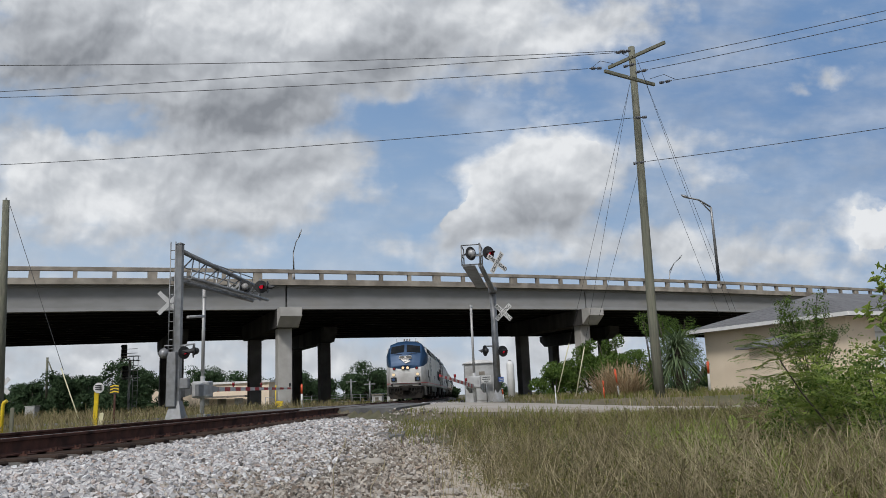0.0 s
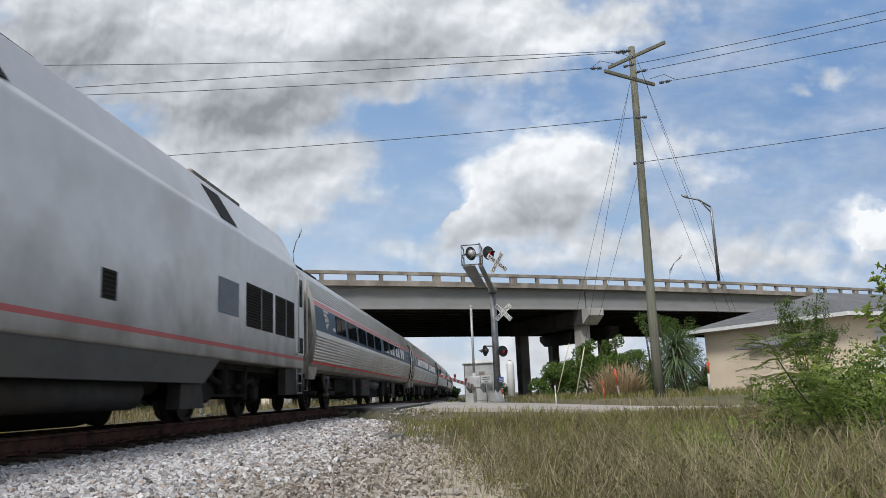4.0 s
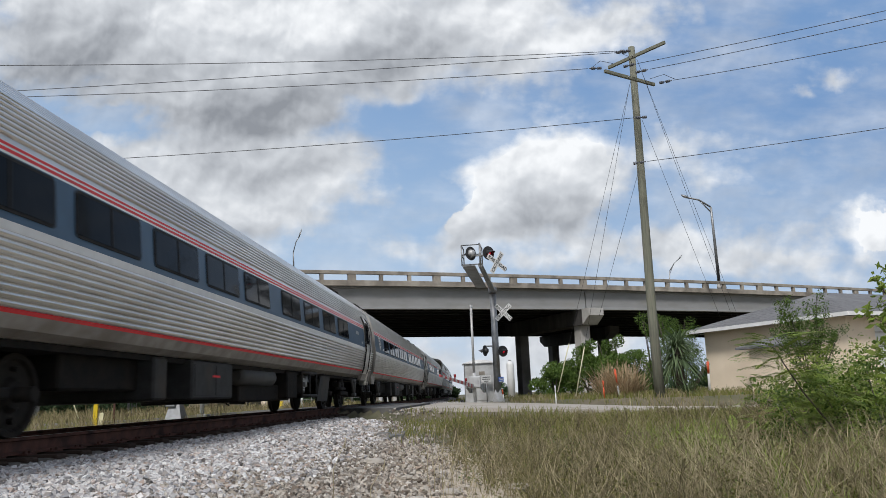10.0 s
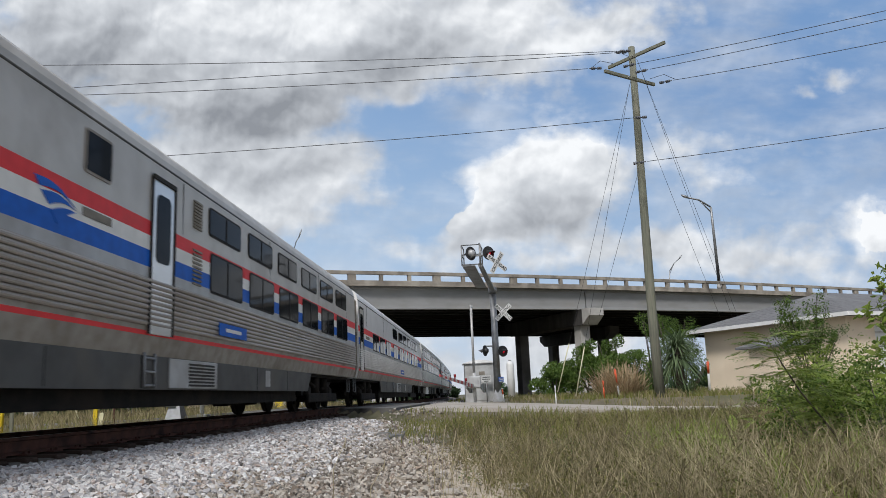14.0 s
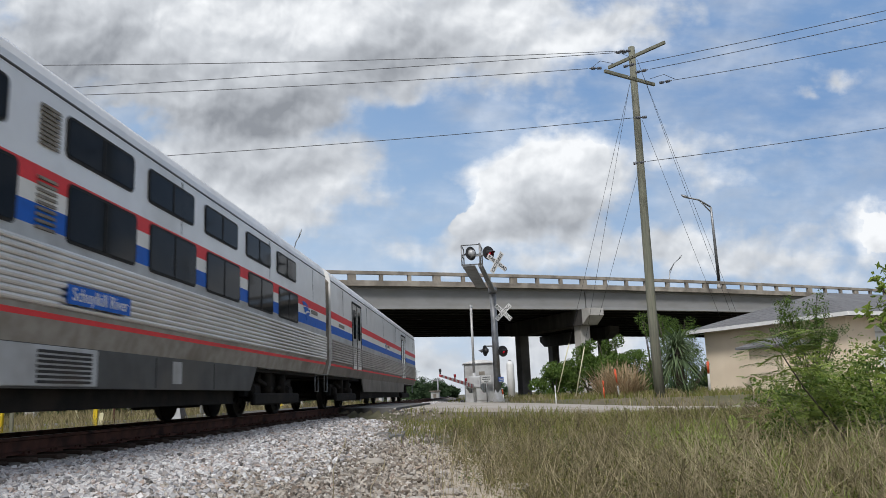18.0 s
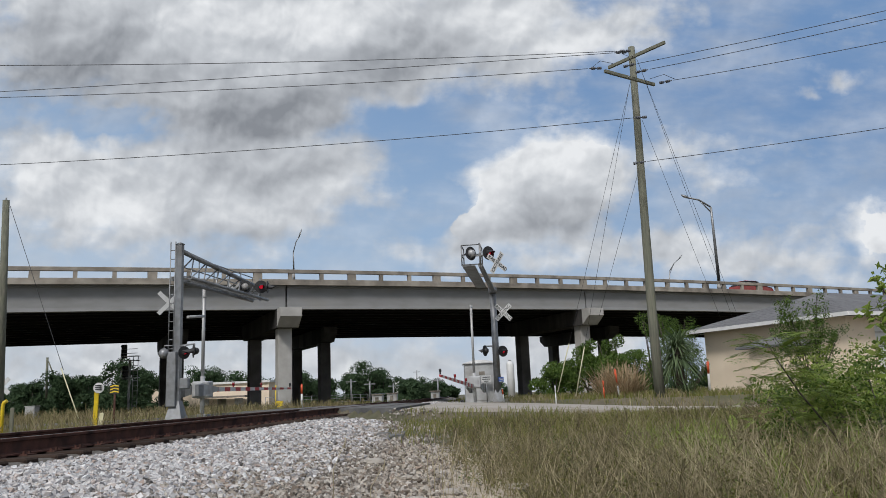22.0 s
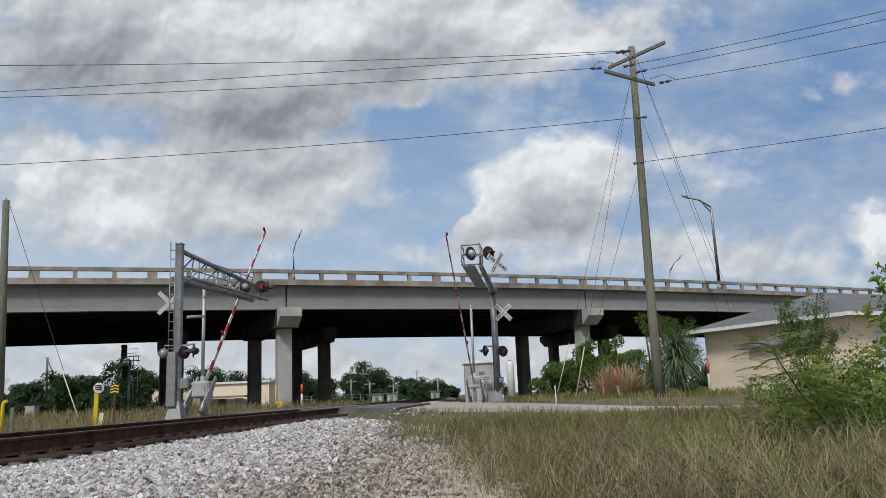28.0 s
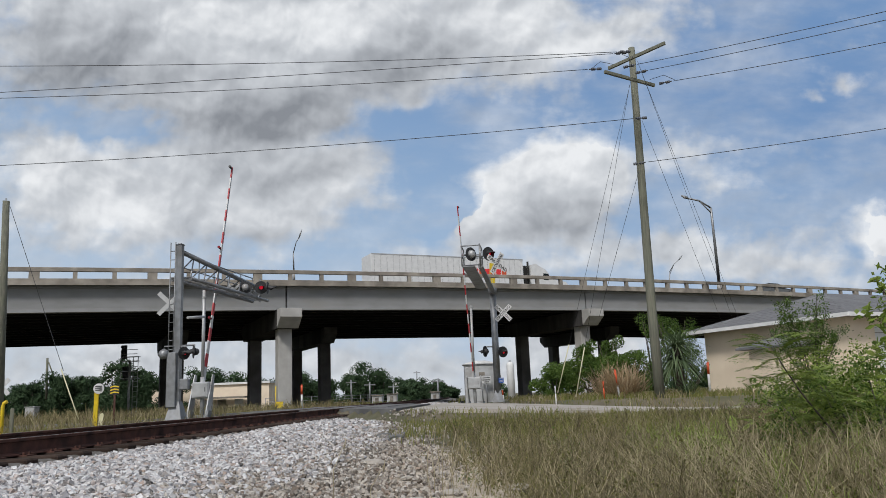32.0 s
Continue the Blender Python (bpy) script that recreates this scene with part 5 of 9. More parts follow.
wb = thing("relay_box", "small white metal relay box in the weeds", "box")
c = Vector((-30.52, 49.17, -0.17))
g = Geo()
g.box(c.x - 0.33, c.x + 0.33, c.y - 0.3, c.y + 0.3, -0.6, 0.62, 0, 0.03)
part("body", g, M["alum"], wb)
g = Geo()
g.box(c.x - 0.36, c.x + 0.36, c.y - 0.33, c.y + 0.33, 0.62, 0.68, 0, 0.02)
part("lid", g, M["alum"], wb)
yt2 = thing("yellow_sign", "yellow tag sign at the foot of a bridge column", "sign")
c = Vector((-13.24, 46.12, 0.13))
g = Geo()
g.tube([(c.x - 0.14, c.y, -0.6), (c.x - 0.14, c.y, 1.25)], 0.035, 6)
part("post", g, M["yellow"], yt2)
g = Geo()
g.box(c.x - 0.10, c.x + 0.32, c.y - 0.015, c.y + 0.015, c.z - 0.18, c.z + 0.2, 0, 0.004)
part("plate", g, M["yellow"], yt2)

# railway signal far up the line
rs = thing("block_signal", "grey railway block signal with ladder and black heads", "railway signal")
c = Vector((-29.98, 61.35, 0.31))
top = Vector((-29.77, 60.62, 4.18))
g = Geo()
g.tube([(c.x, c.y, -0.6), (c.x, c.y, top.z)], 0.10, 10)
part("mast", g, M["alum"], rs)
ladder_part(rs, (c.x + 0.5, c.y, -0.4), (c.x + 0.5, c.y, top.z + 0.3), (1, 0, 0), 0.4, 0.4, 0.03, "ladder", "alum")
for zz, dx in ((top.z + 0.75, -0.5), (top.z - 1.0, -0.35)):
    g = Geo()
    g.box(c.x + dx - 0.22, c.x + dx + 0.22, c.y - 0.1, c.y + 0.1, zz - 0.62, zz + 0.5, 0, 0.05)
    for k in range(3):
        g.tube([(c.x + dx, c.y - 0.1, zz - 0.42 + k * 0.38), (c.x + dx, c.y - 0.35, zz - 0.42 + k * 0.38)], 0.13, 10, cap=False)
    part("signal_head", g, M["black"], rs)
for zz in (top.z - 0.1, top.z - 1.5, top.z + 0.25):
    g = Geo()
    g.box(c.x - 0.6, c.x + 0.75, c.y - 0.3, c.y + 0.3, zz, zz + 0.05)
    g.tube([(c.x - 0.6, c.y - 0.3, zz + 0.6), (c.x + 0.75, c.y - 0.3, zz + 0.6)], 0.025, 5)
    g.tube([(c.x - 0.6, c.y - 0.3, zz), (c.x - 0.6, c.y - 0.3, zz + 0.6)], 0.025, 5)
    part("platform", g, M["alum"], rs)

# ---- vehicles on the overpass ----


def road_car(name, paint, label, tall=0.0):
    """A car in parts, nose towards +x."""
    car = thing(name, label, "car", group="cars on the overpass")
    prof = [(-2.3, 0.35), (-2.35, 0.75), (-2.2, 0.98 + tall), (-1.2, 1.04 + tall), (1.0, 1.0 + tall), (2.1, 0.86 + tall), (2.32, 0.62 + tall * 0.8), (2.3, 0.35)]
    g = Geo()
    g.loft([[(x, -0.86 * k, z) for x, z in prof] for k in (1.0,)] + [[(x, -0.92, mixv(z, 0.7, 0.05)) for x, z in prof], [(x, 0.92, mixv(z, 0.7, 0.05)) for x, z in prof], [(x, 0.86, z) for x, z in prof]])
    part("body", g, paint, car)
    g = Geo()
    g.loft([[(-1.75 - tall, y * 0.84, 1.0 + tall), (-1.15 - tall, y * 0.70, 1.46 + tall), (0.25, y * 0.70, 1.48 + tall), (1.15, y * 0.84, 0.98 + tall)] for y in (-1, 1)])
    cb = part("cabin", g, M["glass"], car)
    g = Geo()
    g.box(-1.15 - tall, 0.25, -0.68, 0.68, 1.44 + tall, 1.52 + tall, 0, 0.03)
    part("roof", g, paint, cb)
    for x in (-1.45, 1.45):
        for y in (-0.84, 0.84):
            g = Geo()
            g.disc((0, 0, 0), (0, 1, 0), 0.33, 0.22, 18)
            w = part("wheel", g, M["rubber"], car)
            w.matrix_basis = pose(x, y, 0.33)
            g = Geo()
            g.disc((0, 0.0, 0), (0, 1, 0), 0.20, 0.235, 14)
            part("rim", g, M["alum"], w)
    for y in (-0.65, 0.65):
        g = Geo()
        g.box(2.22, 2.33, y - 0.18, y + 0.18, 0.62, 0.76, 0, 0.03)
        part("headlight", g, M["signwhite"], car)
        g = Geo()
        g.box(-2.36, -2.26, y - 0.18, y + 0.18, 0.72, 0.88, 0, 0.03)
        part("tail_light", g, M["red_lens"], car)
    return car


M["carred"] = mat("red_car_paint", (0.30, 0.055, 0.045), 0.25, 0, (0.25, 0.045, 0.04), 2.0)
M["cargrey"] = mat("grey_car_paint", (0.16, 0.17, 0.17), 0.3, 0.3, (0.14, 0.145, 0.145), 2.0)
red_car = road_car("red_car", M["carred"], "red car driving over the overpass")
red_car_first = road_car("red_car", M["carred"], "tall red car crossing the overpass behind the train", 0.34)
grey_car = road_car("grey_car", M["cargrey"], "dark grey car driving over the overpass")

truck_rig = thing("semi_truck", "white semi truck with a long white trailer", "truck")
g = Geo()
g.box(-15.9, 0, -1.28, 1.28, 1.05, 4.08, 0, 0.04)
tr = part("trailer_box", g, M["trimwhite"], truck_rig)
g = Geo()
for k in range(26):
    x = -15.6 + k * 0.61
    g.box(x, x + 0.03, -1.292, -1.278, 1.12, 3.98)
part("side_post", g, M["alum"], tr)
g = Geo()
g.box(-15.9, 0, -1.30, -1.27, 4.0, 4.09)
g.box(-15.9, 0, -1.30, -1.27, 1.03, 1.14)
part("edge_rail", g, M["alum"], tr)
# bright plain shapes where the trailer carries a trade mark
for k in range(6):
    g = Geo()
    x = -5.6 + k * 0.62
    g.prism([(x, 2.25), (x + 0.50, 2.25), (x + 0.56, 3.0 - 0.05 * (k % 2)), (x + 0.06, 3.0)], -1.31, -1.297, "y")
    part("mark_block", g, M["orange"] if k % 2 else M["red"], tr)
for k in range(2):
    g = Geo()
    g.prism([(-3.9 + k * 0.32, 1.5), (-3.62 + k * 0.32, 1.5), (-3.5 + k * 0.32, 3.6), (-3.78 + k * 0.32, 3.6)], -1.306, -1.297, "y")
    part("mark_block", g, M["yellow"], tr)
g = Geo()
g.loft([[(x, y, z) for x, z in ((0.9, 1.0), (0.9, 3.55), (1.5, 3.7), (2.7, 3.1), (3.35, 2.2), (5.0, 1.95), (5.35, 1.6), (5.4, 0.7), (0.9, 0.7))] for y in (-1.2, 1.2)])
cabm = part("cab", g, M["trimwhite"], truck_rig)
g = Geo()
g.box(2.35, 3.0, -1.215, -1.195, 2.1, 2.75, 0, 0.02)
part("cab_window", g, M["glass"], cabm)
g = Geo()
g.tube([(0.65, -1.1, 1.0), (0.65, -1.1, 3.9)], 0.1, 10)
part("exhaust_stack", g, M["rubber"], cabm)
g = Geo()
g.box(0.25, 0.55, -1.1, 1.1, 1.2, 3.5, 0, 0.05)
part("fairing", g, M["rubber"], cabm)
for x in (-14.2, -13.0, 0.2, 1.4, 4.4):
    for y in (-1.02, 1.02):
        g = Geo()
        g.disc((0, 0, 0), (0, 1, 0), 0.51, 0.3, 18)
        w = part("wheel", g, M["rubber"], truck_rig)
        w.matrix_basis = pose(x, y, 0.51)
        g = Geo()
        g.disc((0, 0, 0), (0, 1, 0), 0.28, 0.32, 12)
        part("rim", g, M["alum"], w)
g = Geo()
g.box(-15.5, 4.8, -0.45, 0.45, 0.75, 1.06)
part("chassis", g, M["rubber"], truck_rig)
# ---- the train ----
CARS = []
LOCO_L, CAR_L = 21.02, 26.01
SIDE = Matrix(((0, 0, 1, 0), (1, 0, 0, 0), (0, 1, 0, 0), (0, 0, 0, 1)))


def ribs(p, q, pitch, depth):
    """Flutes along the line p to q of a cross-section, standing out from it."""
    p, q = Vector((p[0], p[1])), Vector((q[0], q[1]))
    n = max(1, round((q - p).length / pitch))
    d = (q - p) / n
    out = Vector((d.y, -d.x)).normalized() * depth
    pts = []
    for i in range(n):
        a = p + d * i
        pts += [tuple(a + d * t + out * h) for t, h in ((0.0, 0.0), (0.08, 0.62), (0.28, 0.95), (0.56, 1.0), (0.80, 0.66), (0.90, 0.0))]
    return pts


def section(rows):
    """Half a cross-section from the sill up: rows (x, z, material of the step above, rib pitch or 0). Gives the points and the bands."""
    pts, bands = [], []
    for (x, z, m, pitch), nxt in zip(rows[:-1], rows[1:]):
        step = ribs((x, z), (nxt[0], nxt[1]), pitch, 0.034) if pitch else [(x, z)]
        pts += step
        bands += [m] * len(step)
    pts.append((rows[-1][0], rows[-1][1]))
    return pts, bands


def shell(name, rows, y0, y1, mats, parent, end_m, label=""):
    pts, bands = section(rows)
    ring = pts + [(-x, z) for x, z in reversed(pts[:-1])]
    bb = bands + list(reversed(bands)) + [end_m]
    bb = bb[:len(ring)]
    g = Geo()
    g.loft([[(x, y, z) for x, z in ring] for y in (y0, y1)], m=end_m, bands=bb)
    return part(name, g, mats, parent, label)


def round_rect(y0, y1, z0, z1, r, n=4):
    out = []
    for cy, cz, a0 in ((y1 - r, z0 + r, -90), (y1 - r, z1 - r, 0), (y0 + r, z1 - r, 90), (y0 + r, z0 + r, 180)):
        for i in range(n + 1):
            a = radians(a0 + 90 * i / n)
            out.append((cy + r * math.cos(a), cz + r * math.sin(a)))
    return out


def pane_geo(w, z0, z1, r, xs, proud, deep=0.03, bar=False):
    """A rounded plate on the car's side; xs gives the side's x at a height."""
    g = Geo()
    o = round_rect(-w / 2, w / 2, z0, z1, r)
    g.loft([[(xs(z) + proud - deep, y, z) for y, z in o], [(xs(z) + proud, y, z) for y, z in o]])
    return g


def window_part(w, z0, z1, r, xs, parent, frame_mat=None, split=True):
    """A rubber-framed window with its pane and a middle bar; returns the frame, with the pane under it."""
    fr = part("window", pane_geo(w, z0, z1, r, xs, 0.012), frame_mat or M["rubber"], parent)
    b = 0.035
    part("pane", pane_geo(w - 2 * b, z0 + b, z1 - b, max(0.02, r - b), xs, 0.018), M["glass"], fr)
    if split:
        g = Geo()
        g.loft([[(xs(z) + x, y, z) for x, y in ((0, -0.016), (0.026, -0.016), (0.026, 0.016), (0, 0.016))] for z in (z0 + b, z1 - b)])
        part("mullion", g, M["rubber"], fr)
    return fr


def spread(ob, places):
    """Puts a side part at several places along the car, on both sides, with what it carries."""
    first = True
    for y in places:
        for m in (pose(0, y, 0), pose(0, y, 0, rz=180)):
            if first:
                ob.matrix_basis = m
                first = False
                continue
            o = twin(ob, m)
            for c in ob.children:
                twin(c, c.matrix_basis, o)


def wheelset(parent, y):
    if "mesh" not in WHEEL:
        g = Geo()
        g.tube([(-1.05, 0, 0), (1.05, 0, 0)], 0.085, 10)
        for s in (-1, 1):
            prof = [(0.66, 0.10), (0.66, 0.47), (0.69, 0.485), (0.72, 0.462), (0.81, 0.455), (0.81, 0.40), (0.765, 0.37), (0.765, 0.20), (0.82, 0.15), (0.82, 0.0)]
            g.loft([[(s * x, r * math.cos(a), r * math.sin(a)) for x, r in prof] for a in [2 * math.pi * i / 28 for i in range(29)]], closed=False, caps=False, smooth=False)
        for i in range(4):
            a = math.pi * i / 2
            g.disc((0.80, 0.28 * math.cos(a), 0.28 * math.sin(a)), (1, 0, 0), 0.035, 0.06, 8)
        WHEEL["mesh"] = g.mesh("wheelset", [M["wheel"]])
    o = new("wheelset", WHEEL["mesh"])
    o.parent = parent
    o.matrix_basis = pose(0, y, 0.457)
    return o


WHEEL = {}


def truck(parent, y, style):
    """A bogie with side frames, springs and two wheelsets."""
    g = Geo()
    base = {"loco": 2.75, "old": 2.6, "new": 2.6}[style]
    for s in (-1, 1):
        xo = 0.90 if style == "loco" else (0.55 if style == "old" else 0.92)
        if style == "old":
            g.box(s * xo - 0.08, s * xo + 0.08, -base / 2 - 0.35, base / 2 + 0.35, 0.48, 0.72, 0, 0.03)
            g.box(s * 1.0 - 0.13, s * 1.0 + 0.13, -0.42, 0.42, 0.62, 0.82, 0, 0.03)
            g.tube([(s * 1.0, 0, 0.45), (s * 1.0, 0, 0.95)], 0.17, 12)
            g.tube([(s * 1.18, -1.15, 0.60), (s * 1.18, 0.15, 0.60)], 0.045, 8)
            g.box(s * 1.16 - 0.05, s * 1.16 + 0.05, -0.62, 0.62, 0.40, 0.52, 0, 0.02)
        else:
            o = [(-base / 2 - 0.45, 0.42), (-base / 2 + 0.35, 0.32), (-0.8, 0.40), (0.8, 0.40), (base / 2 - 0.35, 0.32), (base / 2 + 0.45, 0.42), (base / 2 + 0.42, 0.72),
                 (0.95, 0.78), (0.6, 0.92), (-0.6, 0.92), (-0.95, 0.78), (-base / 2 - 0.42, 0.72)]
            g.prism(o, s * xo, s * (xo + 0.14), "x")
            for k in (-1, 1):
                g.box(min(s * xo, s * (xo + 0.26)), max(s * xo, s * (xo + 0.26)), k * base / 2 - 0.2, k * base / 2 + 0.2, 0.30, 0.64, 0, 0.05)
                g.tube([(s * (xo + 0.2), k * 0.55, 0.45), (s * (xo + 0.2), k * 0.55, 0.98)], 0.13, 10)
                g.tube([(s * (xo + 0.22), k * 0.2, 0.55), (s * (xo + 0.22), k * 1.25, 0.75)], 0.05, 8)
    g.box(-1.0, 1.0, -0.35, 0.35, 0.55, 0.90, 0, 0.04)
    if style == "new":
        for s in (-1, 1):
            g.box(s * 1.22 - 0.05, s * 1.22 + 0.05, -1.75, 1.75, 0.22, 0.46, 0, 0.03)
    tr = part("truck", g, M["under"], parent)
    tr.matrix_basis = pose(0, y, 0)
    for k in (-1, 1):
        wheelset(tr, k * base / 2)
    return tr


def coupler(parent, y, s):
    g = Geo()
    g.box(-0.16, 0.16, min(y, y + s * 0.55), max(y, y + s * 0.55), 0.72, 0.98, 0, 0.04)
    g.box(-0.24, 0.24, min(y + s * 0.42, y + s * 0.62), max(y + s * 0.42, y + s * 0.62), 0.68, 1.02, 0, 0.05)
    part("coupler", g, M["under"], parent)


def swoosh(parent, size, m, material, label=""):
    """Three tapering curved blades fanning out from one corner."""
    blades = []
    for (ax, ay), (bx, by), (tx, ty), arch in (((0.0, 0.38), (0.12, 0.20), (1.0, 0.05), 0.14), ((0.16, 0.13), (0.36, -0.10), (1.0, 0.0), 0.11), ((0.41, -0.17), (0.56, -0.42), (1.02, -0.05), 0.06)):
        top, low = [], []
        for i in range(10):
            t = i / 9
            up = arch * math.sin(math.pi * t)
            top.append(((mixv(ax, tx, t) - 0.5) * size * 1.25, (mixv(ay, ty, t) + up) * size * 0.85))
            low.append(((mixv(bx, tx, t) - 0.5) * size * 1.25, (mixv(by, ty, t) + up * 0.8) * size * 0.85))
        blades.append((top, low))
    for top, low in blades:
        g = Geo()
        g.loft([[(*p, 0), (*q, 0), (*q, 0.006), (*p, 0.006)] for p, q in zip(top, low)])
        b = part("logo_blade", g, material, parent, label)
        b.matrix_basis = m


def word_bar(parent, w, h, m, material):
    g = Geo()
    g.box(-w / 2, w / 2, -h / 2, h / 2, 0, 0.005)
    b = part("word_bar", g, material, parent, "plain bar in place of a word")
    b.matrix_basis = m


def on_side(y, z, x):
    return Matrix.Translation((x, y, z)) @ SIDE


def both(y, z, x):
    m = on_side(y, z, x)
    return [m, pose(0, 0, 0, rz=180) @ on_side(y, z, x)]


# -- ribbed coaches with rounded sides --
AM = [(1.20, 1.00, 2, 0), (1.37, 1.07, 2, 0), (1.462, 1.20, 1, 0), (1.475, 1.245, 0, 0.074), (1.60, 1.93, 3, 0), (1.602, 2.02, 4, 0), (1.555, 2.66, 3, 0), (1.545, 2.69, 1, 0), (1.535, 2.73, 3, 0), (1.528, 2.755, 1, 0),
      (1.518, 2.79, 3, 0), (1.51, 2.81, 0, 0), (1.495, 2.86, 0, 0.074), (1.34, 3.33, 0, 0.07), (1.04, 3.65, 0, 0.07), (0.56, 3.86, 0, 0.07), (0.0, 3.92, 0, 0)]


def am_x(z):
    return 1.602 + (1.555 - 1.602) * (z - 2.02) / 0.64 if z > 2.02 else 1.60


def am_end(parent, s):
    """Car end: flat dark wall, rubber passage arch, grab irons and steps."""
    y = s * 12.60
    g = Geo()
    g.loft([[(x * 0.97, y, z) for x, z in [(1.38, 0.95), (1.58, 1.9), (1.50, 2.8), (1.2, 3.28), (0.6, 3.66), (-0.6, 3.66), (-1.2, 3.28), (-1.50, 2.8), (-1.58, 1.9), (-1.38, 0.95)]],
            [(x * 0.90, y + s * 0.12, z - 0.03) for x, z in [(1.38, 0.95), (1.58, 1.9), (1.50, 2.8), (1.2, 3.28), (0.6, 3.66), (-0.6, 3.66), (-1.2, 3.28), (-1.50, 2.8), (-1.58, 1.9), (-1.38, 0.95)]]])
    part("end_wall", g, M["endgrey"], parent)
    g = Geo()
    for k in range(5):
        yy = y + s * (0.14 + 0.075 * k)
        q = 0.03 if k % 2 else 0.0
        g.loft([[(x, yy + d, z) for x, z in ((0.62 - q, 1.25), (0.62 - q, 3.25), (0.5, 3.42 - q), (-0.5, 3.42 - q), (-0.62 + q, 3.25), (-0.62 + q, 1.25))] for d in (-0.037, 0.037)])
    part("passage_bellows", g, M["rubber"], parent)
    for sx in (-1, 1):
        g = Geo()
        g.tube([(sx * 1.12, y + s * 0.12, 1.15), (sx * 1.12, y + s * 0.26, 1.15), (sx * 1.12, y + s * 0.26, 2.2), (sx * 0.95, y + s * 0.26, 2.3), (sx * 0.95, y + s * 0.12, 2.3)], 0.016, 6)
        part("grab_iron", g, M["galv"], parent)
        g = Geo()
        g.tube([(sx * 1.25, y - s * 0.05, 0.98), (sx * 1.25, y - s * 0.05, 0.52), (sx * 1.25, y - s * 0.42, 0.52), (sx * 1.25, y - s * 0.42, 0.98)], 0.018, 6)
        part("step_iron", g, M["galv"], parent)
    coupler(parent, y, s)


def coach(label, reverse=False, centres=(3.80, 5.75, 7.70, 9.60, 11.50, 14.0, 15.98, 18.05, 20.05), u=24.34):
    car = thing("passenger_coach", label, "train car", group="coaches of the train")
    f = -1 if reverse else 1
    shell("body", AM, -12.62, 12.62, [M["steel"], M["red"], M["beige"], M["white"], M["band"]], car, 0)
    at = lambda u: f * (u - CAR_L / 2)
    w = window_part(1.56, 2.10, 2.64, 0.07, am_x, car, M["rubber"])
    spread(w, [at(u) for u in centres])
    # the vestibule door on both sides
    y = at(u)
    g = Geo()
    g.loft([[(x + 0.036, y + d, z) for x, z in ((1.44, 1.12), (1.50, 1.30), (1.605, 1.95), (1.56, 2.66), (1.50, 2.95), (1.41, 3.10), (1.2, 3.08), (1.2, 1.12))] for d in (-0.42, 0.42)])
    d = part("vestibule_door", g, M["steel"], car, "stainless sliding door with a dark window")
    g = Geo()
    o = round_rect(-0.25, 0.25, 2.16, 2.90, 0.1)
    g.loft([[((1.629 - (z - 1.95) * 0.072) + k, yy, z) for yy, z in o] for k in (0.0, 0.024)])
    part("door_pane", g, M["glass"], d, at=pose(0, y, 0))
    g = Geo()
    for e in (-0.42, 0.42):
        g.tube([(1.48, y + e, 1.14), (1.545, y + e, 1.34), (1.64, y + e, 1.95), (1.595, y + e, 2.66), (1.535, y + e, 2.95), (1.445, y + e, 3.11)], 0.030, 6)
    part("door_seal", g, M["rubber"], d)
    for s in (-1, 1):
        g = Geo()
        g.loft([[(s * x, at(q), z) for x, z in ((1.385, 0.74), (1.47, 1.16), (1.53, 1.30), (1.638, 1.95), (1.592, 2.66), (1.545, 2.84), (1.475, 3.04), (1.36, 3.30), (1.2, 3.2), (1.2, 0.74))] for q in (u + 0.44, min(25.66, u + 0.84))])
        part("vestibule_panel", g, M["steel"], car)
        if u < 24.8:
            g = Geo()
            g.loft([[(s * (x - 0.010), at(q), z) for x, z in ((1.385, 0.74), (1.47, 1.16), (1.53, 1.30), (1.638, 1.95), (1.592, 2.66), (1.545, 2.84), (1.475, 3.04), (1.36, 3.30), (1.2, 3.2), (1.2, 0.74))] for q in (u + 0.84, 25.66)])
            part("end_surround", g, M["endgrey"], car, "grimy rounded surround at the car's end")
        g = Geo()
        g.loft([[(s * x, at(q), z) for x, z in ((1.405, 0.90), (1.49, 1.115), (1.3, 1.115), (1.3, 0.90))] for q in (u - 0.46, u + 0.44)])
        part("step_panel", g, M["beige"], car)
    o2 = twin(d, pose(0, 0, 0, rz=180), car)
    for c in list(d.children):
        twin(c, c.matrix_basis, o2)
    # marks on the side
    for m in both(at(1.65), 2.33, 1.592):
        swoosh(car, 0.60, m, M["white"])
    for m in both(at(1.65), 2.60, 1.570):
        word_bar(car, 0.62, 0.06, m, M["white"])
    for m in both(at(2.72), 2.20, 1.595):
        word_bar(car, 0.36, 0.09, m, M["white"])
    for u, z, w_, h_ in ((22.4, 2.42, 0.5, 0.11), (23.4, 2.15, 0.24, 0.09)):
        g = Geo()
        g.box(-w_ / 2, w_ / 2, -h_ / 2, h_ / 2, 0, 0.008)
        for m in both(at(u), z, 1.59):
            b = part("side_sign", g, M["alum"], car)
            b.matrix_basis = m
    # roof gear
    for u in (2.4, 4.2, 23.6):
        g = Geo()
        g.box(-0.55, 0.55, at(u) - 0.75, at(u) + 0.75, 3.80, 4.03, 0, 0.05)
        for k in range(7):
            g.box(-0.62, 0.62, at(u) - 0.72 + k * 0.21, at(u) - 0.62 + k * 0.21, 3.98, 4.06, 0, 0.01)
        part("roof_vent", g, M["under"], car)
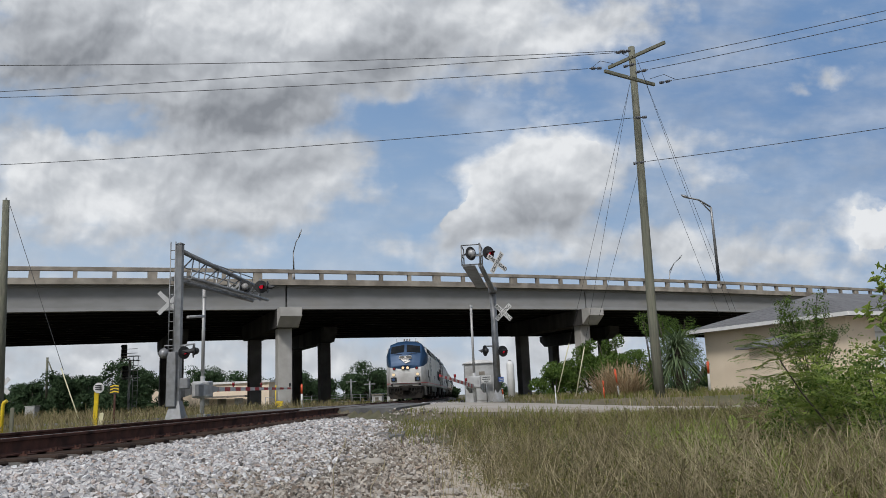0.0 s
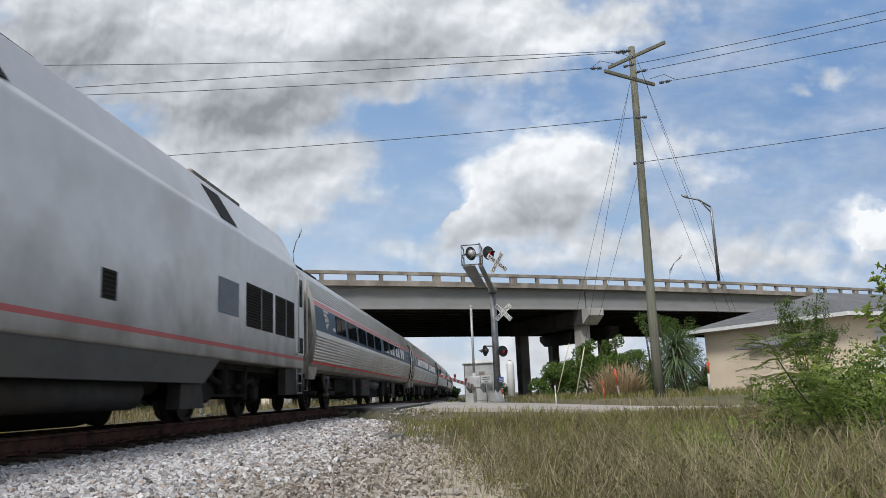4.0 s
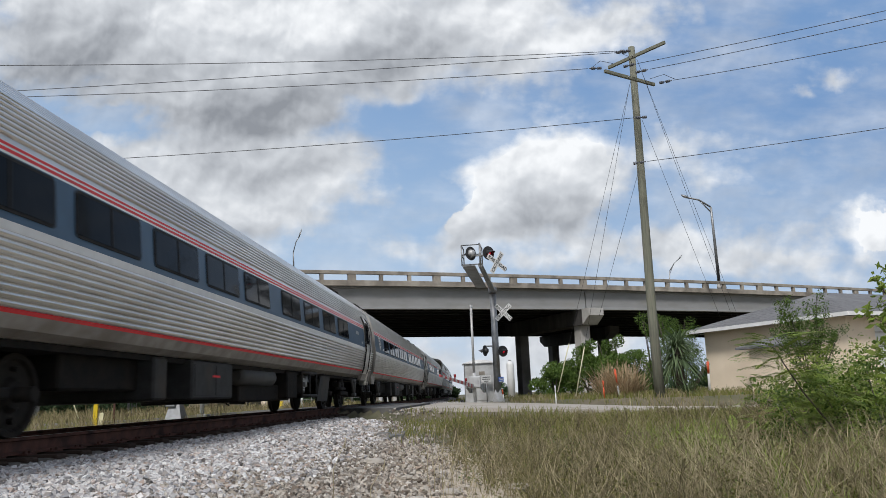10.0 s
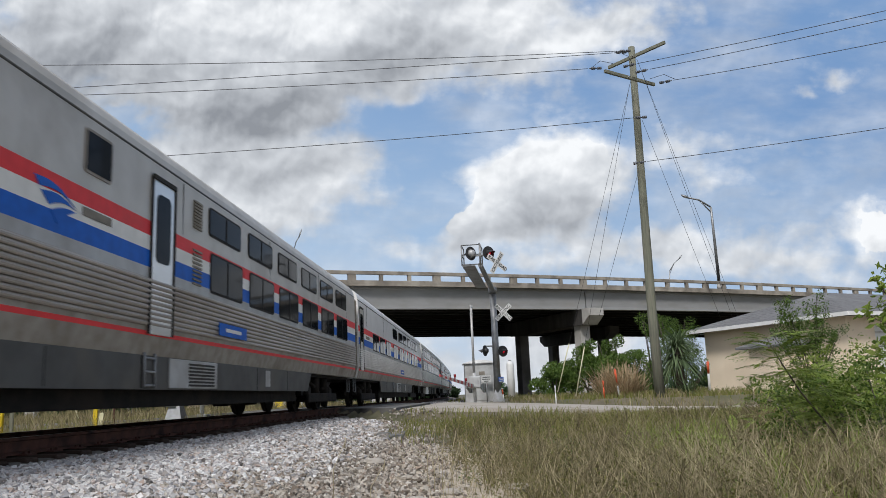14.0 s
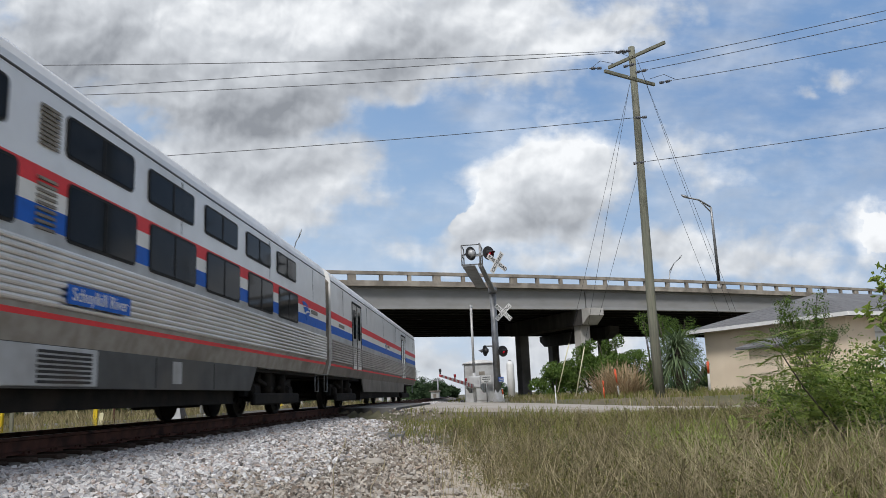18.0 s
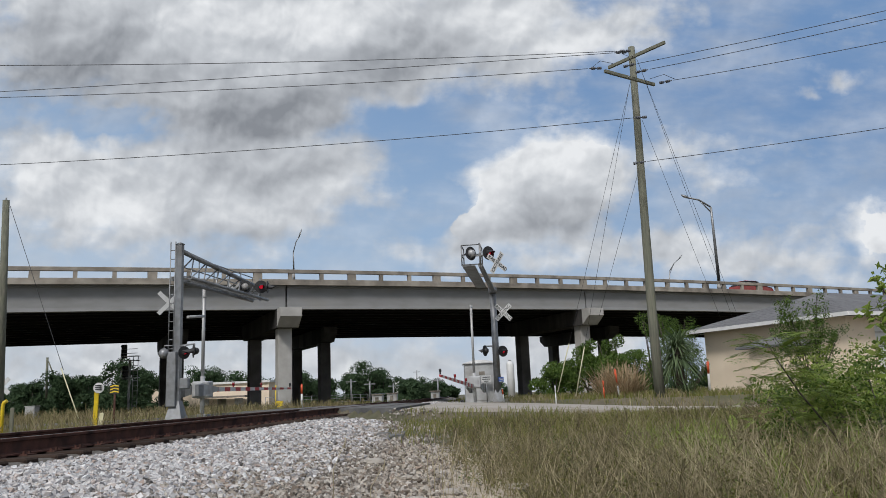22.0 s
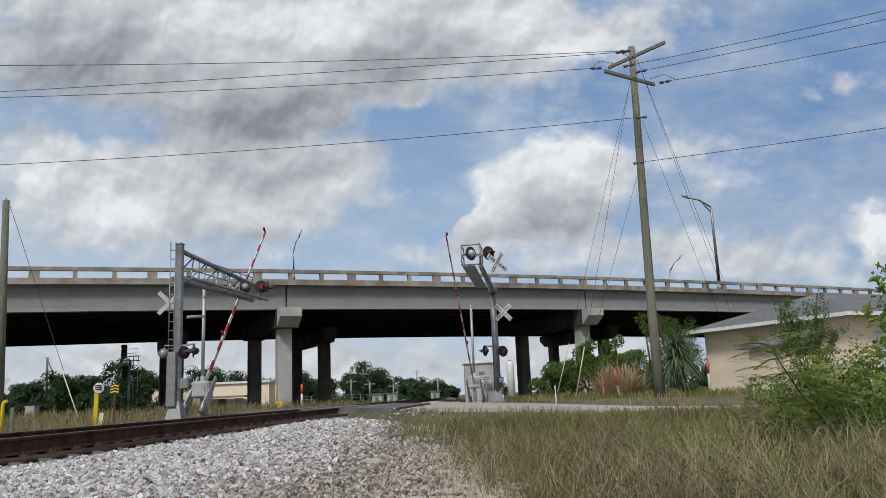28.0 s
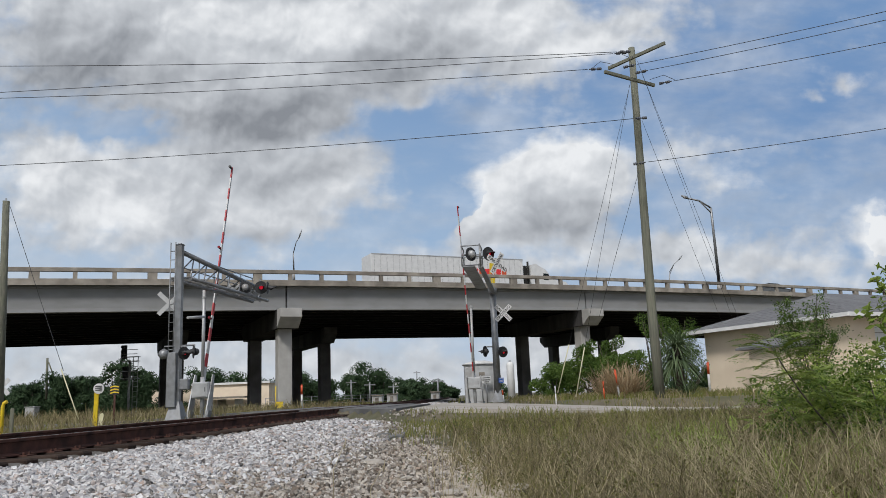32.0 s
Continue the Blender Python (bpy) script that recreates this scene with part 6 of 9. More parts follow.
    # corner skirts beside the couplers
    for a, b, c in ((0.36, 1.00, 1.35), (25.65, 25.00, 24.65)):
        for s in (-1, 1):
            g = Geo()
            g.prism([(at(a), 1.16), (at(a), 0.80), (at(b), 0.80), (at(c), 1.08), (at(c), 1.19)], s * 1.30, s * 1.40, "x")
            part("corner_skirt", g, M["beige"], car)
    # under the floor
    g = Geo()
    g.box(-1.15, 1.15, -12.3, 12.3, 0.92, 1.06)
    part("underframe", g, M["under"], car)
    for u0, u1, z0, x1, mt in ((9.1, 11.0, 0.36, 1.28, "undergrey"), (5.9, 8.6, 0.50, 0.95, "under"), (12.2, 16.0, 0.30, 1.00, "under"), (7.9, 8.35, 0.36, 1.20, "undergrey"), (15.0, 15.9, 0.34, 1.22, "under")):
        y, l = at((u0 + u1) / 2), u1 - u0
        g = Geo()
        g.box(-x1, x1, y - l / 2, y + l / 2, z0, 0.66 if mt == "under" and l > 3 else 0.98, 0, 0.03)
        b = part("equipment_box", g, M[mt], car)
        if l > 1.5 and mt == "undergrey":
            g = Geo()
            g.box(x1, x1 + 0.012, at(10.15) - 0.17, at(10.15) + 0.17, 0.72, 0.755)
            part("red_mark", g, M["red"], b)
            for k in range(2):
                g = Geo()
                g.box(x1, x1 + 0.008, at(9.6 + k * 0.95) - 0.40, at(9.6 + k * 0.95) + 0.40, 0.42, 0.92, 0, 0.004)
                part("box_door", g, M["undergrey"], b)
    g = Geo()
    g.tube([(1.0, at(12.0), 0.80), (1.0, at(12.08), 0.80), (1.0, at(14.2), 0.80), (1.0, at(14.3), 0.80)], [0.10, 0.19, 0.19, 0.10], 16)
    part("air_tank", g, M["fairing"], car)
    # open cage with its gear, and a slanting shield before the truck
    g = Geo()
    for z in (0.40, 0.97):
        g.tube([(1.28, at(16.15), z), (1.28, at(17.7), z)], 0.035, 6)
    for u in (16.15, 16.95, 17.7):
        g.tube([(1.28, at(u), 0.38), (1.28, at(u), 1.0)], 0.03, 6)
    cage = part("gear_cage", g, M["undergrey"], car)
    g = Geo()
    g.box(1.02, 1.22, at(16.55) - 0.16, at(16.55) + 0.16, 0.46, 0.90, 0, 0.02)
    part("control_box", g, M["undergrey"], cage)
    for z, h in ((0.74, 0.09), (0.58, 0.04), (0.53, 0.03)):
        g = Geo()
        g.box(1.222, 1.228, at(16.55) - 0.09, at(16.55) + 0.09, z, z + h)
        part("word_bar", g, M["alum"], cage, "pale bar in place of words")
    g = Geo()
    g.tube([(1.12, at(17.05), 0.62), (1.12, at(17.05), 0.86)], 0.07, 10)
    g.box(1.05, 1.24, at(17.2) - 0.12, at(17.2) + 0.02, 0.74, 0.92, 0, 0.01)
    part("valve", g, M["alum"], cage)
    for s in (-1, 1):
        g = Geo()
        g.prism([(at(18.0), 0.26), (at(19.3), 0.24), (at(19.75), 0.94), (at(18.5), 0.94)], s * 1.18, s * 1.22, "x")
        part("truck_shield", g, M["undergrey"], car)
        g = Geo()
        g.tube([(s * 1.24, at(17.85), 0.98), (s * 1.24, at(17.85), 0.30), (s * 1.20, at(18.0), 0.22)], 0.025, 6)
        part("drain_pipe", g, M["under"], car)
    for u in (4.0, 22.0):
        truck(car, at(u), "old")
        for s in (-1, 1):
            g = Geo()
            yb = at(u) + (1.15 if u > 10 else -1.15) * f
            for a, b in (((-0.38, 0.93), (-0.05, 0.42)), ((0.30, 0.93), (0.05, 0.42)), ((-0.34, 0.88), (0.28, 0.88))):
                g.tube([(s * 1.30, yb + a[0], a[1]), (s * 1.30, yb + b[0], b[1])], 0.05, 6)
            g.box(s * 1.30 - 0.07, s * 1.30 + 0.07, yb - 0.14, yb + 0.14, 0.36, 0.46, 0, 0.02)
            part("truck_anchor", g, M["fairing"], car)
    am_end(car, -1)
    am_end(car, 1)
    return car


coach_a = coach("ribbed stainless coach with a dull blue window band")
CARS.append((coach_a, 2 * LOCO_L + CAR_L * 0.5))
for i in range(1, 6):
    CARS.append((copy_thing(coach_a, pose(0, 0, 0)), 2 * LOCO_L + CAR_L * (i + 0.5)))
cafe = coach("ribbed stainless cafe coach with fewer windows and a blue band", True, [4.28, 6.40, 8.44, 10.40, 17.20, 19.20, 21.20], 24.95)
CARS.append((cafe, 2 * LOCO_L + CAR_L * 6.5 - 0.3))

# -- flat-sided tall cars --
VL = [(1.42, 0.95, 2, 0), (1.50, 1.20, 1, 0), (1.505, 1.26, 2, 0), (1.51, 1.32, 0, 0.07), (1.52, 1.96, 7, 0), (1.525, 2.10, 4, 0), (1.525, 2.33, 3, 0), (1.525, 2.53, 1, 0), (1.522, 2.73, 5, 0), (1.515, 3.56, 6, 0),
      (1.49, 3.72, 6, 0), (1.44, 3.84, 6, 0), (1.34, 3.94, 6, 0), (1.18, 4.02, 6, 0), (0.92, 4.09, 6, 0), (0.5, 4.15, 6, 0), (0, 4.17, 6, 0)]
VN = [(1.42, 0.95, 2, 0), (1.50, 1.20, 1, 0), (1.505, 1.26, 2, 0), (1.51, 1.32, 0, 0.07), (1.52, 1.94, 3, 0), (1.525, 2.02, 4, 0), (1.525, 2.70, 3, 0), (1.524, 2.725, 1, 0), (1.523, 2.765, 3, 0), (1.522, 2.79, 1, 0),
      (1.521, 2.83, 5, 0), (1.515, 3.56, 6, 0), (1.49, 3.72, 6, 0), (1.44, 3.84, 6, 0), (1.34, 3.94, 6, 0), (1.18, 4.02, 6, 0), (0.92, 4.09, 6, 0), (0.5, 4.15, 6, 0), (0, 4.17, 6, 0)]


def vl_x(z):
    return 1.522


def tall_end(car, s):
    y = s * 12.68
    g = Geo()
    out = [(1.42, 0.98), (1.50, 1.3), (1.50, 3.55), (1.30, 3.78), (0.9, 3.92), (-0.9, 3.92), (-1.30, 3.78), (-1.50, 3.55), (-1.50, 1.3), (-1.42, 0.98)]
    g.loft([[(x * 0.985, y - s * 0.02, z) for x, z in out], [(x * 0.93, y + s * 0.10, z) for x, z in out]])
    part("end_wall", g, M["endgrey"], car)
    g = Geo()
    for k in range(4):
        yy = y + s * (0.13 + 0.07 * k)
        q = 0.03 if k % 2 else 0.0
        g.loft([[(x, yy + d, z) for x, z in ((0.62 - q, 1.2), (0.62 - q, 3.5), (0.5, 3.65 - q), (-0.5, 3.65 - q), (-0.62 + q, 3.5), (-0.62 + q, 1.2))] for d in (-0.035, 0.035)])
    part("passage_bellows", g, M["rubber"], car)
    for sx in (-1, 1):
        g = Geo()
        g.tube([(sx * 1.2, y + s * 0.08, 1.1), (sx * 1.2, y + s * 0.22, 1.1), (sx * 1.2, y + s * 0.22, 1.95), (sx * 0.95, y + s * 0.22, 2.0), (sx * 0.95, y + s * 0.08, 2.0)], 0.016, 6)
        part("grab_iron", g, M["galv"], car)
        g = Geo()
        g.tube([(sx * 1.3, y - s * 0.05, 1.0), (sx * 1.3, y - s * 0.05, 0.5), (sx * 1.3, y - s * 0.42, 0.5), (sx * 1.3, y - s * 0.42, 1.0)], 0.018, 6)
        part("step_iron", g, M["galv"], car)
    coupler(car, y, s)


def side_door(car, y, w, leaves, z0=1.22, z1=3.36):
    """A recess-framed door on both sides with a tall window in each leaf."""
    g = Geo()
    o = round_rect(-w / 2, w / 2, z0, z1, 0.06)
    g.loft([[(1.50, a, b) for a, b in o], [(1.536, a, b) for a, b in o]])
    d = part("side_door", g, M["steel"], car, "stainless side door with a tall dark window")
    d.matrix_basis = pose(0, y, 0)
    for k in range(leaves):
        c = (k - (leaves - 1) / 2) * w / leaves
        g = Geo()
        o = round_rect(c - 0.22, c + 0.22, 2.2, 3.16, 0.1)
        g.loft([[(1.53, a, b) for a, b in o], [(1.546, a, b) for a, b in o]])
        part("door_pane", g, M["glass"], d)
    g = Geo()
    for e in [-w / 2, w / 2] + ([0] if leaves > 1 else []):
        g.box(1.53, 1.55, e - 0.02, e + 0.02, z0, z1)
    g.box(1.53, 1.56, -w / 2, w / 2, z1 - 0.02, z1 + 0.04)
    part("door_seal", g, M["rubber"], d)
    o2 = twin(d, pose(0, y, 0, rz=180) @ pose(0, 0, 0))
    o2.matrix_basis = pose(0, 0, 0, rz=180) @ pose(0, y, 0)
    for c in list(d.children):
        twin(c, c.matrix_basis, o2)


def tall_car(name, label, kind):
    car = thing(name, label, "train car", group="tall cars of the train")
    rib = M["dustysteel"] if kind in ("baggage", "diner") else M["steel"]
    upper_paint = M["dullpaint"] if kind == "diner" else M["greypaint"]
    mats = [rib, M["red"], M["dustybrown"] if kind == "baggage" else M["beige"], M["white"], M["band"] if kind == "navy" else M["blue"], upper_paint, upper_paint, M["alum"]]
    shell("body", VN if kind == "navy" else VL, -12.68, 12.68, mats, car, 5)
    at = lambda u: u - CAR_L / 2
    lower, upper, narrow, doors, small = {
        "diner": ([12.5 + 0.82 + 2.03 * i for i in range(6)], [12.4 + 0.82 + 2.03 * i for i in range(6)], [], [(10.70, 0.75, 1)], [2.95, 4.35, 8.9]),
        "sleeper": ([4.48, 6.45, 8.45, 11.15, 13.65, 15.65, 17.7, 19.8, 21.85], [10.95, 13.55, 15.55, 17.58, 19.65, 21.7], [], [(0.95, 0.72, 1)], []),
        "navy": ([2.6, 4.6, 6.7, 8.6, 11.15, 13.6, 15.7, 17.8, 19.9, 21.95, 24.0], [3.6, 5.6, 7.7, 11.08, 13.4, 15.4, 17.45, 19.5, 21.5, 23.5], [12.43], [(0.95, 0.72, 1)], []),
        "baggage": ([], [], [], [(4.6, 1.75, 2), (18.95, 1.75, 2)], []),
    }[kind]
    if lower:
        w = window_part(1.62, 2.04, 2.70, 0.08, vl_x, car)
        spread(w, [at(u) for u in lower])
    if upper:
        w = window_part(1.58, 2.97, 3.45, 0.08, vl_x, car)
        spread(w, [at(u) for u in upper])
    if narrow:
        w = window_part(0.34, 2.04, 2.70, 0.04, vl_x, car, M["white"], False)
        spread(w, [at(u) for u in narrow])
    if small:
        w = window_part(0.62, 2.92, 3.45, 0.05, vl_x, car, M["beige"], False)
        spread(w, [at(u) for u in small])
    for u, w_, n in doors:
        side_door(car, at(u), w_, n)
    if kind in ("diner", "sleeper"):
        for z0, z1 in ((2.96, 3.42), (2.08, 2.66)):
            g = Geo()
            for k in range(9):
                z = z0 + (z1 - z0) * k / 9
                g.box(1.524, 1.545, -0.17, 0.17, z, z + 0.03)
            v = part("side_vent", g, M["endgrey"], car)
            vu = 11.95 if kind == "diner" else 12.45
            v.matrix_basis = pose(0, at(vu), 0)
            twin(v, pose(0, 0, 0, rz=180) @ pose(0, at(vu), 0))
    # marks
    logo_u = {"diner": 8.5, "sleeper": 23.9, "navy": 24.0, "baggage": 12.5}[kind]
    if kind != "navy":
        for m in both(at(logo_u - 0.45), 2.42, 1.528):
            swoosh(car, 0.62 if kind != "baggage" else 0.5, m, M["logoblue"] if kind == "baggage" else M["blue"])
        for m in both(at(logo_u + 0.42), 2.46, 1.528):
            word_bar(car, 0.66, 0.10, m, M["endgrey"])
        for m in both(at(1.9 if kind != "sleeper" else 2.35), 2.42, 1.528):
            word_bar(car, 0.85, 0.10, m, M["endgrey"])
    if kind in ("sleeper", "diner"):
        g = Geo()
        g.box(-0.71, 0.71, -0.105, 0.105, 0, 0.008)
        for m in both(at(13.6), 1.49, 1.552):
            b = part("name_plate", g, M["blue"], car, "blue name plate")
            b.matrix_basis = m
            if kind == "diner":
                gg = Geo()
                gg.box(-0.40, 0.40, -0.03, 0.03, 0.008, 0.012)
                part("word_bar", gg, M["white"], b)
    if kind == "navy":
        g = Geo()
        g.box(-0.75, 0.75, -0.11, 0.11, 0, 0.008)
        for m in both(at(13.2), 1.50, 1.532):
            b = part("name_plate", g, M["alum"], car, "blank metal name plate")
            b.matrix_basis = m
    # panel joints on the upper side
    g = Geo()
    for u in (2.2, 6.9, 11.4, 15.9, 20.4, 24.2):
        for s in (-1, 1):
            g.box(min(s * 1.515, s * 1.523), max(s * 1.515, s * 1.523), at(u) - 0.008, at(u) + 0.008, 2.76, 3.55)
    part("panel_joint", g, M["skirt"], car)
    g = Geo()
    for s in (-1, 1):
        g.tube([(s * 1.50, -12.66, 3.60), (s * 1.50, 12.66, 3.60)], 0.022, 6)
    part("drip_rail", g, M["skirt"], car)
    # skirts and boxes below
    g = Geo()
    g.box(-1.30, 1.30, -12.4, 12.4, 0.88, 1.02)
    part("underframe", g, M["under"], car)
    if kind == "navy":
        for u, l in ((7.5, 2.2), (10.6, 1.6), (13.6, 1.5), (16.4, 2.0), (18.6, 0.6)):
            g = Geo()
            g.box(-1.36, 1.36, at(u) - l / 2, at(u) + l / 2, 0.40, 0.93, 0, 0.03)
            part("equipment_box", g, M["greypaint"] if l > 2 else (M["beige"] if l < 1 else M["undergrey"]), car)
    else:
        for s in (-1, 1):
            g = Geo()
            g.prism([(at(6.5), 0.50), (at(19.5), 0.50), (at(19.9), 0.95), (at(6.1), 0.95)], s * 1.38, s * 1.42, "x")
            sk = part("skirt", g, M["dustybrown"] if kind == "baggage" else M["skirt"], car)
            for u in (8.2, 10.4, 13.0, 15.4, 17.6) if kind != "baggage" else ():
                g = Geo()
                g.box(min(s * 1.42, s * 1.424), max(s * 1.42, s * 1.424), at(u) - 0.008, at(u) + 0.008, 0.52, 0.93)
                part("panel_joint", g, M["rubber"], sk)
            if kind == "baggage":
                continue
            g = Geo()
            y = at(12.2 if kind == "diner" else 12.85)
            g.box(min(s * 1.42, s * 1.44), max(s * 1.42, s * 1.44), y - 0.95, y + 0.95, 0.52, 0.94, 0, 0.01)
            v = part("skirt_vent", g, M["alum"], sk)
            g = Geo()
            for k in range(7):
                g.box(min(s * 1.44, s * 1.452), max(s * 1.44, s * 1.452), y - 0.25, y + 0.80, 0.55 + k * 0.052, 0.58 + k * 0.052)
            part("louvres", g, M["undergrey"], sk)
        g = Geo()
        g.box(-1.22, 1.22, at(6.9), at(19.1), 0.27, 0.9)
        part("equipment_bay", g, M["under"], car)
        for s in (-1, 1):
            g = Geo()
            if kind == "baggage":
                break
            g.box(min(s * 1.42, s * 1.428), max(s * 1.42, s * 1.428), at(16.1) - 0.16, at(16.1) + 0.16, 0.58, 0.90, 0, 0.003)
            part("access_plate", g, M["alum"], car)
            g = Geo()
            for e in (-0.16, 0.16):
                g.tube([(s * 1.44, at(10.6) + e, 0.98), (s * 1.44, at(10.6) + e, 0.52)], 0.02, 6)
            for k in range(3):
                g.tube([(s * 1.44, at(10.6) - 0.16, 0.55 + k * 0.18), (s * 1.44, at(10.6) + 0.16, 0.55 + k * 0.18)], 0.018, 6)
            part("side_ladder", g, M["galv"], car)
    for u in (4.0, 22.0):
        truck(car, at(u), "new")
    tall_end(car, -1)
    tall_end(car, 1)
    return car


diner = tall_car("dining_car", "silver dining car with red, white and blue stripes", "diner")
CARS.append((diner, 2 * LOCO_L + CAR_L * 7.5))
sleeper = tall_car("sleeping_car", "silver sleeping car with two rows of dark windows", "sleeper")
CARS.append((sleeper, 2 * LOCO_L + CAR_L * 8.5))
navy = tall_car("sleeping_car", "silver sleeping car with a dull blue window band", "navy")
CARS.append((navy, 2 * LOCO_L + CAR_L * 9.5))
named_sleeper = copy_thing(sleeper, pose(0, 0, 0))
for m in both(13.6 - CAR_L / 2, 1.49, 1.562):
    text_part("sign_letters", "Schuylkill River", 0.205, M["white"], named_sleeper, m, "white name lettering")
for m in both(13.6 - CAR_L / 2, 1.49, 1.562):
    word_bar(sleeper, 0.9, 0.07, m, M["white"])
CARS.append((named_sleeper, 2 * LOCO_L + CAR_L * 10.5))
baggage = tall_car("baggage_car", "silver baggage car with wide doors and tricolour stripes", "baggage")
CARS.append((baggage, 2 * LOCO_L + CAR_L * 11.5))
# -- locomotives --


def loco_paint():
    """Silver body paint with a blue nose and a fading blue upper band, by place on the body."""
    mt = M["locosilver"].copy()
    mt.name = "locomotive_livery"
    nt = mt.node_tree
    bs = nt.nodes["Principled BSDF"]
    silver = bs.inputs["Base Color"].links[0].from_socket
    tc = nt.nodes.new("ShaderNodeTexCoord")
    sp = nt.nodes.new("ShaderNodeSeparateXYZ")
    nt.links.new(tc.outputs["Object"], sp.inputs[0])

    def mth(op, a, b=0.0):
        n = nt.nodes.new("ShaderNodeMath")
        n.operation = op
        for i, v in enumerate((a, b)):
            if isinstance(v, (int, float)):
                n.inputs[i].default_value = v
            else:
                nt.links.new(v, n.inputs[i])
        return n.outputs[0]

    x, y, z = sp.outputs
    u = mth("ADD", y, 10.30)
    edge = mth("ADD", mth("MULTIPLY", mth("MAXIMUM", mth("SUBTRACT", u, 1.2), 0.0), 0.26), mth("ADD", 2.20, mth("MULTIPLY", mth("ABSOLUTE", x), 0.17)))
    nose = mth("MULTIPLY", mth("GREATER_THAN", z, edge), mth("LESS_THAN", u, 3.25))
    top = mth("MULTIPLY", mth("GREATER_THAN", z, 3.42), mth("LESS_THAN", u, 19.6))
    fade = nt.nodes.new("ShaderNodeMapRange")
    for k, v in (("From Min", 3.3), ("From Max", 18.0), ("To Min", 0.55), ("To Max", 0.05)):
        fade.inputs[k].default_value = v
    nt.links.new(u, fade.inputs["Value"])
    band = mth("MULTIPLY", top, fade.outputs["Result"])
    blue = mth("MAXIMUM", nose, band)
    red = mth("MULTIPLY", mth("GREATER_THAN", z, 1.20), mth("LESS_THAN", z, 1.27))
    red = mth("MULTIPLY", red, mth("GREATER_THAN", u, 0.5))
    grime = nt.nodes.new("ShaderNodeMapRange")
    for k, v in (("From Min", 0.9), ("From Max", 2.30), ("To Min", 0.92), ("To Max", 0.0)):
        grime.inputs[k].default_value = v
    nz = nt.nodes.new("ShaderNodeTexNoise")
    nz.inputs["Scale"].default_value = 1.3
    nz.inputs["Detail"].default_value = 6
    nt.links.new(tc.outputs["Object"], nz.inputs["Vector"])
    nt.links.new(mth("ADD", z, mth("MULTIPLY", mth("SUBTRACT", nz.outputs["Fac"], 0.5), 1.4)), grime.inputs["Value"])
    last = silver
    for fac, c in ((blue, (0.017, 0.054, 0.125)), (grime.outputs["Result"], (0.15, 0.13, 0.10)), (mth("MULTIPLY", red, 0.8), (0.50, 0.045, 0.045))):
        mx = nt.nodes.new("ShaderNodeMixRGB")
        nt.links.new(fac, mx.inputs[0])
        nt.links.new(last, mx.inputs[1])
        mx.inputs[2].default_value = (*c, 1)
        last = mx.outputs["Color"]
    nt.links.new(last, bs.inputs["Base Color"])
    bs.inputs["Roughness"].default_value = 0.42
    bs.inputs["Specular IOR Level"].default_value = 0.45
    return mt


M["livery"] = loco_paint()
# stations from the nose: distance, half width at the sill, half width at the shoulder, shoulder height, half width of the roof, its height, crown height
NOSE = [(0.737, 1.13, 1.11, 2.36, 1.05, 2.44, 2.50), (0.823, 1.17, 1.16, 2.55, 1.09, 2.72, 2.78), (1.081, 1.29, 1.27, 2.85, 1.15, 3.18, 3.26), (1.365, 1.41, 1.37, 3.08, 1.19, 3.60, 3.70),
        (1.683, 1.49, 1.45, 3.20, 1.19, 3.98, 4.12), (1.967, 1.525, 1.50, 3.27, 1.16, 4.10, 4.30), (2.40, 1.525, 1.52, 3.30, 1.12, 4.14, 4.38), (3.20, 1.525, 1.52, 3.32, 1.10, 4.15, 4.40),
        (19.9, 1.525, 1.52, 3.32, 1.10, 4.15, 4.40), (20.45, 1.525, 1.52, 3.20, 1.10, 3.86, 4.08)]


def slope_x(z):
    """The body side above the shoulder leans in."""
    return 1.525 if z < 3.32 else 1.525 - (z - 3.32) * (0.42 / 0.83)


def lean_plate(parent, name, u0, u1, z0, z1, lean, material, proud=0.012):
    """A dark plate on the leaning upper side, its ends raked."""
    at = lambda u: u - 10.30
    for s in (-1, 1):
        g = Geo()
        o = [(at(u0), z0), (at(u1), z0), (at(u1) - lean, z1), (at(u0) - lean, z1)]
        g.loft([[(s * (slope_x(z) + k), y, z) for y, z in o] for k in (-0.03, proud)])
        part(name, g, material, parent)


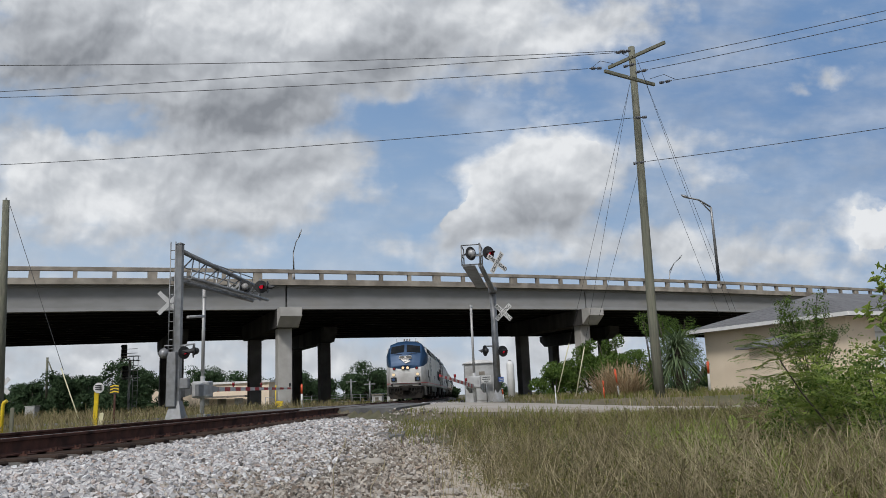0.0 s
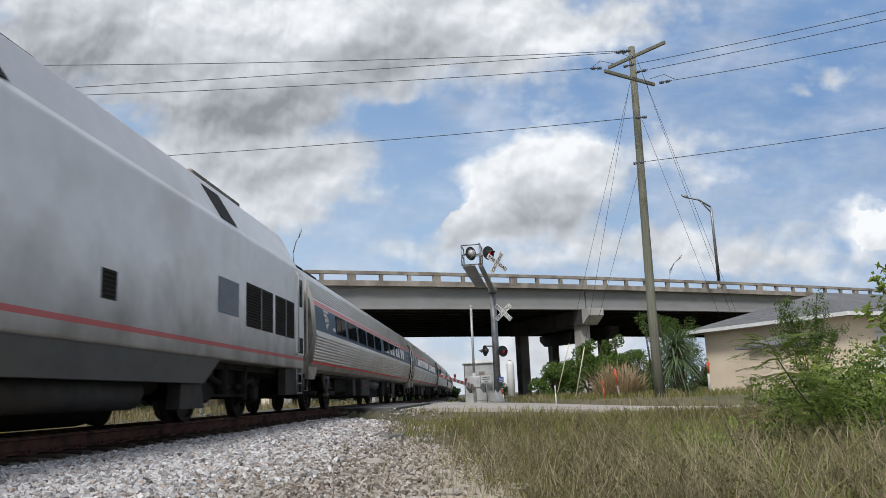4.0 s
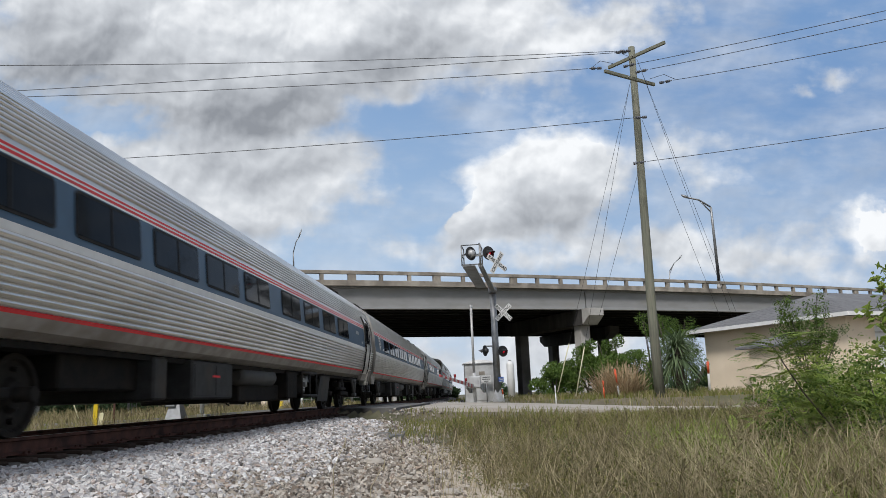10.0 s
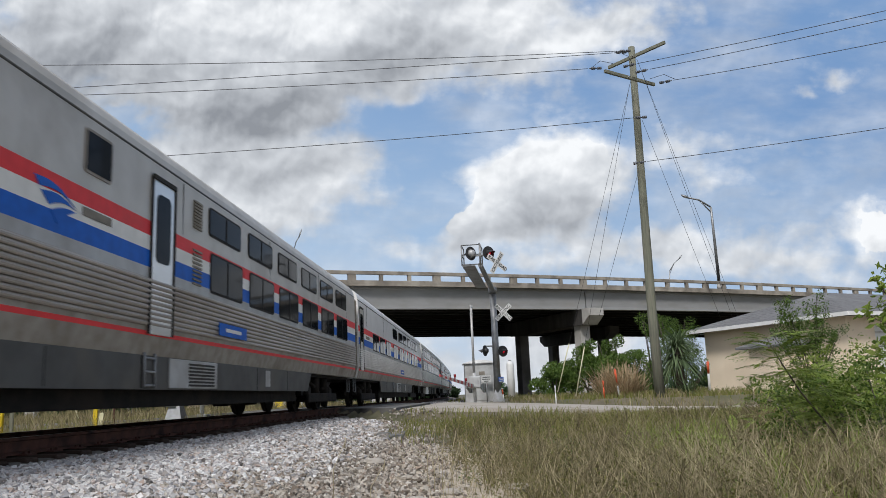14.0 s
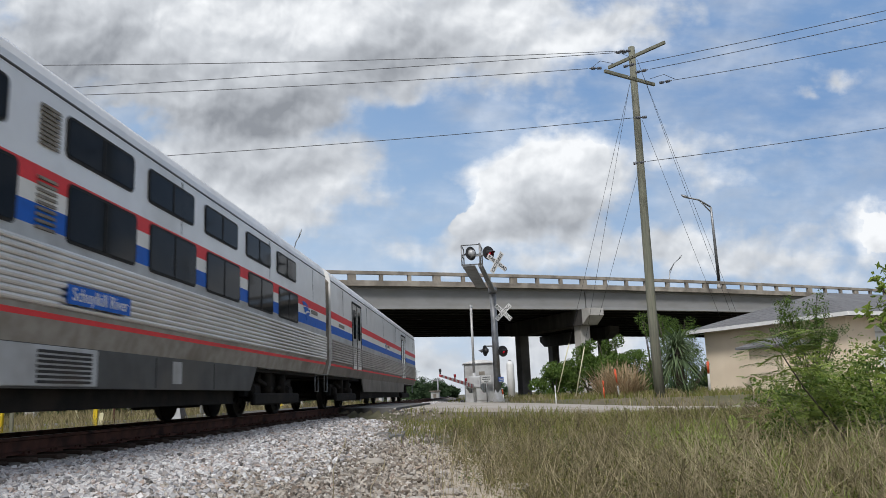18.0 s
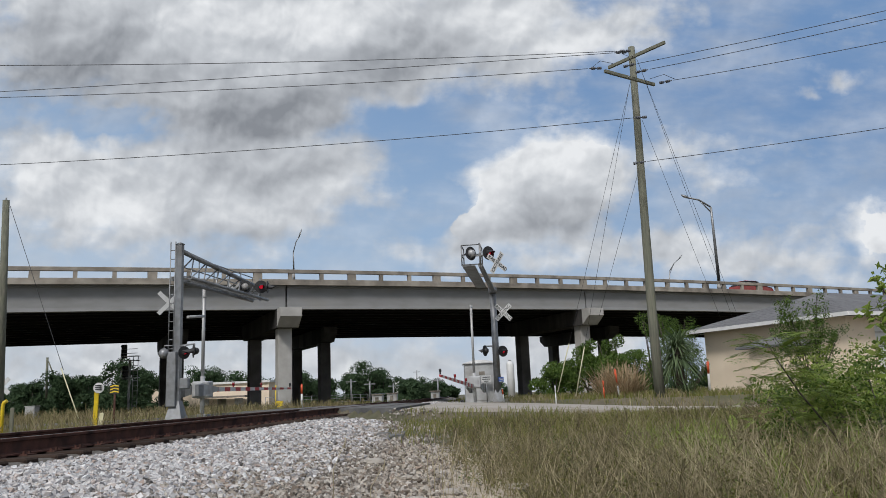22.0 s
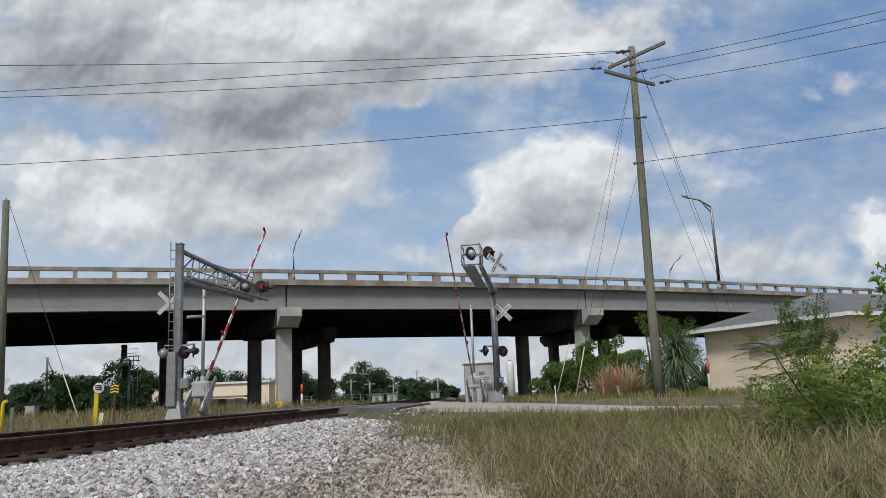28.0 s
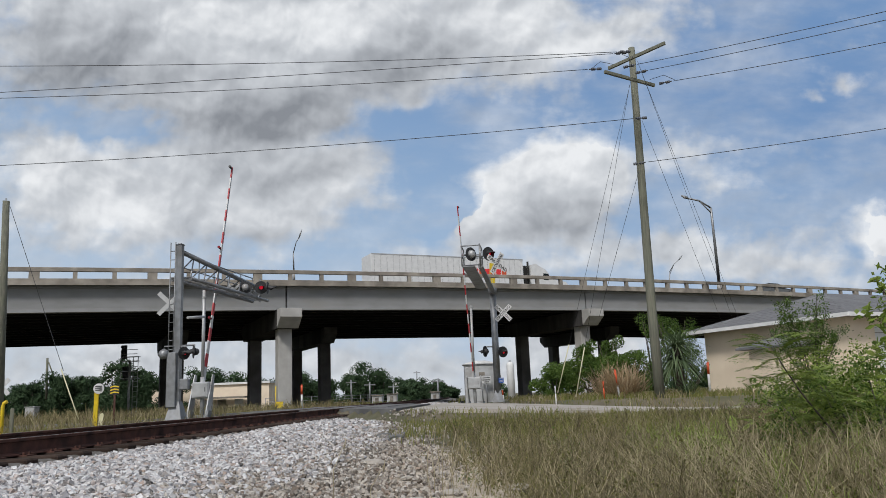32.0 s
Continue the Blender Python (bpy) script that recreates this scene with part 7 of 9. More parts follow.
def locomotive(label, number):
    lo = thing("locomotive", label, "locomotive", group="locomotives of the train")
    at = lambda u: u - 10.30
    nz = lambda u: at(0.72 + 0.86 * u)
    g = Geo()
    rings = []
    for u, wb, ws, hs, wr, hr, hc in NOSE:
        half = [(wb, 1.0), (wb, 1.25), (ws, hs), (wr, hr), (wr * 0.6, hr + (hc - hr) * 0.75), (0, hc)]
        rings.append([(x, at(u) + (0.10 * abs(x) if u < 1.69 else 0), z) for x, z in half] + [(-x, at(u) + (0.10 * abs(x) if u < 1.69 else 0), z) for x, z in reversed(half[:-1])])
    g.loft(rings)
    body = part("body", g, M["livery"], lo)
    rounded = body.modifiers.new("rounded_edges", "BEVEL")
    rounded.width, rounded.segments, rounded.limit_method, rounded.angle_limit = 0.07, 3, "ANGLE", radians(9)
    # lower panels: sill, fuel tank fairing, front skirt and plough
    for s in (-1, 1):
        g = Geo()
        g.prism([(at(6.7), 1.0), (at(7.6), 0.60), (at(14.2), 0.60), (at(14.9), 1.0)], s * 1.36, s * 1.50, "x")
        part("tank_fairing", g, M["fairing"], lo)
        g = Geo()
        g.prism([(at(1.25), 1.0), (at(1.25), 0.34), (at(2.30), 0.34), (at(2.30), 1.0)], s * 1.28, s * 1.44, "x")
        part("front_skirt", g, M["fairing"], lo)
        g = Geo()
        g.prism([(at(13.55), 0.62), (at(14.35), 0.62), (at(14.45), 0.22), (at(13.5), 0.22)], s * 1.20, s * 1.40, "x")
        part("equipment_box", g, M["undergrey"], lo)
        g = Geo()
        g.prism([(at(19.2), 1.0), (at(19.2), 0.42), (at(20.4), 0.42), (at(20.4), 1.0)], s * 1.25, s * 1.42, "x")
        part("rear_skirt", g, M["undergrey"], lo)
    g = Geo()
    g.tube([(0, at(8.0), 0.56), (0, at(13.2), 0.56)], 0.52, 16)
    g.box(-1.15, 1.15, at(7.6), at(13.4), 0.45, 1.0, 0, 0.1)
    part("fuel_tank", g, M["under"], lo)
    g = Geo()
    g.tube([(1.05, at(9.4), 0.46), (1.05, at(12.6), 0.46)], 0.22, 14)
    part("air_tank", g, M["undergrey"], lo)
    g = Geo()
    g.loft([[(x * 0.93, nz(y), z) for x, y, z in row] for row in (
        ((-1.40, 0.50, 0.98), (-1.40, 0.55, 0.40), (-1.25, 0.50, 0.16), (1.25, 0.50, 0.16), (1.40, 0.55, 0.40), (1.40, 0.50, 0.98)),
        ((-1.38, 0.10, 0.98), (-1.36, 0.02, 0.45), (-1.2, -0.12, 0.14), (1.2, -0.12, 0.14), (1.36, 0.02, 0.45), (1.38, 0.10, 0.98)))])
    part("pilot", g, M["under"], lo)
    g = Geo()
    g.box(-0.50, 0.50, nz(0.0), nz(0.30), 0.42, 1.08, 0, 0.05)
    g.box(-0.26, 0.26, nz(-0.42), nz(0.1), 0.66, 1.0, 0, 0.06)
    for s in (-1, 1):
        g.tube([(s * 0.35, nz(-0.1), 0.72), (s * 0.55, nz(-0.22), 0.40), (s * 0.75, nz(-0.08), 0.62)], 0.03, 6)
        g.tube([(s * 0.2, nz(-0.08), 0.62), (s * 0.3, nz(-0.2), 0.32), (s * 0.48, nz(-0.05), 0.55)], 0.03, 6)
    part("coupler", g, M["under"], lo)
    for s in (-1, 1):
        g = Geo()
        g.box(min(s * 0.86, s * 1.26), max(s * 0.86, s * 1.26), nz(-0.02), nz(0.2), 0.56, 0.86, 0, 0.03)
        part("step_well", g, M["under"], lo)
        g = Geo()
        g.tube([(s * 0.62, nz(-0.10), 0.98), (s * 1.28, nz(-0.10), 1.04)], 0.022, 6)
        part("grab_iron", g, M["galv"], lo)
    for s in (-1, 1):
        for k, x in enumerate((0.40, 0.58, 0.76, 1.05)):
            g = Geo()
            g.tube([(s * x, nz(0.02), 1.0), (s * (x + 0.03), nz(-0.14), 0.86), (s * (x + 0.06), nz(-0.16), 0.55 + 0.05 * k), (s * (x - 0.02), nz(0.0), 0.44)], 0.022, 6)
            part("brake_hose", g, M["rubber"], lo)
        g = Geo()
        g.box(s * 1.02 - 0.09, s * 1.02 + 0.09, nz(-0.03), nz(0.1), 1.02, 1.2, 0, 0.03)
        part("hose_socket", g, M["rubber"], lo)
    g = Geo()
    g.box(-1.12, 1.12, nz(0.0), nz(0.2), 1.24, 1.275, 0, 0.01)
    part("nose_ledge", g, M["alum"], lo)
    # lamps on the nose
    for x, z, r, mt, name in ((-0.17, 2.34, 0.10, "lamp_on", "headlight"), (0.17, 2.34, 0.10, "lamp_on", "headlight"), (-0.87, 1.86, 0.10, "lamp_on", "ditch_light"), (0.87, 1.86, 0.10, "lamp_on", "ditch_light"),
                              (-0.82, 2.30, 0.07, "red_lens", "marker_light"), (0.82, 2.30, 0.07, "red_lens", "marker_light")):
        if name != "ditch_light":
            g = Geo()
            g.disc((x, nz(0.06 + 0.1 * abs(x)), z), (0, 1, 0), r + 0.045, 0.12, 20)
            ho = part("lamp_housing", g, M["rubber"], lo)
        else:
            g = Geo()
            g.disc((x, nz(0.06 + 0.1 * abs(x)), z), (0, 1, 0), r + 0.03, 0.10, 20)
            ho = part("lamp_housing", g, M["alum"], lo)
        g = Geo()
        g.disc((x, nz(0.0 + 0.1 * abs(x)), z), (0, 1, 0), r, 0.06, 20)
        part(name, g, M[mt], ho, "lit warm headlight" if mt == "lamp_on" else "dark red marker light")
    for s in (-1, 1):
        g = Geo()
        g.box(s * 0.86 - 0.20, s * 0.86 + 0.20, nz(0.04), nz(0.2), 1.36, 1.68, 0, 0.02)
        b = part("step_recess", g, M["rubber"], lo)
        g = Geo()
        g.disc((s * 0.89, nz(0.03), 1.52), (0, 1, 0), 0.10, 0.04, 14)
        part("blue_cap", g, M["locoblue"], b)
    # windscreens lie on the raked nose between two stations
    for s in (-1, 1):
        g = Geo()
        q = [(0.10, 0.60, 3.50), (1.10, 0.60, 3.40), (1.05, 1.02, 3.88), (0.10, 1.03, 4.02)]
        g.loft([[(s * x, nz(u - k) + 0.10 * x, z + k * 0.9) for x, u, z in q] for k in (-0.05, 0.045)])
        w = part("windscreen", g, M["glass"], lo, "dark windscreen pane")
        g = Geo()
        g.tube([(s * 0.25, nz(0.44), 3.33), (s * 0.85, nz(0.58), 3.43)], 0.018, 5)
        part("wiper", g, M["rubber"], w)
        # mirror, cab window
        g = Geo()
        g.box(min(s * 1.40, s * 1.47), max(s * 1.40, s * 1.47), nz(1.95), nz(2.25), 3.35, 3.90, 0, 0.03)
        part("mirror", g, M["white"], lo)
    board = Matrix.Translation((0, nz(0.30), 3.09)) @ Euler((radians(58), 0, 0)).to_matrix().to_4x4()
    g = Geo()
    g.box(-0.44, 0.44, -0.12, 0.12, -0.02, 0.035, 0, 0.01)
    nb = part("number_board", g, M["fairing"], lo)
    nb.matrix_basis = board
    g = Geo()
    for a, b, c, d in ((-0.45, 0.45, -0.13, -0.11), (-0.45, 0.45, 0.11, 0.13), (-0.45, -0.43, -0.13, 0.13), (0.43, 0.45, -0.13, 0.13)):
        g.box(a, b, c, d, 0.03, 0.045)
    part("board_frame", g, M["alum"], nb)
    if number:
        text_part("number", number, 0.19, M["white"], nb, Matrix.Translation((0, 0, 0.037)))
    face = Matrix.Translation((0, nz(0.17), 2.86)) @ Euler((radians(58), 0, 0)).to_matrix().to_4x4()
    swoosh(lo, 0.62, face @ Matrix.Translation((0.0, -0.05, 0.02)), M["white"])
    word_bar(lo, 0.62, 0.06, face @ Matrix.Translation((0.0, 0.15, 0.02)), M["white"])
    lean_plate(lo, "cab_window", 2.68, 3.42, 3.40, 3.86, 0.12, M["glass"])
    for a, b in ((4.85, 5.65), (5.80, 6.60), (6.80, 7.95), (8.15, 9.05), (14.95, 15.75)):
        lean_plate(lo, "upper_grille", a, b, 3.44, 4.00, 0.24, M["rubber"])
    # doors with handrails and ladders
    for u in (3.55, 19.72):
        for s in (-1, 1):
            g = Geo()
            g.box(min(s * 1.50, s * 1.535), max(s * 1.50, s * 1.535), at(u), at(u + 0.72), 1.32, 3.28, 0, 0.02)
            d = part("cab_door", g, M["locosilver"], lo)
            g = Geo()
            g.box(min(s * 1.53, s * 1.542), max(s * 1.53, s * 1.542), at(u + 0.16), at(u + 0.56), 2.45, 3.10)
            part("door_pane", g, M["glass"], d)
            g = Geo()
            g.box(min(s * 1.53, s * 1.54), max(s * 1.53, s * 1.54), at(u + 0.12), at(u + 0.60), 1.36, 1.72)
            part("door_step", g, M["rubber"], d)
            g = Geo()
            for e in (-0.04, 0.76):
                g.tube([(s * 1.53, at(u + e), 1.3), (s * 1.60, at(u + e), 1.38), (s * 1.60, at(u + e), 3.15), (s * 1.53, at(u + e), 3.24)], 0.02, 6)
            part("handrail", g, M["alum"], d)
            g = Geo()
            for e in (0.12, 0.60):
                g.tube([(s * 1.50, at(u + e), 1.15), (s * 1.50, at(u + e), 0.42)], 0.022, 6)
            for k in range(4):
                g.tube([(s * 1.50, at(u + 0.12), 0.45 + k * 0.22), (s * 1.50, at(u + 0.60), 0.45 + k * 0.22)], 0.02, 6)
            part("ladder", g, M["galv"], lo)
    # side grilles
    for u0, u1, z0, z1 in ((2.72, 3.32, 1.62, 2.16), (16.15, 17.85, 1.66, 2.48), (18.05, 19.55, 1.66, 2.48), (10.88, 11.24, 1.54, 1.90)):
        for s in (-1, 1):
            g = Geo()
            g.box(min(s * 1.50, s * 1.532), max(s * 1.50, s * 1.532), at(u0), at(u1), z0, z1)
            gr = part("side_grille", g, M["rubber"], lo)
            g = Geo()
            n = int((z1 - z0) / 0.055)
            for k in range(n):
                z = z0 + 0.02 + k * 0.055
                g.add([(s * 1.533, at(u0 + 0.03), z), (s * 1.533, at(u1 - 0.03), z), (s * 1.548, at(u1 - 0.03), z + 0.03), (s * 1.548, at(u0 + 0.03), z + 0.03)], [(0, 1, 2, 3)])
            part("louvres", g, M["under"], gr)
            if u1 - u0 > 1:
                g = Geo()
                um = (u0 + u1) / 2
                g.box(min(s * 1.53, s * 1.555), max(s * 1.53, s * 1.555), at(um) - 0.02, at(um) + 0.02, z0, z1)
                part("grille_bar", g, M["galv"], gr)
    # marks
    for m in both(at(6.05), 2.42, 1.53):
        swoosh(lo, 1.75, m, M["logogrey"])
    for m in both(at(6.0), 3.12, 1.53):
        word_bar(lo, 1.7, 0.20, m, M["logogrey"])
    for m in both(at(15.2), 2.08, 1.53):
        if number:
            text_part("number", number, 0.95, M["logogrey"], lo, m)
        else:
            word_bar(lo, 1.0, 0.6, m, M["logogrey"])
    # roof gear
    for u, l, w, h in ((5.6, 1.6, 0.7, 0.14), (9.5, 2.2, 0.75, 0.10), (12.6, 1.3, 0.6, 0.16), (16.6, 2.6, 0.8, 0.12)):
        g = Geo()
        g.box(-w, w, at(u - l / 2), at(u + l / 2), 4.28, 4.36 + h, 0, 0.04)
        part("roof_hatch", g, M["endgrey"], lo)
    g = Geo()
    for x in (-0.2, 0.0, 0.2):
        g.tube([(x, at(2.5), 4.38), (x, at(2.9), 4.52)], [0.03, 0.06], 8)
    part("horn", g, M["endgrey"], lo)
    for s in (-1, 1):
        g = Geo()
        g.tube([(s * 0.7, at(2.2), 4.22), (s * 0.72, at(2.2), 4.55)], 0.012, 5)
        part("antenna", g, M["rubber"], lo)
    for u in (4.55, 16.55):
        truck(lo, at(u), "loco")
    coupler(lo, at(20.45), 1)
    g = Geo()
    g.box(-1.2, 1.2, at(0.6), at(20.3), 0.88, 1.02)
    part("underframe", g, M["under"], lo)
    return lo


M["logogrey"] = mat("faded_grey_blue_mark", (0.12, 0.145, 0.18), 0.5, 0, (0.16, 0.18, 0.21), 4.0)
CARS.insert(0, (locomotive("blue-nosed silver diesel locomotive with lit headlights", "40"), 10.30))
CARS.insert(1, (locomotive("second blue-nosed silver diesel locomotive, coupled behind", ""), LOCO_L + 10.30))
# ---- plants, stones and the distance ----


def pieces_mesh(name, verts, pattern, materials):
    """One mesh from n equal pieces: verts (n, k, 3) and the faces of a piece."""
    n, k, _ = verts.shape
    faces = (np.arange(n)[:, None, None] * k + np.array(pattern)[None]).reshape(-1, len(pattern[0]))
    me = bpy.data.meshes.new(name)
    me.vertices.add(n * k)
    me.vertices.foreach_set("co", verts.reshape(-1).astype(np.float32))
    nf, m = faces.shape
    me.loops.add(nf * m)
    me.loops.foreach_set("vertex_index", faces.reshape(-1).astype(np.int32))
    me.polygons.add(nf)
    me.polygons.foreach_set("loop_start", (np.arange(nf) * m).astype(np.int32))
    for mt in materials:
        me.materials.append(mt)
    me.polygons.foreach_set("use_smooth", np.zeros(nf, dtype=bool))
    me.update(calc_edges=True)
    me.validate()
    return me


def unit(v):
    return v / np.maximum(np.linalg.norm(v, axis=-1, keepdims=True), 1e-9)


def leaf_quads(rs, centres, size, flat=0.0):
    """Pointed leaves at the centres, turned at random."""
    n = len(centres)
    a = unit(rs.normal(size=(n, 3)) * np.array([1, 1, 1 - flat]))
    b = unit(np.cross(a, rs.normal(size=(n, 3))))
    s = size * rs.uniform(0.6, 1.35, (n, 1))
    return np.stack([centres - a * s, centres + b * s * 0.42, centres + a * s, centres - b * s * 0.42], 1)


LEAF = [(0, 1, 2, 3)]


def cloud_points(rs, blobs, n, inner=0.55):
    """Points in the outer part of several ellipsoids (x, y, z, rx, ry, rz)."""
    w = np.array([b[3] * b[4] * b[5] for b in blobs]) ** 0.67
    pick = rs.choice(len(blobs), n, p=w / w.sum())
    bl = np.array(blobs)[pick]
    d = unit(rs.normal(size=(n, 3)))
    r = rs.uniform(inner, 1.0, (n, 1)) ** 0.6
    return bl[:, :3] + d * r * bl[:, 3:]


def uneven(rs, c, r, n, spread=0.75, size=(0.35, 0.6)):
    """Smaller ellipsoids scattered over a big one, for an uneven outline."""
    out = []
    for _ in range(n):
        d = unit(rs.normal(size=(1, 3)))[0]
        q = np.array(c) + d * np.array(r) * spread * rs.uniform(0.4, 1.0)
        s = rs.uniform(*size)
        out.append((*q, r[0] * s, r[1] * s, r[2] * s))
    return out


def tree(name, base, height, width, seed, label, leaf, count, mat_leaf, trunk_share=0.35, r0=0.12, category="tree", blobs=None, stems=1, core=0, inner=0.55):
    """Tapered trunk with limbs and a crown of many small leaves."""
    rs = np.random.RandomState(seed)
    tr = thing(name, label, category)
    b = Vector(base)
    g = Geo()
    blobs = blobs or uneven(rs, (b.x, b.y, b.z + height * (0.5 + trunk_share / 2)), (width / 2, width / 2, height * (1 - trunk_share) / 2), 14)
    for s in range(stems):
        off = Vector((rs.normal() * 0.05, rs.normal() * 0.05, 0)) * (stems > 1)
        fork = b + Vector((rs.normal() * 0.04 * height, rs.normal() * 0.04 * height, height * trunk_share)) + off * 4
        g.tube([b + off - Vector((0, 0, 0.1)), lerp(b + off, fork, 0.5), fork], [r0, r0 * 0.85, r0 * 0.7], 8)
        for q in blobs[s::stems][:9]:
            e = Vector(q[:3])
            mid = lerp(fork, e, 0.5) + Vector((rs.normal(), rs.normal(), rs.normal())) * 0.03 * height
            g.tube([fork, mid, e], [r0 * 0.55, r0 * 0.35, r0 * 0.12], 6)
    part("trunk", g, M["bark"], tr)
    quads = leaf_quads(rs, cloud_points(rs, blobs, count, inner), leaf)
    if core:
        quads = np.concatenate([quads, leaf_quads(rs, cloud_points(rs, [(*q[:3], q[3] * 0.6, q[4] * 0.6, q[5] * 0.6) for q in blobs], core, 0.02), leaf * 4.0)])
    ob = new("crown", pieces_mesh("crown", quads, LEAF, [mat_leaf]))
    ob.parent = tr
    return tr


def bushy(name, blobs, leaf, count, material, seed, label, category="bush", stems=True):
    rs = np.random.RandomState(seed)
    bs = thing(name, label, category)
    all_b = []
    for q in blobs:
        all_b += uneven(rs, q[:3], q[3:], 13, 1.0, (0.22, 0.48))
    pts = cloud_points(rs, all_b, count, 0.35)
    ob = new("crown", pieces_mesh("crown", leaf_quads(rs, pts, leaf), LEAF, [material]))
    ob.parent = bs
    for q in blobs:
        z0 = ground_at(q) - 0.05
        for k in range(4):
            e = Vector(q[:3]) + Vector((rs.normal() * q[3] * 0.4, rs.normal() * q[4] * 0.4, q[5] * 0.4))
            g = Geo()
            g.tube([(q[0] + rs.normal() * 0.1, q[1] + rs.normal() * 0.1, z0), lerp((q[0], q[1], z0), e, 0.5), e], [0.035, 0.025, 0.010], 5)
            part("stem", g, M["bark"], bs)
    return bs


# far woods along the horizon: undergrowth down to the ground, taller trees before it
rs = np.random.RandomState(11)
blobs = []
for x0, y0, x1, y1, h0, h1, step in ((-160, 150, -84, 122, 5.0, 7.5, 2.6), (-84, 122, -46, 112, 3.8, 5.0, 1.5), (-62, 150, -36, 152, 4.5, 5.8, 1.8), (-37, 156, -18, 172, 3.6, 4.6, 1.7), (-20, 184, -9, 196, 2.6, 3.6, 1.5), (-8, 250, 6, 250, 4.0, 5.0, 3.0), (20, 240, 190, 260, 5.0, 8.0, 4.5)):
    n = int(abs(x1 - x0) / step)
    for i in range(n):
        h = rs.uniform(h0, h1)
        x, y = mixv(x0, x1, i / n) + rs.uniform(-1, 1), mixv(y0, y1, i / n) + rs.uniform(-2, 2)
        for zz, w in ((0.12, 0.34), (0.40, 0.36), (0.72, 0.26)):
            blobs.append((x + rs.uniform(-1, 1), y + rs.uniform(-2, 2), h * zz - 0.5, max(1.6, h * w) * rs.uniform(0.8, 1.3), max(1.6, h * w), h * 0.25))
quads = np.concatenate([leaf_quads(rs, cloud_points(rs, blobs, 110000, 0.5), 0.22), leaf_quads(rs, cloud_points(rs, [(*q[:3], q[3] * 0.7, q[4] * 0.7, q[5] * 0.7) for q in blobs], 9000, 0.05), 1.1)])
woods = new("far_woods", pieces_mesh("far_woods", quads, LEAF, [M["farleaf"]]))
tagged(woods, "dark green line of distant woods", "woods", kind="stuff")

for k, (x, y, h, w) in enumerate(((-77.0, 116.6, 5.6, 7.0), (-69.5, 112.0, 5.6, 6.4), (-62.4, 107.2, 6.4, 6.0), (-59.0, 109.3, 6.7, 6.4), (-52.1, 102.5, 7.7, 6.6), (-49.6, 105.9, 6.8, 5.6), (-47.0, 108.3, 5.6, 5.5), (-54.0, 137.9, 8.6, 9.0), (-48.5, 138.4, 7.8, 8.6),
                                  (-42.7, 134.0, 6.2, 6.4), (-37.2, 149.5, 7.1, 5.8), (-33.7, 150.1, 5.4, 6.0), (-28.7, 150.1, 6.6, 7.0), (-25.0, 150.1, 7.8, 10.0), (-21.6, 150.6, 6.0, 6.0), (-20.0, 176.4, 5.2, 6.5), (-16.7, 176.6, 5.7, 7.8), (-13.7, 182.1, 4.2, 6.0), (-11.9, 192.8, 2.9, 4.5), (-0.6, 200.0, 5.4, 3.6))):
    tr_rs = np.random.RandomState(20 + k)
    crown = uneven(tr_rs, (x, y, -0.5 + h * 0.60), (w / 2, w / 2, h * 0.40), 13, 0.8, (0.3, 0.52)) + uneven(tr_rs, (x, y, h * 0.12), (w * 0.46, w * 0.46, h * 0.22), 6, 0.8, (0.4, 0.6))
    tree("tree", (x, y, -0.55), h, w, 20 + k, "dark green broadleaf tree in the distance", 0.135, 7000, M["farleaf"], 0.10, 0.20, blobs=crown, core=420)

# things near the horizon
wh = thing("warehouse", "low beige warehouse with a flat roof in the distance", "building")
a, b = (-45.01, 111.57, -0.52), (-33.59, 112.29, -0.50)
g = Geo()
g.loft([[(a[0] - 6, a[1], z), (b[0], b[1], z), (b[0] + 1, b[1] + 12, z), (a[0] - 6, a[1] + 12, z)] for z in (-0.7, 3.2)])
part("wall", g, M["stucco"], wh)
g = Geo()
g.loft([[(a[0] - 6.2, a[1] - 0.3, z), (b[0] + 0.2, b[1] - 0.3, z), (b[0] + 1.2, b[1] + 12.2, z), (a[0] - 6.2, a[1] + 12.2, z)] for z in (3.2, 3.5)])
part("roof", g, M["trimwhite"], wh)
g = Geo()
m = lerp(a, b, 0.15)
g.box(m.x, m.x + 7, m.y - 2.2, m.y, 1.2, 1.45)
aw = part("canopy", g, M["endgrey"], wh)
for k in range(4):
    g = Geo()
    m = lerp(a, b, 0.12 + k * 0.22)
    g.box(m.x, m.x + 1.3, m.y - 0.06, m.y + 0.02, -0.6, 1.1)
    part("door", g, M["endgrey"] if k % 2 else M["alum"], wh)
gh = thing("gabled_house", "pale gabled house far down the line", "house")
c = Vector((-23.30, 182.08, 0.67))
g = Geo()
g.loft([[(c.x + x, c.y + y, z) for x, z in ((-4.5, -0.5), (4.5, -0.5), (4.5, 2.2), (0, 4.4), (-4.5, 2.2))] for y in (0, 10)])
part("wall", g, M["trimwhite"], gh)
g = Geo()
for s in (-1, 1):
    g.loft([[(c.x + s * x, c.y + y, z) for x, z in ((5.0, 2.05), (0, 4.5), (0, 4.65), (5.0, 2.2))] for y in (-0.4, 10.4)])
part("roof", g, M["shingle"], gh)
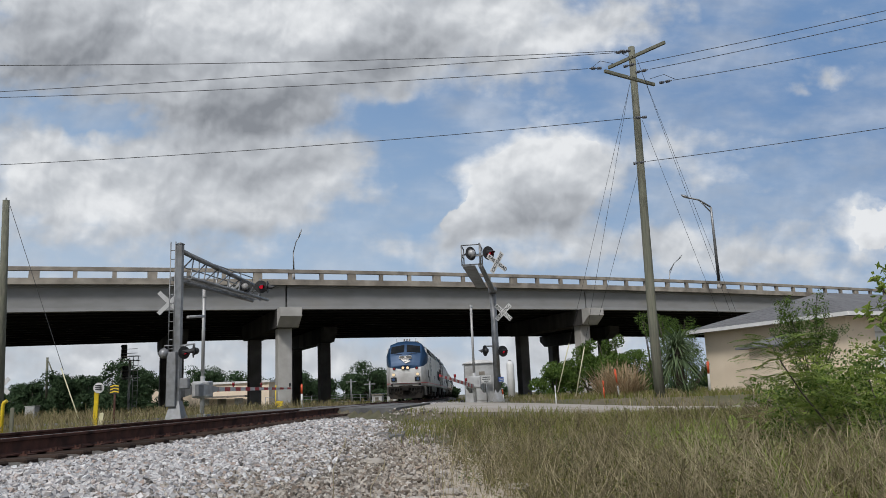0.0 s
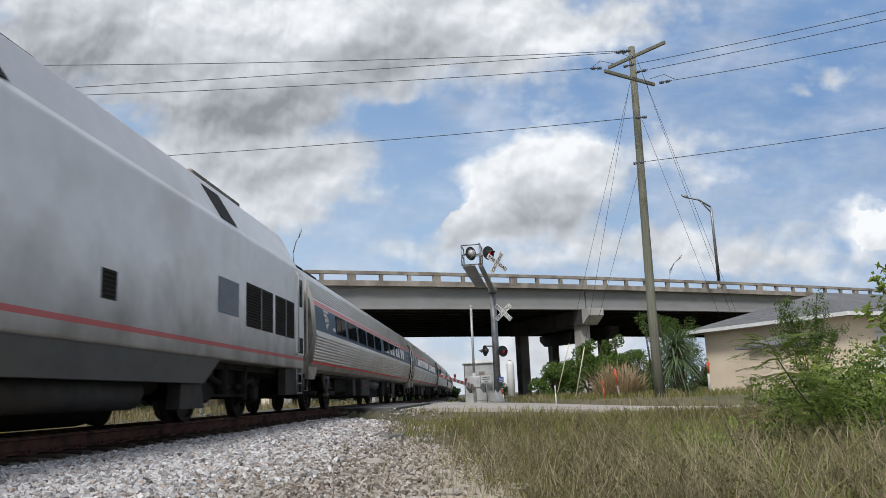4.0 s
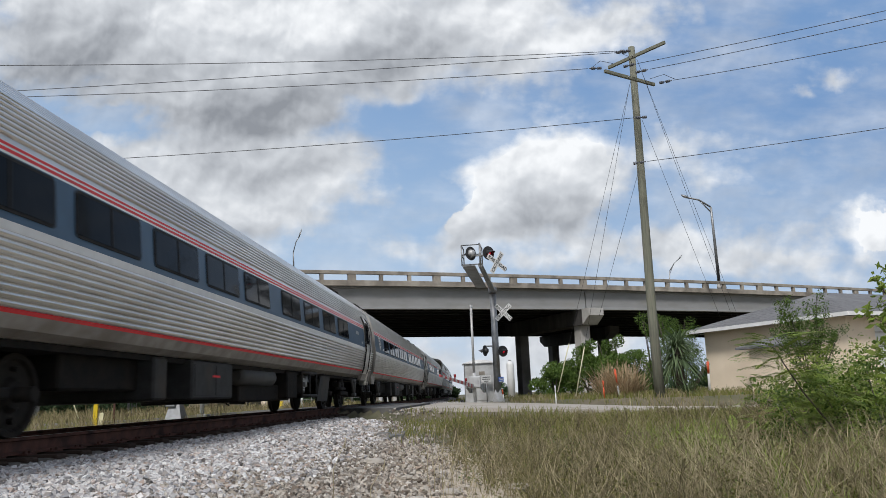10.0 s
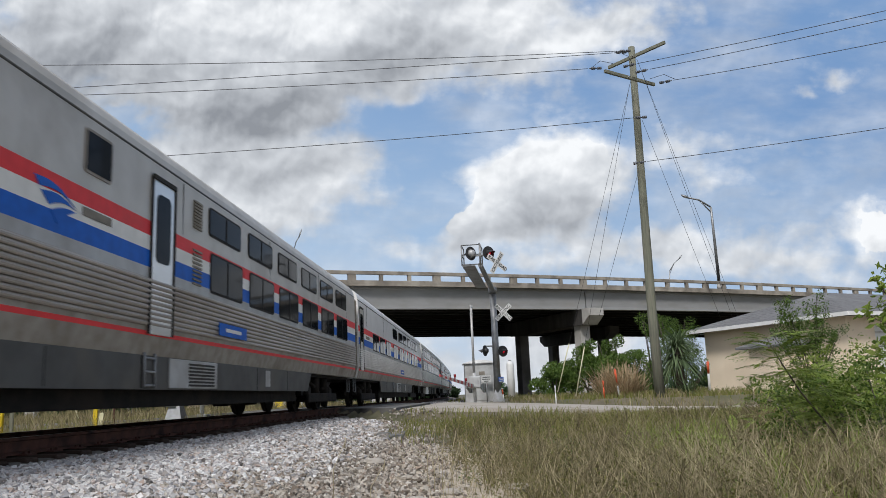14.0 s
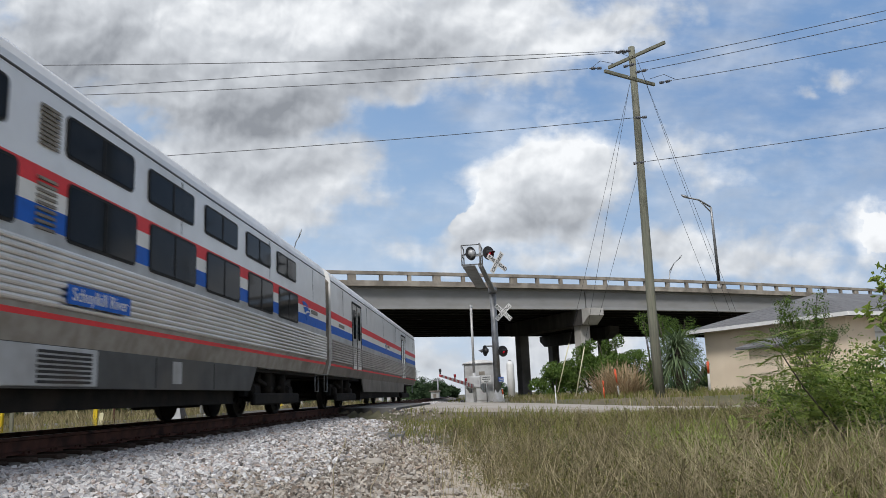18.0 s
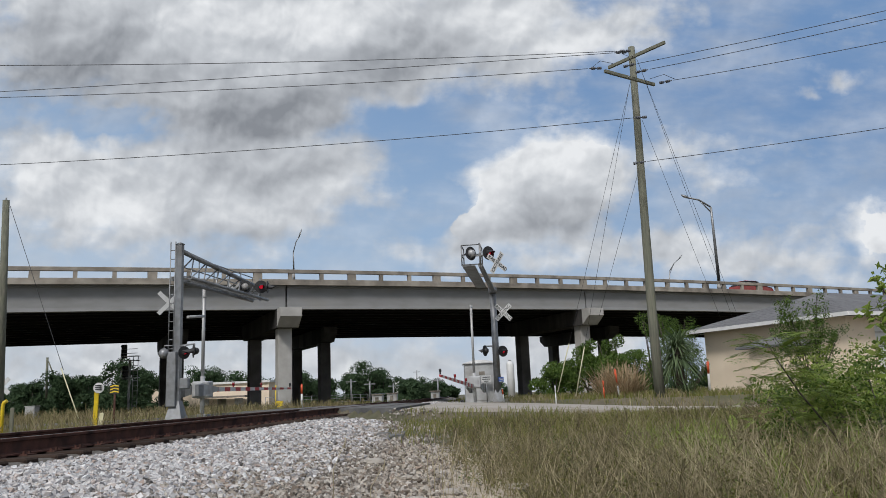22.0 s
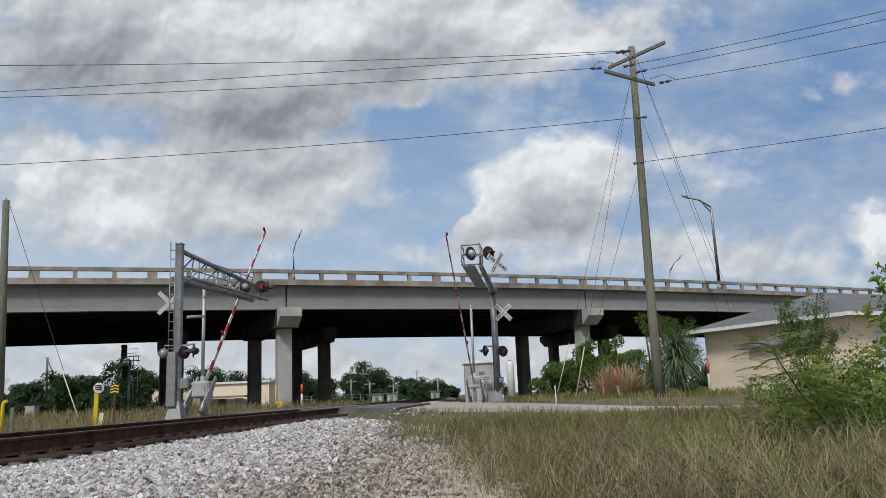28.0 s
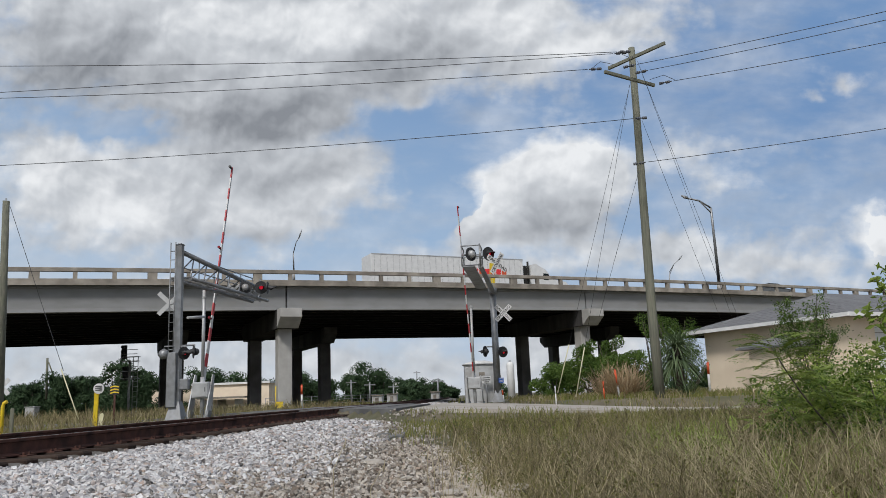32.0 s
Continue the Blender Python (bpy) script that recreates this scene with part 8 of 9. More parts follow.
for px, zt in ((622, 3.6), (655, 2.9), (697, 2.6), (739, 7.0), (776, 2.8)):
    x = {622: (-24.96, 131.22, -0.62), 655: (-20.11, 121.30, -0.50), 697: (-17.75, 131.66, -0.54), 739: (-21.05, 202.77, -0.06), 776: (-8.59, 111.77, -0.20)}[px]
    fp = thing("utility_pole", "distant wooden utility pole with a crossarm", "utility pole", group="distant poles")
    g = Geo()
    g.tube([(x[0], x[1], -0.7), (x[0], x[1], zt)], 0.13, 8)
    part("pole_shaft", g, M["galv"], fp)
    g = Geo()
    g.box(x[0] - 0.9, x[0] + 0.9, x[1] - 0.06, x[1] + 0.06, zt - 0.5, zt - 0.35)
    part("crossarm", g, M["galv"], fp)
lp = thing("utility_pole", "leaning distant pole with a brace", "utility pole", group="distant poles")
g = Geo()
g.tube([(-64.87, 107.76, 2.18), (-64.40, 106.69, 7.92)], [0.2, 0.16], 8)
part("pole_shaft", g, M["wood"], lp)
g = Geo()
g.tube([(-64.26, 106.81, 7.35), (-63.57, 107.29, 5.09)], 0.09, 6)
part("brace", g, M["wood"], lp)
for c, w, h in (((-17.61, 113.26, -0.33), 1.5, 1.1), ((-16.29, 119.49, -0.46), 1.5, 1.25), ((-8.17, 101.58, -0.14), 1.1, 1.2)):
    bx = thing("trackside_hut", "small pale trackside equipment hut", "hut", group="trackside huts")
    g = Geo()
    g.box(c[0] - w / 2, c[0] + w / 2, c[1] - 0.8, c[1] + 0.8, -0.7, h - 0.45, 0, 0.03)
    part("body", g, M["alum"], bx)
    g = Geo()
    g.box(c[0] - w / 2 - 0.15, c[0] + w / 2 + 0.15, c[1] - 0.95, c[1] + 0.95, h - 0.45, h - 0.3, 0, 0.03)
    part("roof", g, M["endgrey"], bx)
    g = Geo()
    g.box(c[0] - w * 0.2, c[0] + w * 0.15, c[1] - 0.83, c[1] - 0.8, -0.4, h - 0.7)
    part("door", g, M["endgrey"], bx)
fence = thing("chain_fence", "low grey fence along the far side of the line", "fence")
a, b = Vector((-30.43, 100.23, -0.40)), Vector((-16.72, 119.44, -0.35))
a.z = b.z = -0.5
g = Geo()
for zz in (0.45, 0.95, 1.4):
    g.tube([a + Vector((0, 0, zz)), b + Vector((0, 0, zz))], 0.03, 5)
part("wire", g, M["galv"], fence)
for k in range(16):
    q = lerp(a, b, k / 15)
    g = Geo()
    g.tube([q + Vector((0, 0, -0.2)), q + Vector((0, 0, 1.45))], 0.045, 6)
    part("post", g, M["galv"], fence)
cr = thing("crossbuck_post", "white crossbuck on a post at the edge of the road", "sign")
c = Vector((-22.05, 33.07, 1.46))
crossbuck(cr, c, (0.3, -1, 0), 0.95, False)
g = Geo()
g.tube([(c.x, c.y + 0.05, -0.6), (c.x, c.y + 0.05, c.z + 0.3)], 0.05, 8)
part("post", g, M["alum"], cr)

# shrubs on the verge beyond the road
bushy("shrub", [(*(2.94, 41.96, 0.56), 1.5, 1.2, 0.9), (*(3.98, 42.46, 0.94), 1.3, 1.2, 1.0), (*(4.85, 42.86, 1.77), 1.2, 1.1, 1.2), (*(5.44, 42.08, 0.75), 1.6, 1.4, 1.2), (*(6.79, 43.06, 1.39), 1.5, 1.3, 1.1), (*(6.36, 43.35, 2.41), 0.8, 0.8, 0.9), (*(7.72, 42.20, 0.87), 1.4, 1.2, 1.2)], 0.070, 34000, M["leaf"], 31, "dense dark green shrubs on the verge beyond the road")
bushy("tall_shrub", [(*(7.65, 33.70, 2.61), 1.35, 1.2, 1.0), (*(6.79, 34.11, 2.81), 0.8, 0.8, 0.7), (*(6.98, 33.44, 1.06), 0.9, 0.8, 1.0), (*(8.09, 33.04, 0.89), 0.9, 0.8, 1.0), (*(7.87, 33.32, 1.97), 1.2, 0.9, 0.9)], 0.040, 12000, M["leaf"], 32, "tall fine-leaved green shrub behind the wooden pole")
bushy("low_shrub", [(*(9.37, 34.20, 0.55), 0.8, 0.7, 0.5), (*(9.89, 33.32, -0.00), 0.9, 0.6, 0.35)], 0.05, 3600, M["leaf"], 33, "low green shrub at the foot of the beige house")


def blades(rs, base, n, length, width, rise, material, name, parent, droop=0.9):
    """Long strap leaves arching out from one heart, in three flat pieces each."""
    b = np.array(base) + rs.normal(size=(n, 3)) * np.array([1.0, 1.0, 0.5]) * length * 0.09
    ang = rs.uniform(0, 2 * math.pi, n)
    el = rs.uniform(rise[0], rise[1], n)
    ln = length * rs.uniform(0.35, 1.15, n)
    d = np.stack([np.cos(ang) * np.cos(el), np.sin(ang) * np.cos(el), np.sin(el)], -1)
    side = unit(np.stack([-np.sin(ang), np.cos(ang), np.zeros(n)], -1))
    rows = []
    for t, w in ((0.0, 0.6), (0.4, 1.0), (0.75, 0.7), (1.0, 0.06)):
        q = b + d * (ln * t)[:, None]
        q[:, 2] -= droop * ln * t * t * 0.6
        rows += [q - side * width * w / 2, q + side * width * w / 2]
    ob = new(name, pieces_mesh(name, np.stack(rows, 1), [(0, 1, 3, 2), (2, 3, 5, 4), (4, 5, 7, 6)], [material]))
    ob.parent = parent
    return ob


pm = thing("palm", "shaggy palm with arching grey-green fronds beside the wooden pole", "palm")
c = Vector((6.88, 29.68, -0.10))
rs = np.random.RandomState(41)
g = Geo()
g.tube([(c.x, c.y, -0.35), (c.x, c.y, 0.8), (c.x, c.y, 1.7)], [0.17, 0.15, 0.16], 10)
part("trunk", g, M["bark"], pm)
blades(rs, (c.x, c.y, 1.75), 260, 1.25, 0.05, (-0.3, 1.3), M["palm"], "fronds", pm, 0.75)
blades(rs, (c.x - 0.1, c.y, 1.3), 220, 1.15, 0.045, (-0.7, 0.6), M["palm"], "lower_fronds", pm, 0.9)
blades(rs, (c.x + 0.1, c.y - 0.3, -0.15), 150, 1.15, 0.045, (0.4, 1.4), M["palm"], "dead_fronds", pm, 0.7)
pg = thing("pampas_grass", "tuft of tall dry tan grass on the verge", "grass")
for k, (px, w) in enumerate(((1078, 90), (1100, 150), (1118, 90))):
    c = {1078: (4.92, 35.05, -0.04), 1100: (5.40, 34.58, -0.06), 1118: (5.93, 35.12, -0.08)}[px]
    blades(np.random.RandomState(50 + k), (c[0], c[1], -0.2), w * 3, 2.35, 0.030, (0.6, 1.50), M["pampas"], "blades", pg, 0.55)

# crape myrtle before the house, leafy bush and feathery branch near the camera
def myrtle(base, rs):
    """Many thin stems fanning out of one foot, each with sparse small leaves along its twigs."""
    tr = thing("small_tree", "slender many-stemmed small tree with sparse leaves before the house", "tree")
    b = Vector(base)
    leaves = []
    for k in range(11):
        a = rs.uniform(0, 2 * math.pi)
        out = Vector((math.cos(a), math.sin(a) * 0.8, 0)) * rs.uniform(0.25, 0.95)
        tip = b + out + Vector((0, 0, rs.uniform(1.75, 2.72)))
        mid = b + out * 0.32 + Vector((0, 0, (tip.z - b.z) * 0.5))
        g = Geo()
        g.tube([b - Vector((0, 0, 0.1)), mid, lerp(mid, tip, 0.6), tip], [0.019, 0.014, 0.009, 0.003], 6)
        part("stem", g, M["bark"], tr)
        g = Geo()
        for j in range(9):
            q = lerp(mid, tip, 0.1 + 0.1 * j)
            e = q + Vector((rs.normal() * 0.16, rs.normal() * 0.16, abs(rs.normal()) * 0.14 + 0.03))
            g.tube([q, e], [0.004, 0.002], 4)
            for t in np.linspace(0.3, 1.1, 64):
                leaves.append(np.array(lerp(q, e, t)) + rs.normal(size=3) * 0.05)
        part("twigs", g, M["bark"], tr)
    ob = new("leaves", pieces_mesh("leaves", leaf_quads(rs, np.array(leaves), 0.028), LEAF, [M["leaf"]]))
    ob.parent = tr


c = (7.07, 17.83, 0.05)
myrtle((c[0], c[1], ground_at(c)), np.random.RandomState(61))


def sprays(name, blobs, leaf, count, material, seed, label):
    """An open bush: separate shoots from the ground, their leaves in loose sprays."""
    rs = np.random.RandomState(seed)
    bs = thing(name, label, "bush")
    pts = []
    for q in blobs:
        z0 = ground_at(q) - 0.05
        for k in range(5):
            e = Vector(q[:3]) + Vector((rs.normal() * q[3] * 0.6, rs.normal() * q[4] * 0.6, rs.uniform(0.2, 1.1) * q[5]))
            f = Vector((q[0] + rs.normal() * 0.08, q[1] + rs.normal() * 0.08, z0))
            m = lerp(f, e, 0.55) + Vector((0, 0, 0.06))
            g = Geo()
            g.tube([f, m, e], [0.012, 0.008, 0.003], 5)
            part("shoot", g, M["bark"], bs)
            n = count // (5 * len(blobs))
            t = rs.uniform(0.35, 1.08, n)
            line = np.where(t[:, None] < 0.55, np.array(f) + (np.array(m) - np.array(f)) * t[:, None] / 0.55, np.array(m) + (np.array(e) - np.array(m)) * (t[:, None] - 0.55) / 0.45)
            pts.append(line + rs.normal(size=(n, 3)) * 0.075)
    ob = new("leaves", pieces_mesh("leaves", leaf_quads(rs, np.concatenate(pts), leaf, 0.3), LEAF, [material]))
    ob.parent = bs


sprays("leafy_bush", [(*(5.08, 11.51, 0.42), 0.50, 0.5, 0.25), (*(5.02, 10.51, 0.32), 0.5, 0.5, 0.30), (*(4.74, 11.53, 0.21), 0.42, 0.5, 0.18), (*(4.36, 9.51, -0.04), 0.55, 0.5, 0.28), (*(3.83, 10.00, -0.09), 0.45, 0.5, 0.18)], 0.024, 9000, M["fern"], 63, "bright green open leafy bush at the edge of the weeds")
lb = thing("leafy_branch", "bright green branch reaching in from beside the camera", "branch")
rs = np.random.RandomState(64)
foot = Vector((2.90, 5.56, -0.10))
foot.z = ground_at(foot) - 0.05
pts = []
for e in ((2.59, 5.34, 0.94), (2.52, 5.38, 0.69), (2.69, 5.48, 0.78), (2.53, 5.32, 0.46), (2.72, 5.44, 0.99), (2.62, 5.46, 0.29)):
    m = Vector((2.87, 5.44, 0.51))
    m = lerp(m, e, 0.35)
    g = Geo()
    g.tube([foot, m, e], [0.010, 0.006, 0.002], 5)
    part("shoot", g, M["bark"], lb)
    for t in np.linspace(0.1, 1.05, 60):
        pts.append(np.array(lerp(m, e, t)) + rs.normal(size=3) * 0.03)
ob = new("leaves", pieces_mesh("leaves", leaf_quads(rs, np.array(pts), 0.032, 0.3), LEAF, [M["fern"]]))
ob.parent = lb


def frond(rs, base, d, length, width, leaf):
    """A feather leaf: pairs of narrow leaflets on one rib."""
    n = 17
    t = np.linspace(0.12, 1.0, n)
    d = unit(np.array(d)[None])[0]
    side = unit(np.cross(d, [0.15 * rs.normal(), 0.15 * rs.normal(), 1.0])[None])[0]
    out = []
    for s in (-1, 1):
        p0 = np.array(base) + d * (length * t)[:, None]
        p0[:, 2] -= 0.25 * length * t * t
        reach = width * np.sin(np.pi * np.clip(t * 0.85 + 0.12, 0, 1))[:, None]
        tip = p0 + side * s * reach + d * reach * 0.45
        tip[:, 2] -= 0.12 * reach[:, 0]
        w = d * leaf
        out.append(np.stack([p0 - w * 0.3, (p0 + tip) / 2 - w * 0.6, tip, (p0 + tip) / 2 + w * 0.6], 1))
    return np.concatenate(out)


fern = thing("feathery_branch", "slanting feathery green branch in front of the house", "shrub", pose(2.75, 5.05, -0.65))
rs = np.random.RandomState(71)
org = np.array([2.75, 5.05, -0.65])
stem = [np.array(q) for q in ((2.76, 6.07, -0.68), (2.46, 5.94, -0.14), (2.22, 5.87, 0.18), (2.09, 5.82, 0.39), (1.99, 5.78, 0.57))]
stem2 = [np.array(q) for q in ((2.69, 6.12, -0.46), (2.73, 6.36, -0.06), (2.69, 6.51, 0.18), (2.61, 6.58, 0.35))]
quads = []


def plume(q, d, length):
    """A frond whose side leaves are small fronds themselves."""
    d = unit(np.array(d)[None])[0]
    side = unit(np.cross(d, [0.2 * rs.normal(), 0.2 * rs.normal(), 1.0])[None])[0]
    for i in range(9):
        t = 0.15 + 0.85 * i / 8
        at0 = np.array(q) + d * length * t
        at0[2] -= 0.30 * length * t * t
        for e in (-1, 1):
            quads.append(frond(rs, at0, side * e + d * 0.75 + np.array([0, 0, -0.15]), length * 0.42 * (1.05 - 0.7 * t), 0.024, 0.0048))


for path, dens in ((stem, 15), (stem2, 14)):
    g = Geo()
    g.tube([tuple(q - org) for q in path], [0.010, 0.008, 0.006, 0.005, 0.003][:len(path)], 6)
    part("stem", g, M["bark"], fern)
    for i in range(1, len(path)):
        a, b = path[i - 1], path[i]
        for j in range(dens):
            q = a + (b - a) * (j / dens)
            way = np.array([rs.choice([-1, 1]) * rs.uniform(0.5, 1.1), rs.normal() * 0.4, rs.uniform(0.0, 0.7)])
            plume(q - org, way, rs.uniform(0.26, 0.46) * (0.9 if i > 2 else 0.75))
ob = new("fronds", pieces_mesh("fronds", np.concatenate(quads), LEAF, [M["fern"]]))
ob.parent = fern
fb = thing("feathery_bush", "dense feathery green bush beside the camera", "bush")
rs = np.random.RandomState(73)
mass = [(2.55, 6.35, 0.22, 0.42, 0.35, 0.20), (2.78, 6.25, 0.0, 0.48, 0.40, 0.28), (2.25, 6.35, -0.12, 0.34, 0.35, 0.22), (3.08, 6.7, 0.34, 0.42, 0.40, 0.22), (2.40, 7.0, 0.16, 0.30, 0.30, 0.20),
        (2.80, 5.7, -0.36, 0.42, 0.36, 0.22), (2.10, 6.3, -0.45, 0.28, 0.28, 0.16), (3.2, 6.0, -0.1, 0.4, 0.4, 0.35)]
quads = []
for q in cloud_points(rs, mass, 620, 0.2):
    quads.append(frond(rs, q, rs.normal(size=3) * np.array([1, 1, 0.35]) + np.array([-0.2, -0.1, 0.25]), rs.uniform(0.12, 0.24), 0.034, 0.0062))
ob = new("fronds", pieces_mesh("fronds", np.concatenate(quads), LEAF, [M["fern"]]))
ob.parent = fb
ob = new("inner_leaves", pieces_mesh("inner_leaves", leaf_quads(rs, cloud_points(rs, [(*q[:3], q[3] * 0.85, q[4] * 0.85, q[5] * 0.85) for q in mass], 3000, 0.05), 0.020), LEAF, [M["leaf"]]))
ob.parent = fb
for q in mass:
    g = Geo()
    f = Vector((q[0] * 0.5 + 1.45, q[1] * 0.5 + 3.1, ground_at((q[0] * 0.5 + 1.45, q[1] * 0.5 + 3.1)) - 0.05))
    g.tube([f, lerp(f, q[:3], 0.55) + Vector((0.05, 0, 0.05)), q[:3]], [0.011, 0.008, 0.003], 6)
    part("stem", g, M["bark"], fb)
rs = np.random.RandomState(72)
quads = []
for k in range(130):
    q = np.array((rs.uniform(1.9, 4.2), rs.uniform(5.4, 9.0), 0.0))
    q[2] = ground_at(q) + rs.uniform(0.05, 0.42)
    quads.append(frond(rs, q, rs.normal(size=3) * np.array([1, 1, 0.4]) + np.array([0, 0, 0.5]), rs.uniform(0.15, 0.32), 0.05, 0.009))
ob = new("feathery_weeds", pieces_mesh("feathery_weeds", np.concatenate(quads), LEAF, [M["fern"]]))
tagged(ob, "low feathery green weeds among dry stalks", "weeds", kind="stuff")

# ---- weeds and grass ----


def verge(y):
    """Where the gravel ends and the grass begins."""
    return -0.45 - (y - 6) * 0.165


def scatter(rs, n, x0, x1, y0, y1, near=1.0):
    """More points close by than far off."""
    u = rs.uniform(0, 1, n)
    y = (y0 ** (-near) + u * (y1 ** (-near) - y0 ** (-near))) ** (-1 / near) if near > 0 else rs.uniform(y0, y1, n)
    return rs.uniform(x0, x1, n), y


def stalks(rs, x, y, height, width, lean, twigs=0):
    """Bent narrow blades standing on the ground; twigs adds side shoots."""
    n = len(x)
    z = np.array([ground_z(a, b) for a, b in zip(x, y)]) - 0.02
    base = np.stack([x, y, z], -1)
    ang = rs.uniform(0, 2 * math.pi, n)
    tilt = np.stack([np.cos(ang), np.sin(ang), np.zeros(n)], -1) * (lean * rs.uniform(0.1, 1, n))[:, None]
    side = unit(np.stack([np.ones(n), rs.normal(size=n) * 0.4, np.zeros(n)], -1))
    h = height[:, None]
    rows = []
    for t, w in ((0, 1.0), (0.5, 0.85), (1.0, 0.2)):
        q = base + np.array([0, 0, 1.0]) * h * (t - 0.12 * t * t) + tilt * h * t * t
        rows += [q - side * (width * w / 2)[:, None], q + side * (width * w / 2)[:, None]]
    out = [np.stack(rows, 1)]
    for k in range(twigs):
        t = rs.uniform(0.35, 0.9, n)[:, None]
        q = base + np.array([0, 0, 1.0]) * h * (t - 0.12 * t * t) + tilt * h * t * t
        d = unit(rs.normal(size=(n, 3)) + np.array([0, 0, 1.3]))
        ln = h * rs.uniform(0.15, 0.38, (n, 1))
        e, s = q + d * ln, side * (width * 0.32)[:, None]
        m = (q + e) / 2 + rs.normal(size=(n, 3)) * 0.01
        out.append(np.stack([q - s, q + s, m - s, m + s, e - s * 0.3, e + s * 0.3], 1))
    return np.concatenate(out)


STALK = [(0, 1, 3, 2), (2, 3, 5, 4)]


def field(seed, n, x0, x1, y0, y1, h, w, lean, twigs, material, name, label, near=1.0, patch=0.0, margin=0.0, keep_low=True, scale=0.5):
    rs = np.random.RandomState(seed)
    x, y = scatter(rs, n, x0, x1, y0, y1, near)
    ok = x > np.array([verge(b) for b in y]) + margin + rs.normal(size=n) * 0.25
    ok &= (y < np.array([road_near(a) for a in x]) - 0.15)
    if patch:
        ok &= np.array([noise.noise(Vector((a * scale, b * scale, seed))) for a, b in zip(x, y)]) > patch + rs.normal(size=n) * 0.12
    x, y = x[ok], y[ok]
    hh = h * rs.uniform(0.55, 1.2, len(x))
    if keep_low:
        top = 0.264 - 0.031 * y + rs.normal(size=len(x)) * 0.03
        hh = np.minimum(hh, np.maximum(0.08, top + 0.60) * rs.uniform(0.7, 1.0, len(x)))
    ww = np.maximum(w, 0.00075 * y) * rs.uniform(0.7, 1.3, len(x))
    ob = new(name, pieces_mesh(name, stalks(rs, x, y, hh, ww, lean, twigs), STALK, [material]))
    return tagged(ob, label, "grass", kind="stuff")


def clumps(seed, plants, stems, x0, x1, y0, y1, h, w, spread, twigs, material, name, label, near=1.0, margin=0.5, patch=-0.5, scale=0.4):
    """Weeds as single plants: stems leaning out of one foot, gaps between the plants."""
    rs = np.random.RandomState(seed)
    x, y = scatter(rs, plants, x0, x1, y0, y1, near)
    ok = (x > np.array([verge(b) for b in y]) + margin) & (y < np.array([road_near(a) for a in x]) - 0.3)
    ok &= np.array([noise.noise(Vector((a * scale, b * scale, seed))) for a, b in zip(x, y)]) > patch
    x, y = x[ok], y[ok]
    big = rs.uniform(0.5, 1.25, len(x))
    X, Y, B = np.repeat(x, stems), np.repeat(y, stems), np.repeat(big, stems)
    X = X + rs.normal(size=len(X)) * 0.05 * B
    Y = Y + rs.normal(size=len(Y)) * 0.05 * B
    hh = h * B * rs.uniform(0.5, 1.15, len(X))
    hh = np.minimum(hh, np.maximum(0.10, 0.264 - 0.031 * Y + 0.62 + rs.normal(size=len(X)) * 0.04))
    ww = np.maximum(w, 0.0006 * Y) * rs.uniform(0.6, 1.4, len(X))
    ob = new(name, pieces_mesh(name, stalks(rs, X, Y, hh, ww, spread, twigs), STALK, [material]))
    return tagged(ob, label, "weeds", kind="stuff")


def mounds(seed, plants, leaves, x0, x1, y0, y1, size, leaf, material, name, label, near=1.0, margin=0.4, patch=-0.2, scale=0.4):
    """Low leafy weeds: loose mounds of small leaves with hollows between them."""
    rs = np.random.RandomState(seed)
    x, y = scatter(rs, plants, x0, x1, y0, y1, near)
    ok = (x > np.array([verge(b) for b in y]) + margin) & (y < np.array([road_near(a) for a in x]) - 0.3)
    ok &= np.array([noise.noise(Vector((a * scale, b * scale, seed))) for a, b in zip(x, y)]) > patch
    x, y = x[ok], y[ok]
    r = size * rs.uniform(0.55, 1.3, len(x))
    z = np.array([ground_z(a, b) for a, b in zip(x, y)])
    h = np.minimum(r * rs.uniform(1.2, 2.4, len(x)), np.maximum(0.08, 0.264 - 0.031 * y + 0.55))
    c = np.repeat(np.stack([x, y, z], -1), leaves, 0)
    d = unit(rs.normal(size=(len(c), 3))) * (rs.uniform(0.15, 1.0, (len(c), 1)) ** 0.6)
    d[:, 2] = np.abs(d[:, 2])
    pts = c + d * np.stack([np.repeat(r, leaves), np.repeat(r, leaves), np.repeat(h, leaves)], -1)
    big = np.maximum(leaf, 0.0011 * pts[:, 1])[:, None]
    ob = new(name, pieces_mesh(name, leaf_quads(rs, pts, big), LEAF, [material]))
    return tagged(ob, label, "weeds", kind="stuff")


mounds(181, 1500, 130, -1.0, 9.5, 4.3, 19.0, 0.26, 0.013, M["weedleaf"], "withered_weeds", "low withered olive-brown leafy weeds", 1.0, 0.5, -0.15)
mounds(182, 380, 120, -1.2, 9.5, 4.3, 19.5, 0.20, 0.013, M["leaf"], "green_weeds", "low dark green leafy weeds among dry stalks", 1.0, 0.3, 0.05)
clumps(81, 760, 8, -0.6, 9.5, 4.4, 19.0, 0.58, 0.0036, 0.75, 6, M["weed"], "brown_weeds", "dense brown dry weed stalks", 1.1, 0.45, -0.08)
clumps(86, 900, 9, -0.8, 9.5, 4.4, 18.5, 0.50, 0.0036, 0.85, 6, M["weeddark"], "dark_weeds", "dark grey-brown twiggy weeds", 1.0, 0.5, -0.12)
clumps(88, 380, 10, -0.8, 9.5, 4.4, 19.0, 0.44, 0.0040, 0.8, 5, M["grass"], "green_weeds", "yellowish green bushy weeds", 1.0, 0.5, 0.0)
